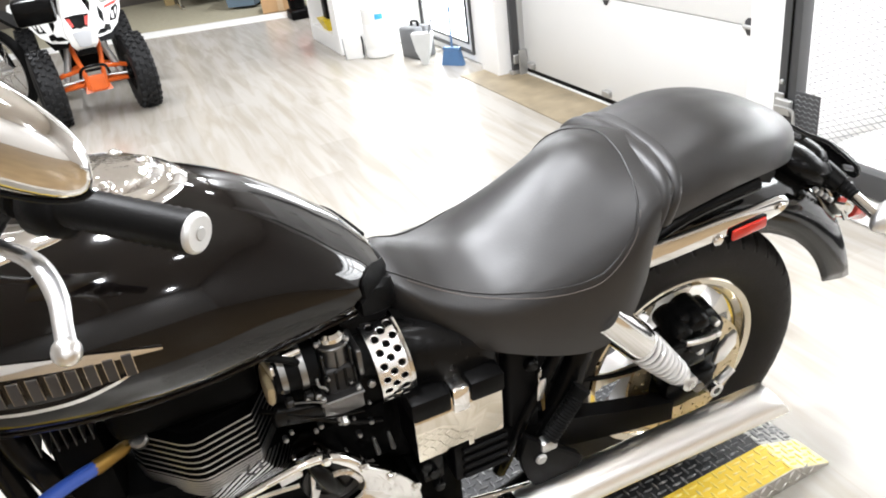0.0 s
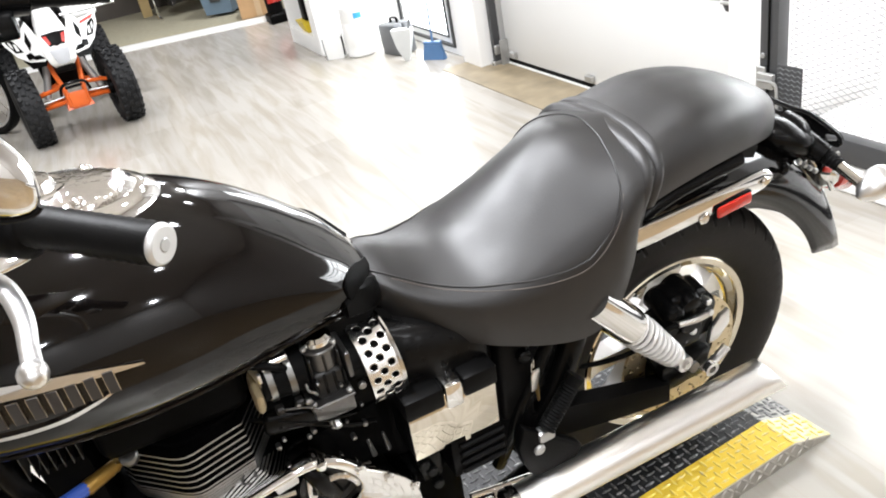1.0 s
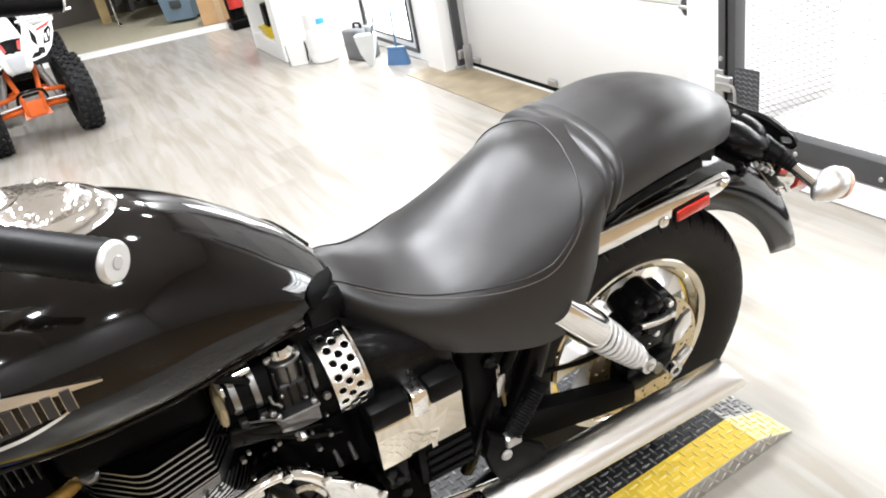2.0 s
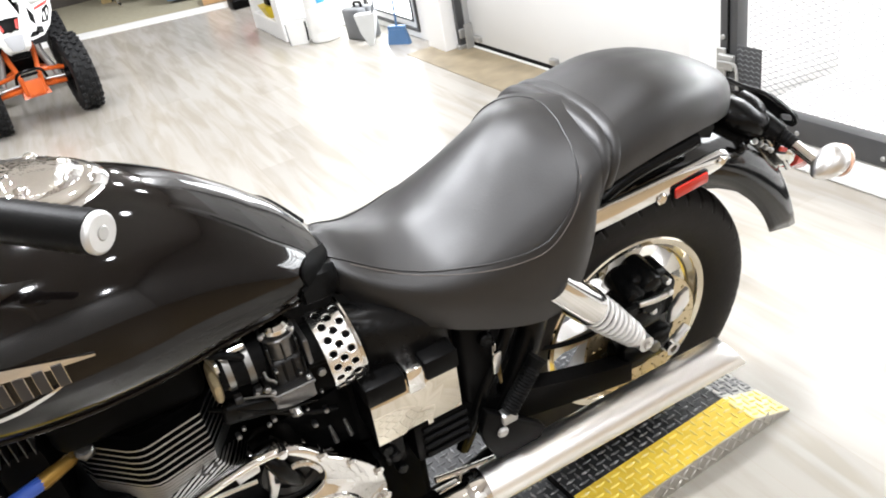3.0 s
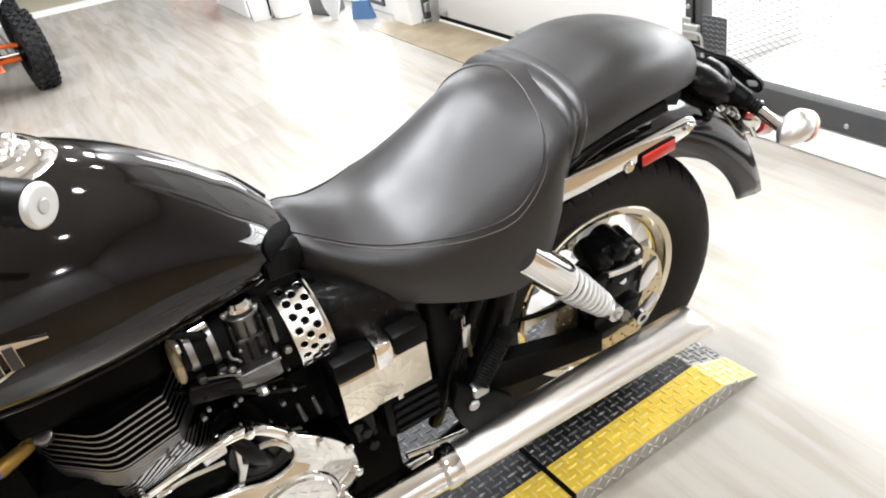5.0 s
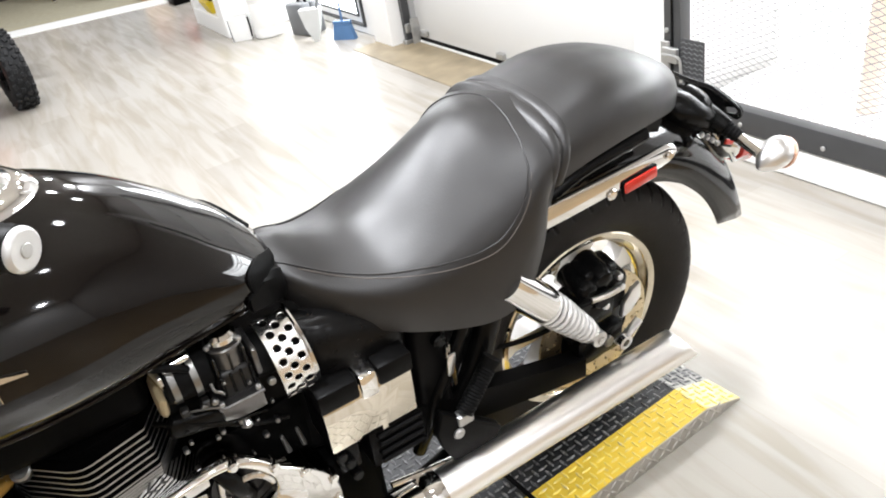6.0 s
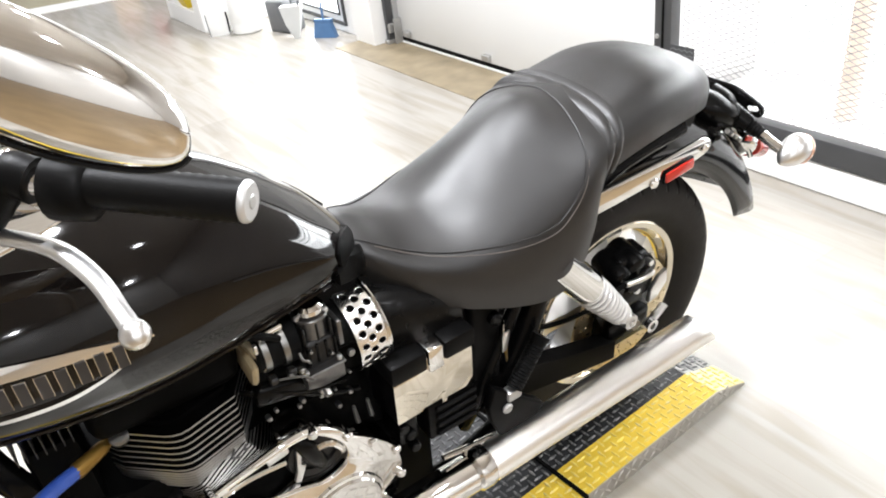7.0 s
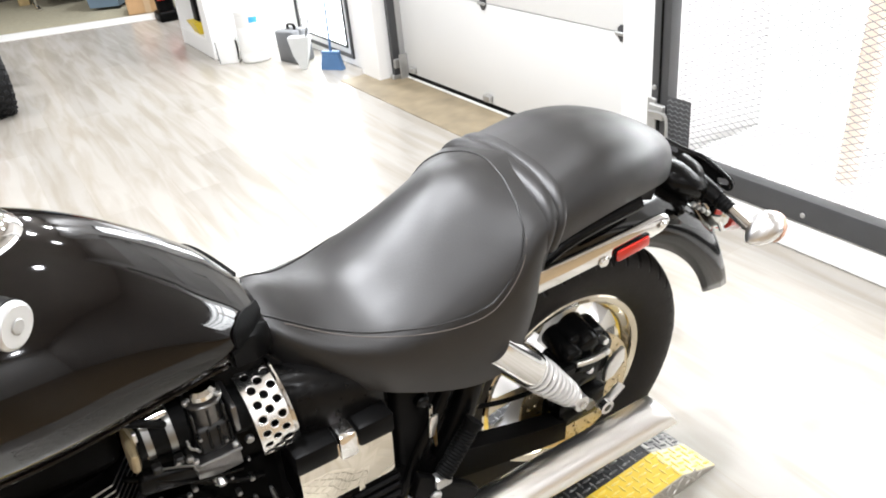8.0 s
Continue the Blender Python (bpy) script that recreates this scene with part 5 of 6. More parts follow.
part("cylinder_head", head, FIN_BLACK, engine, "black cylinder head")
part("head_bolt", cyl((-0.990, -0.095, 0.655), (-0.990, -0.103, 0.669), 0.013, 14, 0.003), CLAMP, engine)
for k in range(7):
    part("head_fin", box(-1.105 + 0.011 * k, -0.112, 0.70, -1.1035 + 0.011 * k, -0.05, 0.76, 0.0005, 1), CASE_FIN, engine)
for k in range(9):
    xx = -0.872 + 0.017 * k
    part("case_fin", tube([(xx - 0.012, -0.128, 0.528), (xx - 0.004, -0.138, 0.544), (xx + 0.012, -0.135, 0.574 - 0.003 * k)], 0.0018, 6, 3), CASE_FIN, engine)

OUT = [(-1.02, 0.48), (-0.952, 0.535), (-0.907, 0.552), (-0.834, 0.567), (-0.79, 0.574), (-0.754, 0.572), (-0.718, 0.551), (-0.689, 0.515), (-0.656, 0.485), (-0.622, 0.444), (-0.609, 0.397), (-0.615, 0.350), (-0.64, 0.30), (-0.70, 0.255), (-0.85, 0.25), (-0.95, 0.30), (-1.01, 0.40)]
CUT = [(-0.908, 0.532), (-0.888, 0.540), (-0.837, 0.551), (-0.779, 0.559), (-0.746, 0.549), (-0.712, 0.509), (-0.706, 0.471), (-0.724, 0.453), (-0.752, 0.448), (-0.789, 0.462), (-0.832, 0.472), (-0.885, 0.492)]


def reach(poly, c, a):
    """How far a ray from c at angle a goes to a closed smooth outline."""
    d = (math.cos(a), math.sin(a))
    best = 0
    for (x0, z0), (x1, z1) in zip(poly, poly[1:] + poly[:1]):
        ex, ez = x1 - x0, z1 - z0
        den = d[0] * ez - d[1] * ex
        if abs(den) < 1e-12:
            continue
        t = ((x0 - c[0]) * ez - (z0 - c[1]) * ex) / den
        s = ((x0 - c[0]) * d[1] - (z0 - c[1]) * d[0]) / den
        if t > 0 and -1e-9 <= s <= 1 + 1e-9:
            best = max(best, t)
    return best


def round_outline(poly, steps=5):
    pts = smooth_path([(a, b, 0) for a, b in [poly[-1]] + poly + poly[:2]], steps)[steps:-steps]
    return [(p.x, p.y) for p in pts]


C0 = (-0.80, 0.51)
outr, cutr = round_outline(OUT), round_outline(CUT)
rings = []
for y, so, inner in ((-0.112, 0, 0), (-0.152, 0, 0), (-0.163, -0.001, 0), (-0.169, -0.003, 0), (-0.172, -0.006, 0), (-0.172, 0.005, 1), (-0.170, 0.002, 1), (-0.165, 0.0, 1), (-0.135, -0.001, 1)):
    ring = []
    for k in range(120):
        a = 2 * math.pi * k / 120
        r = reach(cutr if inner else outr, C0, a) + so
        ring.append((C0[0] + r * math.cos(a), y, C0[1] + r * math.sin(a)))
    rings.append(ring)
cover = part("primary_cover", loft(rings, caps=False), CHROME, engine, "chrome engine side cover with an open window", angle=50)
part("cover_cavity", moved(plate([(p[0], p[1]) for p in cutr], 0.003), Matrix.Translation((0, -0.134, 0))), FIN_BLACK, cover)
part("sprocket", moved(lathe([(0.012, 0.0), (0.034, 0.0), (0.036, -0.004), (0.050, -0.004), (0.052, 0.004), (0.03, 0.008)], 30), Matrix.Translation((-0.745, -0.148, 0.50))), material("oily_steel", (0.03, 0.029, 0.028), 0.35, 0.9, 0.3, 60), cover)
part("sprocket_arc", tube([(-0.752, -0.160, 0.514), (-0.738, -0.161, 0.517), (-0.723, -0.161, 0.510), (-0.712, -0.160, 0.494), (-0.707, -0.158, 0.478)], 0.0055, 8, 4), CHROME, cover)
part("cover_spar", moved(plate([(-0.781, 0.532), (-0.773, 0.526), (-0.778, 0.500), (-0.770, 0.495), (-0.784, 0.464), (-0.793, 0.468), (-0.786, 0.491)], 0.008, 0.002), Matrix.Translation((0, -0.162, 0))), ALLOY, cover)
part("cover_web", moved(plate([(-0.828, 0.548), (-0.790, 0.549), (-0.790, 0.534), (-0.825, 0.528)], 0.008, 0.002), Matrix.Translation((0, -0.158, 0))), ALLOY, cover)
part("cover_web", tube([(-0.90, -0.158, 0.520), (-0.855, -0.160, 0.528), (-0.800, -0.160, 0.522)], 0.004, 8, 4), CHROME, cover)
part("chain_guide", tube([(-0.775, -0.150, 0.548), (-0.765, -0.156, 0.53), (-0.755, -0.156, 0.50), (-0.742, -0.150, 0.470)], [0.012, 0.015, 0.016, 0.012], 12, 4), BLACK_SATIN, cover)
part("round_cap", moved(lathe([(0.0, -0.183), (0.060, -0.183), (0.065, -0.182), (0.068, -0.178), (0.073, -0.177), (0.076, -0.170)], 56), Matrix.Translation((-0.728, 0, 0.360))), CHROME, cover, "round chrome cap with a plain word mark")
for k in range(9):
    part("word_bar", box(-0.764 + 0.0082 * k, -0.1842, 0.362 - 0.0004 * k, -0.7590 + 0.0082 * k, -0.1828, 0.373 - 0.0004 * k, 0.0004, 1), WORD, cover)
for bx_, bz_ in ((-0.754, 0.563), (-0.660, 0.477), (-0.621, 0.430), (-0.617, 0.365), (-0.915, 0.543), (-0.645, 0.308), (-0.700, 0.520)):
    part("cover_bolt", cyl((bx_, -0.15, bz_), (bx_, -0.178, bz_), 0.0085, 16, 0.003), CHROME, cover)
part("loom", tube([(-0.83, -0.10, 0.64), (-0.78, -0.128, 0.632), (-0.70, -0.136, 0.585), (-0.65, -0.130, 0.560)], 0.0045, 10, 5), BLACK_SATIN, engine)
part("breather_box", moved(box(-0.045, -0.012, -0.018, 0.045, 0.012, 0.018, 0.008, 3), pose(-0.765, -0.122, 0.628, 0, 14, 0)), BLACK_SATIN, engine, "black breather box")
for bx_, bz_ in ((-0.80, 0.598), (-0.715, 0.592), (-0.69, 0.552), (-0.668, 0.57), (-0.745, 0.60)):
    part("engine_bolt", cyl((bx_, -0.128, bz_), (bx_, -0.141, bz_), 0.0045, 6, 0.0015), CLAMP, engine)
for x in (-0.667, -0.642):
    part("cable_stop", cyl((x, -0.145, 0.505), (x - 0.006, -0.150, 0.55), 0.0045, 8, 0.0015, 0.003), CASE_FIN, engine)
# plug lead
lead = part("plug_cap", tube([(-1.008, -0.088, 0.655), (-1.012, -0.090, 0.650), (-1.050, -0.109, 0.650), (-1.053, -0.110, 0.650)], [0.007, 0.010, 0.0115, 0.010], 12, 2), material("gold_anodised", (0.26, 0.15, 0.03), 0.4, 0.7, 0.35, 60), engine, "gold spark plug cap")
part("lead", tube([(-1.048, -0.108, 0.650), (-1.09, -0.13, 0.655), (-1.13, -0.155, 0.655), (-1.19, -0.16, 0.60), (-1.22, -0.12, 0.5)], 0.0105, 12, 6), material("blue_silicone", (0.03, 0.08, 0.36), 0.4), lead, "blue plug lead")
part("rear_case", box(-0.70, -0.122, 0.18, -0.515, 0.11, 0.40, 0.02, 3), FIN_BLACK, engine)
# side stand
stand = part("side_stand", tube([(-0.78, -0.06, 0.20), (-0.75, -0.14, 0.10), (-0.72, -0.235, 0.0)], [0.013, 0.012, 0.011], 12, 5), BLACK_SATIN, bike, "black side stand leg")
part("stand_foot", tube([(-0.735, -0.24, -0.022), (-0.69, -0.24, -0.022)], 0.006, 10, 1), BLACK_SATIN, stand)

# -- tail: bracket, indicator, lamp --
def holed_plate(outer, holes, thick, axis="x"):
    """A flat piece with openings: outlines of (a, b), filled between and given a thickness along axis."""
    bm = bmesh.new()
    put = {"y": lambda a, b: (a, 0, b), "z": lambda a, b: (a, b, 0), "x": lambda a, b: (0, a, b)}[axis]
    edges = []
    for loop in [outer] + holes:
        vs = [bm.verts.new(put(a, b)) for a, b in loop]
        edges += [bm.edges.new((p, q)) for p, q in zip(vs, vs[1:] + vs[:1])]
    bmesh.ops.triangle_fill(bm, use_beauty=True, edges=edges)
    ex = bmesh.ops.extrude_face_region(bm, geom=bm.faces[:])
    step = Vector(put(0, 0)) + Vector({"x": (thick, 0, 0), "y": (0, thick, 0), "z": (0, 0, thick)}[axis])
    for v in ex["geom"]:
        if isinstance(v, bmesh.types.BMVert):
            v.co += step
    return bm


def slot(cy_, cz_, half, r, lean):
    """A long round-ended opening."""
    ends = [(half, q) for q in (-90, -45, 0, 45, 90)] + [(-half, q) for q in (90, 135, 180, 225, 270)]
    return [(cy_ + o + r * math.cos(radians(q)), cz_ + lean * o + r * math.sin(radians(q))) for o, q in ends]


tail = part("plate_bracket", holed_plate(round_outline([(-0.092, 0.714), (-0.107, 0.704), (-0.107, 0.689), (-0.094, 0.681), (-0.058, 0.688), (0.0, 0.694), (0.06, 0.701), (0.082, 0.708), (0.084, 0.722), (0.068, 0.728), (0.02, 0.727), (-0.028, 0.730), (-0.052, 0.727)], 4), [slot(-0.083, 0.6965, 0.008, 0.0062, -0.25), slot(0.050, 0.7125, 0.008, 0.0055, -0.1)], 0.004), BLACK_SATIN, bike, "black slotted number plate bracket", m=Matrix.Translation((0.350, 0, 0)))
part("bracket_lip", tube([(0.347, -0.1085, 0.696), (0.344, -0.100, 0.712), (0.342, -0.052, 0.729), (0.342, -0.028, 0.7325), (0.342, 0.02, 0.7295), (0.344, 0.066, 0.730)], 0.0042, 8, 5), BLACK_SATIN, tail, m=Matrix.Translation((-0.350, 0, 0)))
TAIL_M = Matrix.Translation((-0.350, 0, 0))
hous = loft([[(x + 0.0, yc + w * math.cos(q), zc + h * math.sin(q)) for q in [2 * math.pi * k / 24 for k in range(24)]] for x, yc, zc, w, h in ((0.20, -0.02, 0.735, 0.03, 0.02), (0.215, -0.025, 0.730, 0.055, 0.034), (0.26, -0.035, 0.715, 0.062, 0.040), (0.30, -0.04, 0.695, 0.058, 0.036), (0.33, -0.03, 0.68, 0.04, 0.026), (0.338, -0.03, 0.677, 0.02, 0.012))])
part("tail_housing", hous, BLACK_SATIN, tail, "black tail housing", angle=60, m=TAIL_M)
part("housing_bulb", moved(lathe([(0.0, -0.040), (0.014, -0.0385), (0.026, -0.032), (0.034, -0.020), (0.0375, -0.004), (0.0385, 0.02)], 28), pose(0.276, -0.045, 0.716, 12, 0, 10)), BLACK_SATIN, tail, "rounded black housing", angle=60, m=TAIL_M)
part("housing_arm", tube([(0.288, -0.055, 0.710), (0.302, -0.082, 0.694), (0.311, -0.106, 0.682)], [0.026, 0.023, 0.020], 20, 4), BLACK_SATIN, tail, m=TAIL_M)
boot = []
for k in range(5):
    t = k / 4
    c = Vector((0.311, -0.106, 0.682)).lerp(Vector((0.316, -0.134, 0.672)), t)
    boot += [(c, 0.0168 - 0.003 * t), (c + Vector((0.0006, -0.004, -0.0014)), 0.0140 - 0.002 * t)]
part("indicator_boot", tube([p for p, r in boot], [r for p, r in boot], 18, 1), RUBBER, tail, "ribbed rubber boot", m=TAIL_M)
stalk = part("indicator_stalk", tube([(0.314, -0.128, 0.674), (0.322, -0.180, 0.652)], [0.0115, 0.0105], 16, 3), CHROME, tail, "chrome indicator stalk", m=TAIL_M)
egg = []
for k in range(15):
    t = k / 14
    s = math.sin(math.pi * t) ** 0.6
    egg.append([(0.302 + 0.098 * t, -0.195 + 0.028 * s * math.cos(q), 0.640 + 0.012 * math.sin(math.pi * t) - 0.004 + 0.036 * s * (0.85 + 0.15 * t) * math.sin(q)) for q in [2 * math.pi * j / 24 for j in range(24)]])
egg[0] = [(0.302, -0.195 + 0.004 * math.cos(q), 0.636 + 0.004 * math.sin(q)) for q in [2 * math.pi * j / 24 for j in range(24)]]
egg[-1] = [(0.400, -0.195 + 0.004 * math.cos(q), 0.636 + 0.004 * math.sin(q)) for q in [2 * math.pi * j / 24 for j in range(24)]]
ind = part("indicator", loft(egg), ALLOY, stalk, "chrome egg-shaped indicator", angle=60)
part("indicator_lens", loft([[(0.372 + 0.031 * t, -0.195 + r * 0.78 * math.cos(q), 0.640 + r * math.sin(q)) for q in [2 * math.pi * j / 24 for j in range(24)]] for t, r in ((0, 0.0325), (0.25, 0.0325), (0.6, 0.026), (0.9, 0.014), (1.0, 0.004))]), material("amber_clear_lens", (0.75, 0.42, 0.28), 0.12, 0, 0.1, 30, coat=0.5), ind, "pale amber lens")
lampm = loft([[(x, -0.02 + w * math.cos(q), z + h * math.sin(q)) for q in [2 * math.pi * k / 24 for k in range(24)]] for x, z, w, h in ((0.335, 0.632, 0.03, 0.03), (0.36, 0.615, 0.062, 0.042), (0.40, 0.592, 0.066, 0.044), (0.425, 0.575, 0.055, 0.036), (0.435, 0.568, 0.03, 0.02))])
part("tail_lamp", lampm, CHROME, tail, "chrome tail lamp body", angle=60, m=TAIL_M)
part("tail_lens", loft([[(x, -0.03 + w * math.cos(q), z + h * math.sin(q)) for q in [2 * math.pi * k / 24 for k in range(24)]] for x, z, w, h in ((0.40, 0.590, 0.060, 0.040), (0.435, 0.572, 0.058, 0.038), (0.450, 0.564, 0.04, 0.026), (0.456, 0.56, 0.015, 0.01))]), RED_LENS, tail, "red tail lamp lens", angle=60, m=TAIL_M)
part("lamp_bar", moved(box(-0.02, -0.006, -0.012, 0.02, 0.006, 0.012, 0.004, 2), pose(0.345, -0.085, 0.632, 0, 25, 0)), BLACK_SATIN, tail, m=TAIL_M)
part("lamp_bar_lens", moved(box(-0.013, -0.004, -0.006, 0.013, 0.004, 0.006, 0.003, 2), pose(0.345, -0.0905, 0.632, 0, 25, 0)), RED_LENS, tail, m=TAIL_M)
part("tail_trim", tube([(0.325, -0.06, 0.668), (0.36, -0.07, 0.62), (0.39, -0.075, 0.565)], 0.006, 8, 4), CHROME, tail, m=TAIL_M)
for k in range(4):
    part("tail_nut", cyl((0.262 + 0.016 * k, -0.088, 0.680 - 0.012 * k), (0.262 + 0.016 * k, -0.096, 0.678 - 0.012 * k), 0.0055, 6, 0.001), GALVANISED, tail, m=TAIL_M)
part("right_indicator", tube([(0.304, 0.09, 0.66), (0.318, 0.17, 0.655), (0.34, 0.19, 0.645), (0.40, 0.20, 0.64)], [0.012, 0.012, 0.030, 0.006], 16, 4), CHROME, tail, m=TAIL_M)

# -- handlebar, left end --
g0 = Vector((-0.846, -0.430, 1.140))
u = Vector((-0.70, 0.712, 0.05)).normalized()
g1 = g0 + u * 0.128
h0 = Vector((-0.783, 0.480, 1.134))
hu = Vector((-0.94, -0.27, 0.216)).normalized()
h1 = h0 + hu * 0.128
bar = part("handlebar", tube([g1 - u * 0.02, g1 + u * 0.09, (-1.07, -0.17, 1.145), (-1.12, -0.09, 1.09), (-1.14, 0.0, 1.07), (-1.12, 0.09, 1.09), (-1.08, 0.22, 1.14), h1 + hu * 0.08, h1 - hu * 0.02], 0.0125, 16, 6), CHROME, bike, "chrome handlebar")
WHITE_METAL = material("white_metal_cap", (0.60, 0.60, 0.59), 0.35, 0.6)
for q0, qu, q1 in ((g0, u, g1), (h0, hu, h1)):
    rad, pts = [], []
    for k in range(13):
        pts += [q0 + qu * (0.003 + 0.0096 * k), q0 + qu * (0.003 + 0.0096 * k + 0.006)]
        rad += [0.0182, 0.0174]
    grip = part("grip", tube(pts + [q1], rad + [0.018], 28, 1), GRIP_RUBBER, bar, "black rubber grip with a bright end")
    part("bar_end", tube([q0 - qu * 0.0025, q0 - qu * 0.001, q0 + qu * 0.0005, q0 + qu * 0.003], [0.0145, 0.0166, 0.0172, 0.0172], 28, 1), WHITE_METAL, grip, "pale metal bar end")
    part("bar_end_dimple", tube([q0 - qu * 0.0036, q0 - qu * 0.0028], [0.005, 0.006], 16, 1), GALVANISED, grip)
part("brake_lever", tube([h1 + hu * 0.05 + Vector((0.01, 0.03, -0.01)), h1 + Vector((0.015, 0.05, -0.008)), h0 + Vector((0.02, 0.05, -0.006))], [0.009, 0.009, 0.008], 12, 4, flat=0.6), ALLOY, bar)
part("throttle_housing", tube([h1 - hu * 0.002, h1 + hu * 0.004, h1 + hu * 0.060, h1 + hu * 0.066], [0.018, 0.028, 0.030, 0.018], 20, 1), BLACK_SATIN, bar)
part("brake_reservoir", moved(box(-0.03, -0.025, -0.02, 0.03, 0.025, 0.02, 0.006, 2), Matrix.Translation(h1 + hu * 0.05 + Vector((-0.01, -0.03, -0.035)))), BLACK_SATIN, bar)
sw = loft([[tuple(g1 + u * s + Vector((0, 0, -0.004)) + (Vector((0, 0, 1)) * (hh * math.sin(q)) + u.cross(Vector((0, 0, 1))).normalized() * (ww * math.cos(q)))) for q in [2 * math.pi * j / 20 for j in range(20)]] for s, ww, hh in ((-0.002, 0.018, 0.018), (0.004, 0.024, 0.026), (0.034, 0.026, 0.028), (0.04, 0.018, 0.018))])
part("switch_housing", sw, BLACK_PLASTIC, bar, "black switch housing", angle=60)
part("lever_perch", tube([g1 + u * 0.05, g1 + u * 0.075, (-1.02, -0.275, 1.11)], [0.02, 0.02, 0.014], 14, 4), BLACK_PLASTIC, bar)
lev = part("clutch_lever", tube([(-1.035, -0.262, 1.105), (-1.000, -0.300, 1.103), (-0.976, -0.338, 1.101), (-0.963, -0.392, 1.099), (-0.960, -0.440, 1.098), (-0.959, -0.462, 1.097)], [0.009, 0.0093, 0.0093, 0.0085, 0.0075, 0.008], 14, 6, flat=0.6), ALLOY, bar, "polished clutch lever")
ballm = lathe([(0.0112 * math.sin(math.pi * k / 10), -0.0112 * math.cos(math.pi * k / 10)) for k in range(11)], 20)
part("lever_ball", moved(ballm, Matrix.Translation((-0.959, -0.470, 1.097))), ALLOY, lev)
mir = []
for k in range(31):
    t = 0.5 - 0.5 * math.cos(math.pi * k / 30)
    s = max(0.02, (1 - abs(2 * t ** 0.8 - 1) ** 1.6) ** (1 / 2.1))
    c = Vector((-0.897, -0.514, 1.235)).lerp(Vector((-1.067, -0.4514, 1.350)), t)
    mir.append([(c.x + 0.0065 * s * math.sin(q), c.y + 0.026 * s * math.cos(q), c.z + 0.040 * s * math.sin(q) + 0.014) for q in [2 * math.pi * j / 36 for j in range(36)]])
mirror = part("mirror", loft(mir), CHROME, bar, "chrome teardrop mirror housing", angle=60)
part("mirror_stem", tube([(-1.01, -0.245, 1.16), (-1.03, -0.32, 1.22), (-1.02, -0.42, 1.26), (-0.99, -0.475, 1.27)], 0.006, 10, 6), CHROME, bar)
part("mirror_edge", tube([(r[25][0], r[25][1], r[25][2] - 0.001) for r in mir[2:-2]], 0.0022, 8, 1), BLACK_SATIN, mirror)
cowl = part("bar_clamp", plate([(-0.936, -0.186), (-0.985, -0.165), (-1.05, -0.13), (-1.08, -0.20), (-1.03, -0.225), (-0.98, -0.21)], 0.006, 0.002, "z"), CHROME, bar, "chrome clamp plate", m=pose(0, 0, 1.048))
for k in range(4):
    part("mark", box(-1.03 + 0.018 * k, -0.19, 1.0545, -1.02 + 0.018 * k, -0.182, 1.0555, 0.0003, 1), WORD, cowl)
part("oil_cooler", box(-1.10, -0.10, 0.34, -1.03, 0.10, 0.70, 0.02, 2), FIN_BLACK, bike)
part("front_downtube", tube([(-1.16, -0.02, 0.85), (-1.14, -0.06, 0.70), (-1.11, -0.08, 0.60), (-1.09, -0.09, 0.40)], 0.02, 14, 5), BLACK_SATIN, bike)

# -- front end --
FX = -1.62
fw = part("front_wheel", moved(lathe([(0.012, -0.055), (0.030, -0.055), (0.034, -0.03), (0.050, -0.025), (0.050, 0.025), (0.034, 0.03), (0.030, 0.055), (0.012, 0.055)], 32), Matrix.Translation((FX, 0, 0.325))), ALLOY, bike, "cast alloy front wheel hub")
part("tyre", moved(lathe([(0.225, -0.040), (0.245, -0.055), (0.275, -0.058), (0.302, -0.046), (0.318, -0.022), (0.322, 0.0), (0.318, 0.022), (0.302, 0.046), (0.275, 0.058), (0.245, 0.055), (0.225, 0.040)], 80), Matrix.Translation((FX, 0, 0.325))), TYRE, fw, "black front tyre")
part("rim", moved(lathe([(0.230, -0.044), (0.222, -0.046), (0.205, -0.030), (0.200, 0.0), (0.205, 0.030), (0.222, 0.046), (0.230, 0.044)], 80), Matrix.Translation((FX, 0, 0.325))), CHROME, fw)
for k in range(7):
    a = 2 * math.pi * k / 7
    part("spoke", tube([(FX + 0.04 * math.cos(a), 0, 0.325 + 0.04 * math.sin(a)), (FX + 0.205 * math.cos(a), 0, 0.325 + 0.205 * math.sin(a))], [0.020, 0.014], 8, 1), ALLOY, fw)
for s in (-0.09, 0.09):
    part("fork_leg", tube([(FX, s, 0.325), (-1.48, s, 0.65), (-1.33, s, 0.98)], [0.026, 0.026, 0.021], 16, 3), CHROME, bike, "chrome fork leg")
rings = []
for k in range(19):
    a = radians(20 + 130 * k / 18)
    rings.append([(FX + r * math.cos(a), y, 0.325 + r * math.sin(a)) for y, r in ((-0.075, 0.30), (-0.070, 0.33), (-0.045, 0.348), (0.0, 0.355), (0.045, 0.348), (0.070, 0.33), (0.075, 0.30))])
ff = part("front_fender", loft(rings, closed=False), BLACK_PAINT, bike, "gloss black front fender")
sol = ff.modifiers.new("thickness", "SOLIDIFY")
sol.thickness, sol.offset = 0.004, 1
part("headlamp", moved(lathe([(0.0, 0.10), (0.04, 0.095), (0.075, 0.06), (0.088, 0.0), (0.09, -0.03), (0.084, -0.035), (0.0, -0.045)], 36), pose(-1.47, 0, 0.93, 0, 0, -90)), CHROME, bike, "chrome headlamp shell")
part("triple_clamp", box(-1.40, -0.12, 0.96, -1.25, 0.12, 0.99, 0.01, 2), BLACK_SATIN, bike)
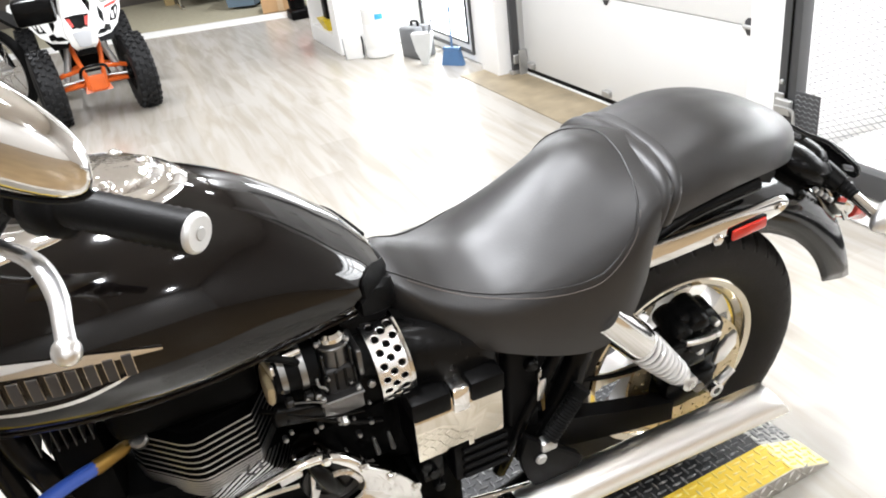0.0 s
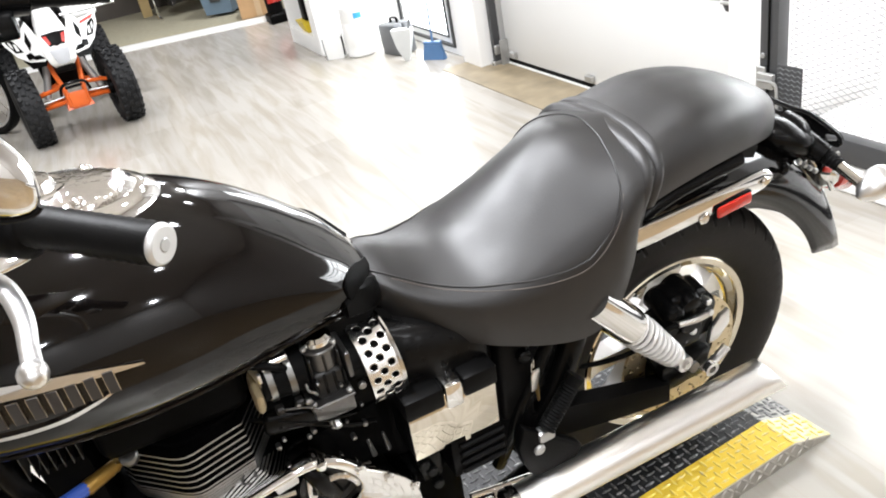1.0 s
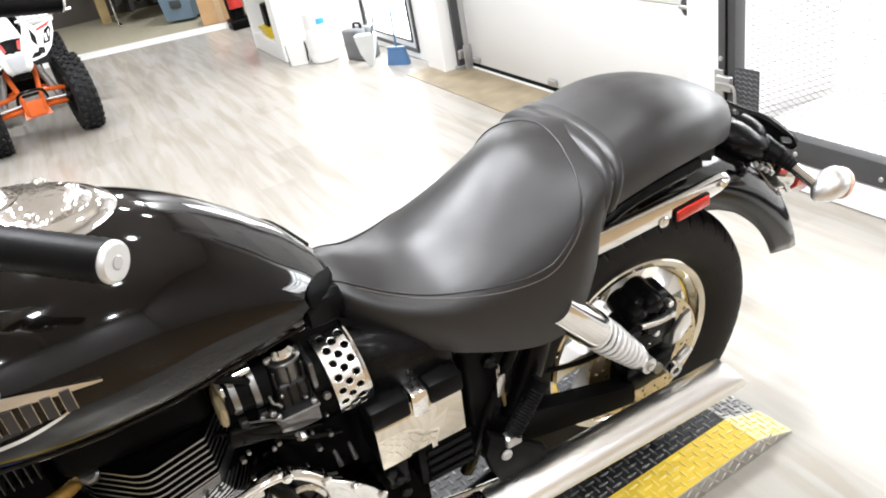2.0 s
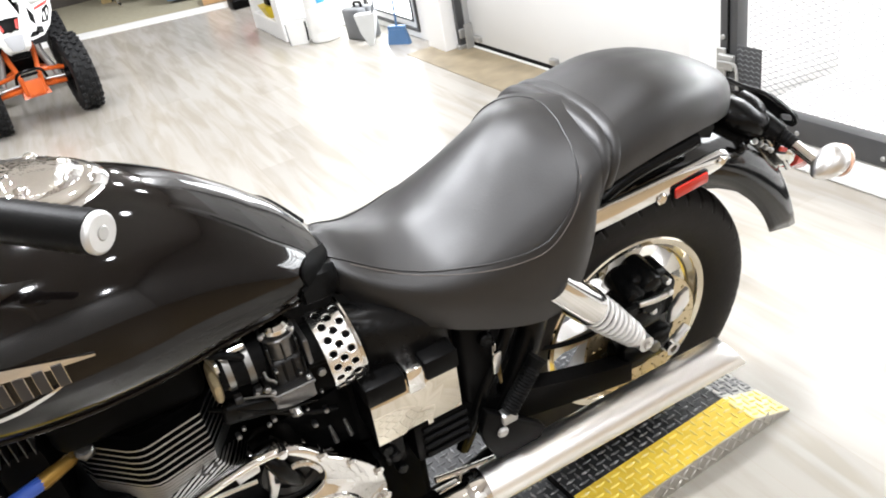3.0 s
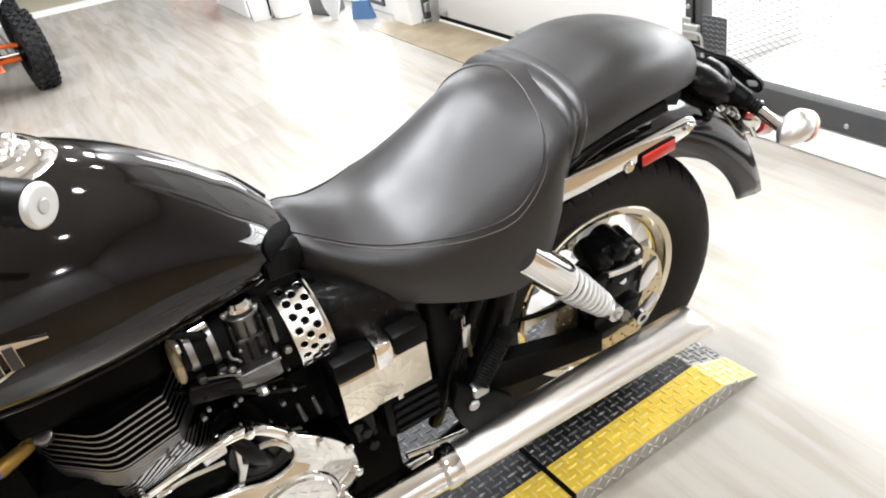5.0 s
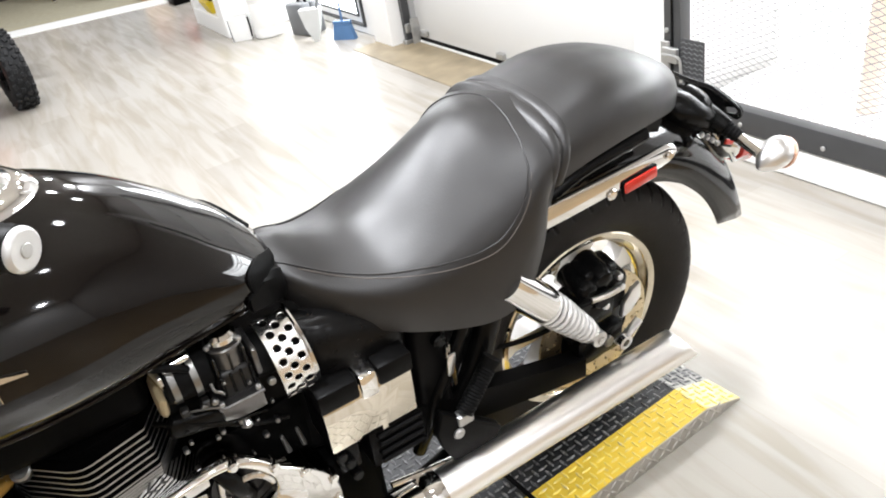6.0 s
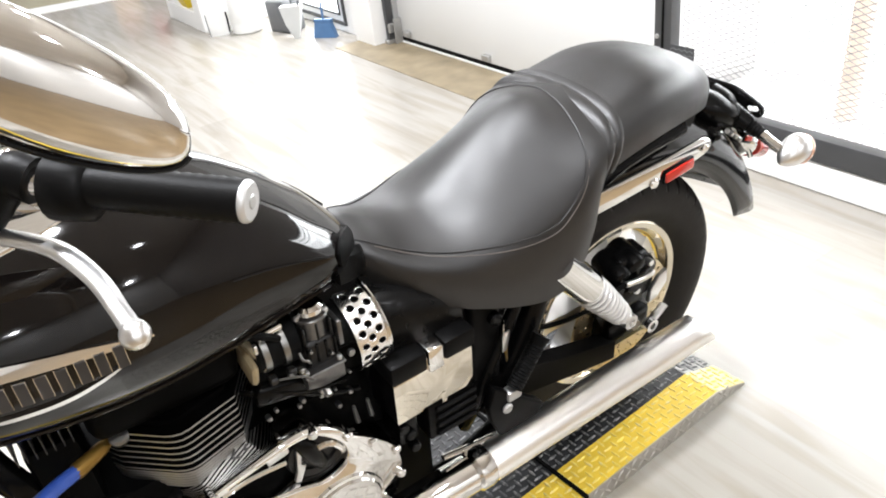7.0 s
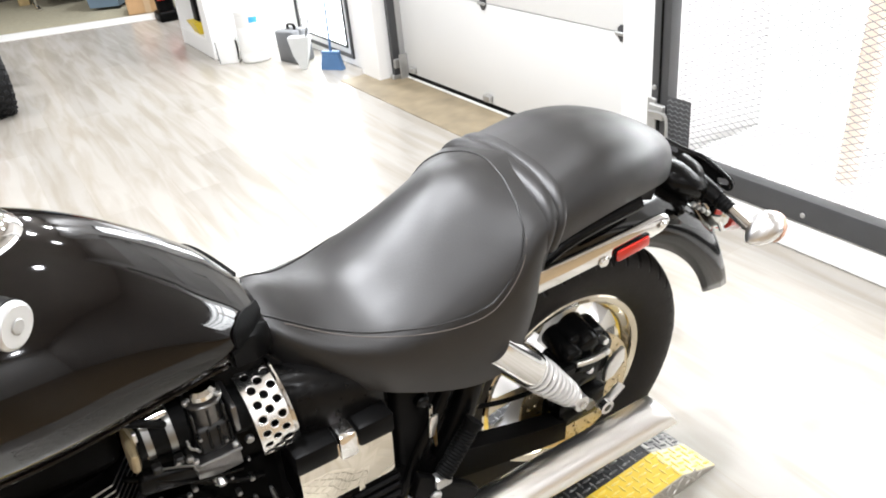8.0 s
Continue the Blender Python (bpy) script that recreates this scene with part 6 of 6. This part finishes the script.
for s in (-0.05, 0.05):
    part("bar_riser", tube([(-1.30, s, 0.99), (-1.22, s * 1.2, 1.03), (-1.14, s * 1.2, 1.07)], 0.014, 12, 3), CHROME, bike)


# ---- things along the wall ----
def broom(x, y):
    b = thing("broom", "blue angled broom leaning on the wall", "broom", pose(x, y, 0, 0, 0, -55))
    part("bristles", loft([[(-0.085, -0.02, 0.0), (0.085, -0.02, 0.0), (0.085, 0.02, 0.0), (-0.085, 0.02, 0.0)], [(-0.062, -0.016, 0.10), (0.062, -0.016, 0.10), (0.062, 0.016, 0.10), (-0.062, 0.016, 0.10)]]), BLUE_PLASTIC, b)
    part("head", box(-0.066, -0.018, 0.10, 0.066, 0.018, 0.125, 0.006, 2), BLUE_PLASTIC, b)
    part("handle", tube([(0, 0, 0.12), (0.0, 0.06, 1.2)], 0.008, 10, 2), BLUE_PLASTIC, b, "blue handle")
    return b


broom(1.235, 3.765)


def dustpan(x, y):
    d = thing("dustpan", "white upright dustpan leaning on its edge", "dustpan", pose(x, y, 0, 0, 0, -40))
    part("pan", loft([[(-0.01, -0.005, 0.0), (0.02, -0.005, 0.0), (0.02, 0.02, 0.0), (-0.01, 0.02, 0.0)], [(-0.05, -0.02, 0.10), (0.05, -0.02, 0.10), (0.05, 0.04, 0.10), (-0.05, 0.04, 0.10)], [(-0.075, -0.02, 0.22), (0.075, -0.02, 0.22), (0.075, 0.05, 0.22), (-0.075, 0.05, 0.22)]]), material("pale_grey_plastic", (0.55, 0.56, 0.55), 0.45), d)
    part("handle", tube([(0.05, 0.0, 0.21), (0.09, 0.0, 0.34)], 0.008, 8, 2), GREY_PLASTIC, d)


dustpan(1.09, 3.93)


def hard_case(x, y):
    c = thing("tool_case", "dark grey hard tool case standing on its edge", "tool case", pose(x, y, 0, 0, 4, 100) @ Matrix.Diagonal((0.85, 1.45, 0.92, 1)))
    part("shell", box(-0.13, -0.055, 0.0, 0.13, -0.002, 0.24, 0.015, 3), GREY_PLASTIC, c)
    part("shell", box(-0.13, 0.002, 0.0, 0.13, 0.055, 0.24, 0.015, 3), GREY_PLASTIC, c)
    part("handle", tube([(-0.05, 0, 0.235), (-0.045, 0, 0.27), (0.045, 0, 0.27), (0.05, 0, 0.235)], 0.008, 8, 4), BLACK_PLASTIC, c)
    for s in (-0.08, 0.08):
        part("latch", box(s - 0.015, -0.06, 0.20, s + 0.015, -0.054, 0.235, 0.002, 1), BLACK_PLASTIC, c)


hard_case(1.16, 4.20)


def drum(x, y):
    d = thing("white_drum", "white plastic drum with a blue label on the floor", "drum", pose(x, y, 0))
    part("body", moved(lathe([(0.0, 0.0), (0.095, 0.0), (0.105, 0.01), (0.108, 0.06), (0.105, 0.07), (0.108, 0.08), (0.108, 0.24), (0.104, 0.25), (0.108, 0.26), (0.106, 0.34), (0.112, 0.345), (0.112, 0.365), (0.0, 0.365)], 32), pose(0, 0, 0, 90, 0, 0)), WHITE_PLASTIC, d)
    bm = bmesh.new()
    arc = [radians(248 + 4 * k) for k in range(9)]
    cols = [[bm.verts.new((0.1095 * math.cos(a), 0.1095 * math.sin(a), z)) for z in (0.285, 0.325)] for a in arc]
    for p, q in zip(cols, cols[1:]):
        bm.faces.new((p[0], q[0], q[1], p[1]))
    part("label", bm, BLUE_LABEL, d, "blue label")


drum(0.955, 4.47)


def crate(x, y):
    c = thing("white_pail", "open white square pail with a dark edge", "pail", pose(x, y, 0, 0, 0, -30))
    for a in ((-0.07, -0.07, 0.07, -0.064), (-0.07, 0.064, 0.07, 0.07), (-0.07, -0.064, -0.064, 0.064), (0.064, -0.064, 0.07, 0.064)):
        part("side", box(a[0], a[1], 0.004, a[2], a[3], 0.17, 0.002, 1), WHITE_PLASTIC, c)
    part("base", box(-0.07, -0.07, 0.0, 0.07, 0.07, 0.006, 0.001, 1), WHITE_PLASTIC, c)
    part("bail", tube([(0.072, -0.06, 0.02), (0.078, -0.06, 0.10), (0.075, -0.06, 0.16)], 0.006, 8, 3), BLACK_PLASTIC, c)
    part("bail", tube([(-0.072, -0.07, 0.16), (-0.066, -0.074, 0.05), (-0.06, -0.074, 0.004)], 0.003, 8, 3), DARK_GREY, c)


crate(0.80, 4.60)

# counter with an open bay
counter = thing("counter", "white counter with an open bay near the floor", "counter")
part("end_panel", box(0.72, 4.72, 0.0, 1.60, 4.87, 0.88, 0.006, 1), WHITE_WALL, counter)
part("end_panel", box(0.72, 5.50, 0.0, 1.60, 5.54, 0.88, 0.004, 1), WHITE_WALL, counter)
part("base", box(0.722, 4.872, 0.0, 1.60, 5.498, 0.135, 0.004, 1), WHITE_WALL, counter)
part("shelf_board", box(0.74, 4.872, 0.52, 1.58, 5.498, 0.545, 0.003, 1), WHITE_WALL, counter)
part("back_panel", box(1.56, 4.872, 0.136, 1.60, 5.498, 0.88, 0.003, 1), WHITE_WALL, counter)
part("top", box(0.69, 4.70, 0.88, 1.61, 5.56, 0.92, 0.006, 2), WHITE_PLASTIC, counter)


def mop_bucket(x, y):
    b = thing("yellow_bucket", "yellow mop bucket with a black wringer in the counter bay", "bucket", pose(x, y, 0.136))
    part("tub", loft([[(-0.10, -0.07, 0.0), (0.10, -0.07, 0.0), (0.10, 0.07, 0.0), (-0.10, 0.07, 0.0)], [(-0.14, -0.10, 0.095), (0.14, -0.10, 0.095), (0.14, 0.10, 0.095), (-0.14, 0.10, 0.095)]]), YELLOW_PLASTIC, b)
    part("wringer", box(-0.10, -0.09, 0.095, 0.12, 0.03, 0.27, 0.014, 2), BLACK_PLASTIC, b)


mop_bucket(0.84, 5.12)

vac = thing("upright_vacuum", "black and red upright vacuum cleaner by the counter", "vacuum cleaner", pose(0.90, 6.66, 0))
part("base", box(-0.11, -0.13, 0.0, 0.11, 0.10, 0.09, 0.02, 3), BLACK_PLASTIC, vac)
part("body", tube([(0, 0.05, 0.08), (0, 0.10, 0.35), (0, 0.14, 0.62)], [0.08, 0.085, 0.05], 16, 4), BLACK_PLASTIC, vac)
part("dust_cup", tube([(0, 0.0, 0.18), (0, 0.04, 0.42)], 0.07, 16, 2), RED_PAINT, vac, "red dust cup")
part("handle", tube([(0, 0.14, 0.6), (0, 0.2, 1.05)], 0.014, 10, 2), GREY_PLASTIC, vac)

carton = thing("cardboard_box", "brown cardboard box with red things on top", "cardboard box", pose(0.86, 7.30, 0.008, 0, 0, -12))
part("carton", box(-0.19, -0.15, 0.0, 0.19, 0.15, 0.26, 0.004, 1), CARDBOARD, carton)
part("tape", box(-0.03, -0.1515, 0.0, 0.03, 0.1515, 0.2615, 0.001, 1), material("packing_tape", (0.52, 0.37, 0.22), 0.3), carton)
red = thing("red_box", "small red box on the cardboard box", "box", pose(0.78, 7.30, 0.27, 0, 0, 20))
part("carton", box(-0.08, -0.06, 0.0, 0.08, 0.06, 0.12, 0.004, 1), RED_PAINT, red)
white = thing("white_box", "small white box on the cardboard box", "box", pose(0.96, 7.30, 0.27, 0, 0, -10))
part("carton", box(-0.06, -0.06, 0.0, 0.06, 0.06, 0.08, 0.004, 1), WHITE_PLASTIC, white)


def bin_(x, y, turn):
    b = thing("storage_bin", "blue-grey plastic wheeled bin on the carpet", "bin", pose(x, y, 0.005, 0, 0, turn))
    part("tub", loft([[(-0.15, -0.13, 0.03), (0.15, -0.13, 0.03), (0.15, 0.13, 0.03), (-0.15, 0.13, 0.03)], [(-0.17, -0.16, 0.30), (0.17, -0.16, 0.30), (0.17, 0.16, 0.30), (-0.17, 0.16, 0.30)], [(-0.19, -0.18, 0.55), (0.19, -0.18, 0.55), (0.19, 0.18, 0.55), (-0.19, 0.18, 0.55)]]), BIN_BLUE, b)
    part("rim", box(-0.20, -0.19, 0.55, 0.20, 0.19, 0.58, 0.008, 2), BIN_BLUE, b)
    part("recess", box(-0.06, -0.168, 0.16, 0.06, -0.15, 0.24, 0.01, 2), DARK_GREY, b)
    for s in (-0.12, 0.12):
        part("wheel", cyl((s - 0.02, 0.10, 0.04), (s + 0.02, 0.10, 0.04), 0.04, 16, 0.005), RUBBER, b)


bin_(0.60, 7.90, -30)

rack = thing("clothes_rack", "long rack of dark riding clothes on hangers", "clothes rack")
part("rail", tube([(-0.05, 8.75, 1.35), (1.45, 8.75, 1.35)], 0.015, 10, 1), CHROME, rack)
for x in (0.0, 1.4):
    part("leg", tube([(x, 8.75, 1.35), (x, 8.75, 0.03)], 0.015, 10, 1), CHROME, rack)
    part("foot", box(x - 0.02, 8.5, 0.002, x + 0.02, 9.0, 0.032, 0.005, 1), CHROME, rack)
rng = random.Random(5)
for k in range(20):
    x = 0.05 + 0.066 * k
    d = rng.uniform(0.12, 0.30)
    w = rng.uniform(0.20, 0.27)
    g = loft([[(x - 0.02, 8.75 - w * 0.5, 1.30), (x + 0.02, 8.75 - w * 0.5, 1.30), (x + 0.02, 8.75 + w * 0.5, 1.30), (x - 0.02, 8.75 + w * 0.5, 1.30)], [(x - 0.03, 8.75 - w, 1.05), (x + 0.03, 8.75 - w, 1.05), (x + 0.03, 8.75 + w, 1.05), (x - 0.03, 8.75 + w, 1.05)], [(x - 0.028 + rng.uniform(-0.01, 0.01), 8.75 - w * 0.9, d), (x + 0.03, 8.75 - w * 0.95, d + 0.03), (x + 0.03, 8.75 + w, d), (x - 0.03, 8.75 + w, d)]])
    tagged(part("garment", g, DARK_CLOTH), "dark hanging riding garment", "garment", "garments on the rack")
back = slab("wall_dark_display", -4.5, 9.7, 0, 1.6, 9.8, 2.4, material("dark_display_wall", (0.07, 0.06, 0.05), 0.8, 0, 0.3, 3), "dark display wall behind the clothes rack", "wall")
slab("wall_post", -0.14, 9.1, 0, -0.03, 9.2, 2.4, material("pine_post", (0.45, 0.33, 0.15), 0.6, 0, 0.2, 8), "pale wooden post by the clothes", "post")

# ---- quad bike ----
QUAD_RUBBER = material("new_knobbly_rubber", (0.007, 0.0073, 0.008), 0.6, 0, 0.3, 14, 0.2, 120, spec=0.3)
quad = thing("quad_bike", "white, red and black sport quad bike with orange suspension arms", "quad bike", pose(-1.03, 4.55, 0, 0, 0, 4))


def quad_tyre(x, y, steer):
    prof = [(0.115, -0.050), (0.14, -0.066), (0.19, -0.072), (0.225, -0.068), (0.243, -0.048), (0.247, 0.0), (0.243, 0.048), (0.225, 0.068), (0.19, 0.072), (0.14, 0.066), (0.115, 0.050)]
    m = pose(x, y, 0.245, 0, 0, 90 + steer)
    w = part("wheel", moved(lathe([(0.03, -0.04), (0.08, -0.03), (0.105, -0.05), (0.12, -0.06), (0.12, 0.06), (0.105, 0.05), (0.05, 0.03)], 28), m), BLACK_SATIN, quad)
    part("tyre", moved(lathe(prof, 40), m), QUAD_RUBBER, w, "black knobbly tyre")
    kn = bmesh.new()
    for k in range(26):
        for j, yy in enumerate((-0.051, -0.018, 0.018, 0.051)):
            a = 2 * math.pi * (k + 0.5 * (j % 2)) / 26
            r = 0.244 if abs(yy) > 0.04 else 0.250
            piece = box(-0.016, -0.013, -0.006, 0.016, 0.013, 0.008, 0.003, 1)
            merge(kn, piece, Matrix.Rotation(-a, 4, "Y") @ pose(0, yy, r, 0, 0, 18 if j % 2 else -18) @ Matrix())
    ob = part("tread_rubber", moved(kn, m), QUAD_RUBBER, w)
    tagged(ob, kind="stuff")


quad_tyre(0.290, 0.0, 4)
quad_tyre(-0.290, 0.0, 4)
quad_tyre(0.34, 1.15, 0)
quad_tyre(-0.34, 1.15, 0)
for s in (-1, 1):
    for y, z0, z1 in ((-0.06, 0.215, 0.235), (0.10, 0.215, 0.235), (-0.05, 0.30, 0.335), (0.09, 0.30, 0.335)):
        part("suspension_arm", tube([(s * 0.07, y, z1), (s * 0.215, 0.01, z0)], 0.014, 10, 2), ORANGE, quad, "orange suspension arm")
    part("coil_shock", tube([(s * 0.09, 0.02, 0.52), (s * 0.17, 0.0, 0.27)], [0.024, 0.022], 14, 2), material("grey_shock", (0.42, 0.41, 0.40), 0.35, 0.6), quad)
    part("tie_rod", tube([(s * 0.04, -0.02, 0.265), (s * 0.215, -0.03, 0.255)], 0.007, 8, 1), GALVANISED, quad)
    part("hub", cyl((s * 0.205, 0, 0.245), (s * 0.25, 0, 0.245), 0.045, 14, 0.006), BLACK_SATIN, quad)
    def wing(outline, lift, th, s=s):
        """A swept panel: x, z outline; it falls back as it runs outward."""
        fm = bmesh.new()
        fr = [fm.verts.new((s * x * 0.9, -0.20 + 0.75 * (x - 0.07) + 0.35 * (z - 0.5) - lift, z)) for x, z in outline]
        bk = [fm.verts.new((s * x * 0.9, -0.20 + 0.75 * (x - 0.07) + 0.35 * (z - 0.5) - lift + th, z + th * 0.4)) for x, z in outline]
        fm.faces.new(fr)
        fm.faces.new(bk[::-1])
        for i in range(len(fr)):
            k = (i + 1) % len(fr)
            fm.faces.new((fr[i], fr[k], bk[k], bk[i]))
        return fm

    fend = part("front_fender", wing([(0.066, 0.560), (0.11, 0.530), (0.20, 0.535), (0.265, 0.575), (0.318, 0.650), (0.335, 0.715), (0.27, 0.700), (0.20, 0.700), (0.138, 0.760), (0.095, 0.660)], 0.0, 0.03), WHITE_PLASTIC, quad, "white front fender")
    part("fender_graphic", wing([(0.215, 0.600), (0.265, 0.600), (0.305, 0.665), (0.30, 0.690), (0.255, 0.672)], 0.003, 0.006), BLACK_PLASTIC, fend, "black fender graphic")
    part("fender_graphic", wing([(0.236, 0.612), (0.255, 0.612), (0.262, 0.655), (0.246, 0.650)], 0.005, 0.004), WHITE_PLASTIC, fend)
    part("fender_graphic", wing([(0.268, 0.625), (0.282, 0.640), (0.292, 0.672), (0.276, 0.660)], 0.005, 0.004), WHITE_PLASTIC, fend)
    part("fender_graphic", wing([(0.150, 0.640), (0.175, 0.600), (0.185, 0.660), (0.160, 0.715)], 0.003, 0.006), BLACK_PLASTIC, fend)
    part("fender_graphic", wing([(0.20, 0.680), (0.29, 0.692), (0.325, 0.712), (0.21, 0.695)], 0.003, 0.006), RED_PAINT, fend, "red fender graphic")
    part("fender_graphic", wing([(0.10, 0.548), (0.16, 0.545), (0.195, 0.566), (0.13, 0.572)], 0.003, 0.006), BLACK_PLASTIC, fend)
    part("fender_flap", wing([(0.08, 0.555), (0.11, 0.500), (0.20, 0.490), (0.24, 0.545), (0.20, 0.545), (0.11, 0.540)], -0.02, 0.02), BLACK_PLASTIC, fend, "black inner fender flap")
    part("headlight", moved(plate([(-0.03, -0.012), (0.02, -0.022), (0.035, 0.012), (0.0, 0.022)], 0.012, 0.003), pose(s * 0.165, -0.11, 0.575, -20, 0, s * 36) @ Matrix.Scale(s, 4, (1, 0, 0))), BLACK_SATIN, quad)
part("frame_cradle", loft([[(-0.085, -0.12, 0.19), (0.085, -0.12, 0.19), (0.085, 0.12, 0.19), (-0.085, 0.12, 0.19)], [(-0.075, -0.10, 0.23), (0.075, -0.10, 0.23), (0.075, 0.12, 0.23), (-0.075, 0.12, 0.23)]]), ORANGE, quad, "orange front skid plate")
for s in (-1, 1):
    part("frame_tube", tube([(s * 0.055, -0.11, 0.21), (s * 0.06, -0.10, 0.33), (s * 0.085, -0.02, 0.47), (s * 0.07, 0.1, 0.60)], 0.016, 10, 4), ORANGE, quad)
part("frame_box", box(-0.052, -0.135, 0.20, 0.052, -0.105, 0.30, 0.008, 2), ORANGE, quad, "orange frame box")
part("bumper_loop", tube([(-0.09, -0.15, 0.30), (-0.07, -0.19, 0.36), (0.0, -0.20, 0.375), (0.07, -0.19, 0.36), (0.09, -0.15, 0.30)], 0.010, 10, 4), BLACK_SATIN, quad)
part("cross_tube", tube([(-0.065, -0.105, 0.33), (0.065, -0.105, 0.33)], 0.010, 10, 1), BLACK_SATIN, quad)
nose = loft([[(-w, y, z), (w, y, z), (w * 0.9, 0.16, z + 0.05), (-w * 0.9, 0.16, z + 0.05)] for w, y, z in ((0.055, -0.19, 0.475), (0.080, -0.235, 0.51), (0.098, -0.245, 0.60), (0.085, -0.20, 0.69), (0.06, -0.10, 0.76))])
bmesh.ops.bevel(nose, geom=nose.edges[:], offset=0.012, segments=2, affect="EDGES", profile=0.5)
part("front_cowl", nose, WHITE_PLASTIC, quad, "white front cowl")
part("cowl_graphic", moved(plate([(-0.058, 0.04), (-0.035, -0.045), (0.0, -0.055), (0.035, -0.045), (0.058, 0.04), (0.0, 0.05)], 0.012, 0.003), pose(0, -0.252, 0.555, -7, 0, 0)), material("pale_grey_panel", (0.42, 0.43, 0.45), 0.35), quad)
part("cowl_graphic", moved(plate([(-0.072, 0.045), (-0.045, -0.035), (-0.02, -0.03), (0.0, -0.04), (0.02, -0.03), (0.045, -0.035), (0.072, 0.045), (0.0, 0.05)], 0.008, 0.002), pose(0, -0.231, 0.652, -26, 0, 0)), BLACK_PLASTIC, quad)
for s in (-1, 1):
    part("cowl_graphic", moved(plate([(s * 0.066, 0.035), (s * 0.046, -0.028), (s * 0.032, -0.02), (s * 0.044, 0.03)], 0.006, 0.001), pose(0, -0.234, 0.652, -26, 0, 0)), RED_PAINT, quad, "red cowl graphic")
part("cowl_graphic", moved(plate([(-0.05, -0.01), (0.05, -0.01), (0.0, -0.045)], 0.03, 0.003), pose(0, -0.215, 0.495, 0, 0, 0)), BLACK_PLASTIC, quad)
part("lower_grille", box(-0.06, -0.17, 0.44, 0.06, -0.10, 0.49, 0.01, 2), BLACK_PLASTIC, quad)
part("seat", box(-0.13, 0.35, 0.68, 0.13, 1.2, 0.78, 0.04, 4), BLACK_PLASTIC, quad)
part("body", box(-0.15, 0.1, 0.30, 0.15, 1.1, 0.68, 0.04, 3), BLACK_PLASTIC, quad)
part("handlebar", tube([(-0.27, 0.43, 0.865), (0.05, 0.32, 0.83), (0.37, 0.17, 0.785)], [0.030, 0.036, 0.027], 14, 4), BLACK_PLASTIC, quad, "black padded handlebar")
part("lever", tube([(0.10, 0.20, 0.735), (0.28, 0.17, 0.74), (0.45, 0.15, 0.745)], 0.010, 8, 3), ALLOY, quad, "bright lever")
part("handlebar_pad", box(-0.11, 0.24, 0.86, 0.11, 0.32, 0.94, 0.02, 3), BLACK_PLASTIC, quad)
part("handlebar_pod", box(-0.08, 0.18, 0.76, 0.08, 0.30, 0.87, 0.02, 3), BLACK_PLASTIC, quad)
part("rear_fender", box(-0.40, 0.95, 0.60, 0.40, 1.40, 0.66, 0.025, 3), WHITE_PLASTIC, quad)

# a dirt bike beside it, of which the front wheel shows
dirt = thing("dirt_bike", "dirt bike with a spoked front wheel and black fork", "motorcycle", pose(-1.615, 5.2, 0, 0, 0, 130))
dw = part("front_wheel", moved(lathe([(0.235, -0.018), (0.25, -0.022), (0.255, 0.0), (0.25, 0.022), (0.235, 0.018)], 44), Matrix.Translation((0, 0, 0.30))), ALLOY, dirt)
part("tyre", moved(lathe([(0.25, -0.022), (0.275, -0.036), (0.295, -0.028), (0.30, 0.0), (0.295, 0.028), (0.275, 0.036), (0.25, 0.022)], 44), Matrix.Translation((0, 0, 0.30))), RUBBER, dw)
part("hub", moved(lathe([(0.01, -0.05), (0.035, -0.045), (0.03, 0.0), (0.035, 0.045), (0.01, 0.05)], 24), Matrix.Translation((0, 0, 0.30))), ALLOY, dw)
for k in range(28):
    a = 2 * math.pi * k / 28
    part("spoke", cyl((0.03 * math.cos(a), 0.035 if k % 2 else -0.035, 0.30 + 0.03 * math.sin(a)), (0.237 * math.cos(a + 0.25 * (1 if k % 4 < 2 else -1)), 0, 0.30 + 0.237 * math.sin(a + 0.25 * (1 if k % 4 < 2 else -1))), 0.0018, 6), CHROME, dw)
for s in (-0.075, 0.075):
    part("fork_leg", tube([(0, s, 0.30), (0.16, s, 0.72), (0.26, s, 1.0)], [0.022, 0.026, 0.028], 12, 3), BLACK_SATIN, dirt)
part("mudguard", loft([[(x, -0.06, z), (x, 0.06, z), (x, 0.05, z + 0.02), (x, -0.05, z + 0.02)] for x, z in ((-0.38, 0.60), (-0.2, 0.68), (0.0, 0.72), (0.25, 0.70))]), BLACK_PLASTIC, dirt)
part("bars", tube([(0.26, -0.36, 1.06), (0.26, -0.1, 1.02), (0.26, 0.1, 1.02), (0.26, 0.36, 1.06)], 0.014, 10, 3), BLACK_PLASTIC, dirt)
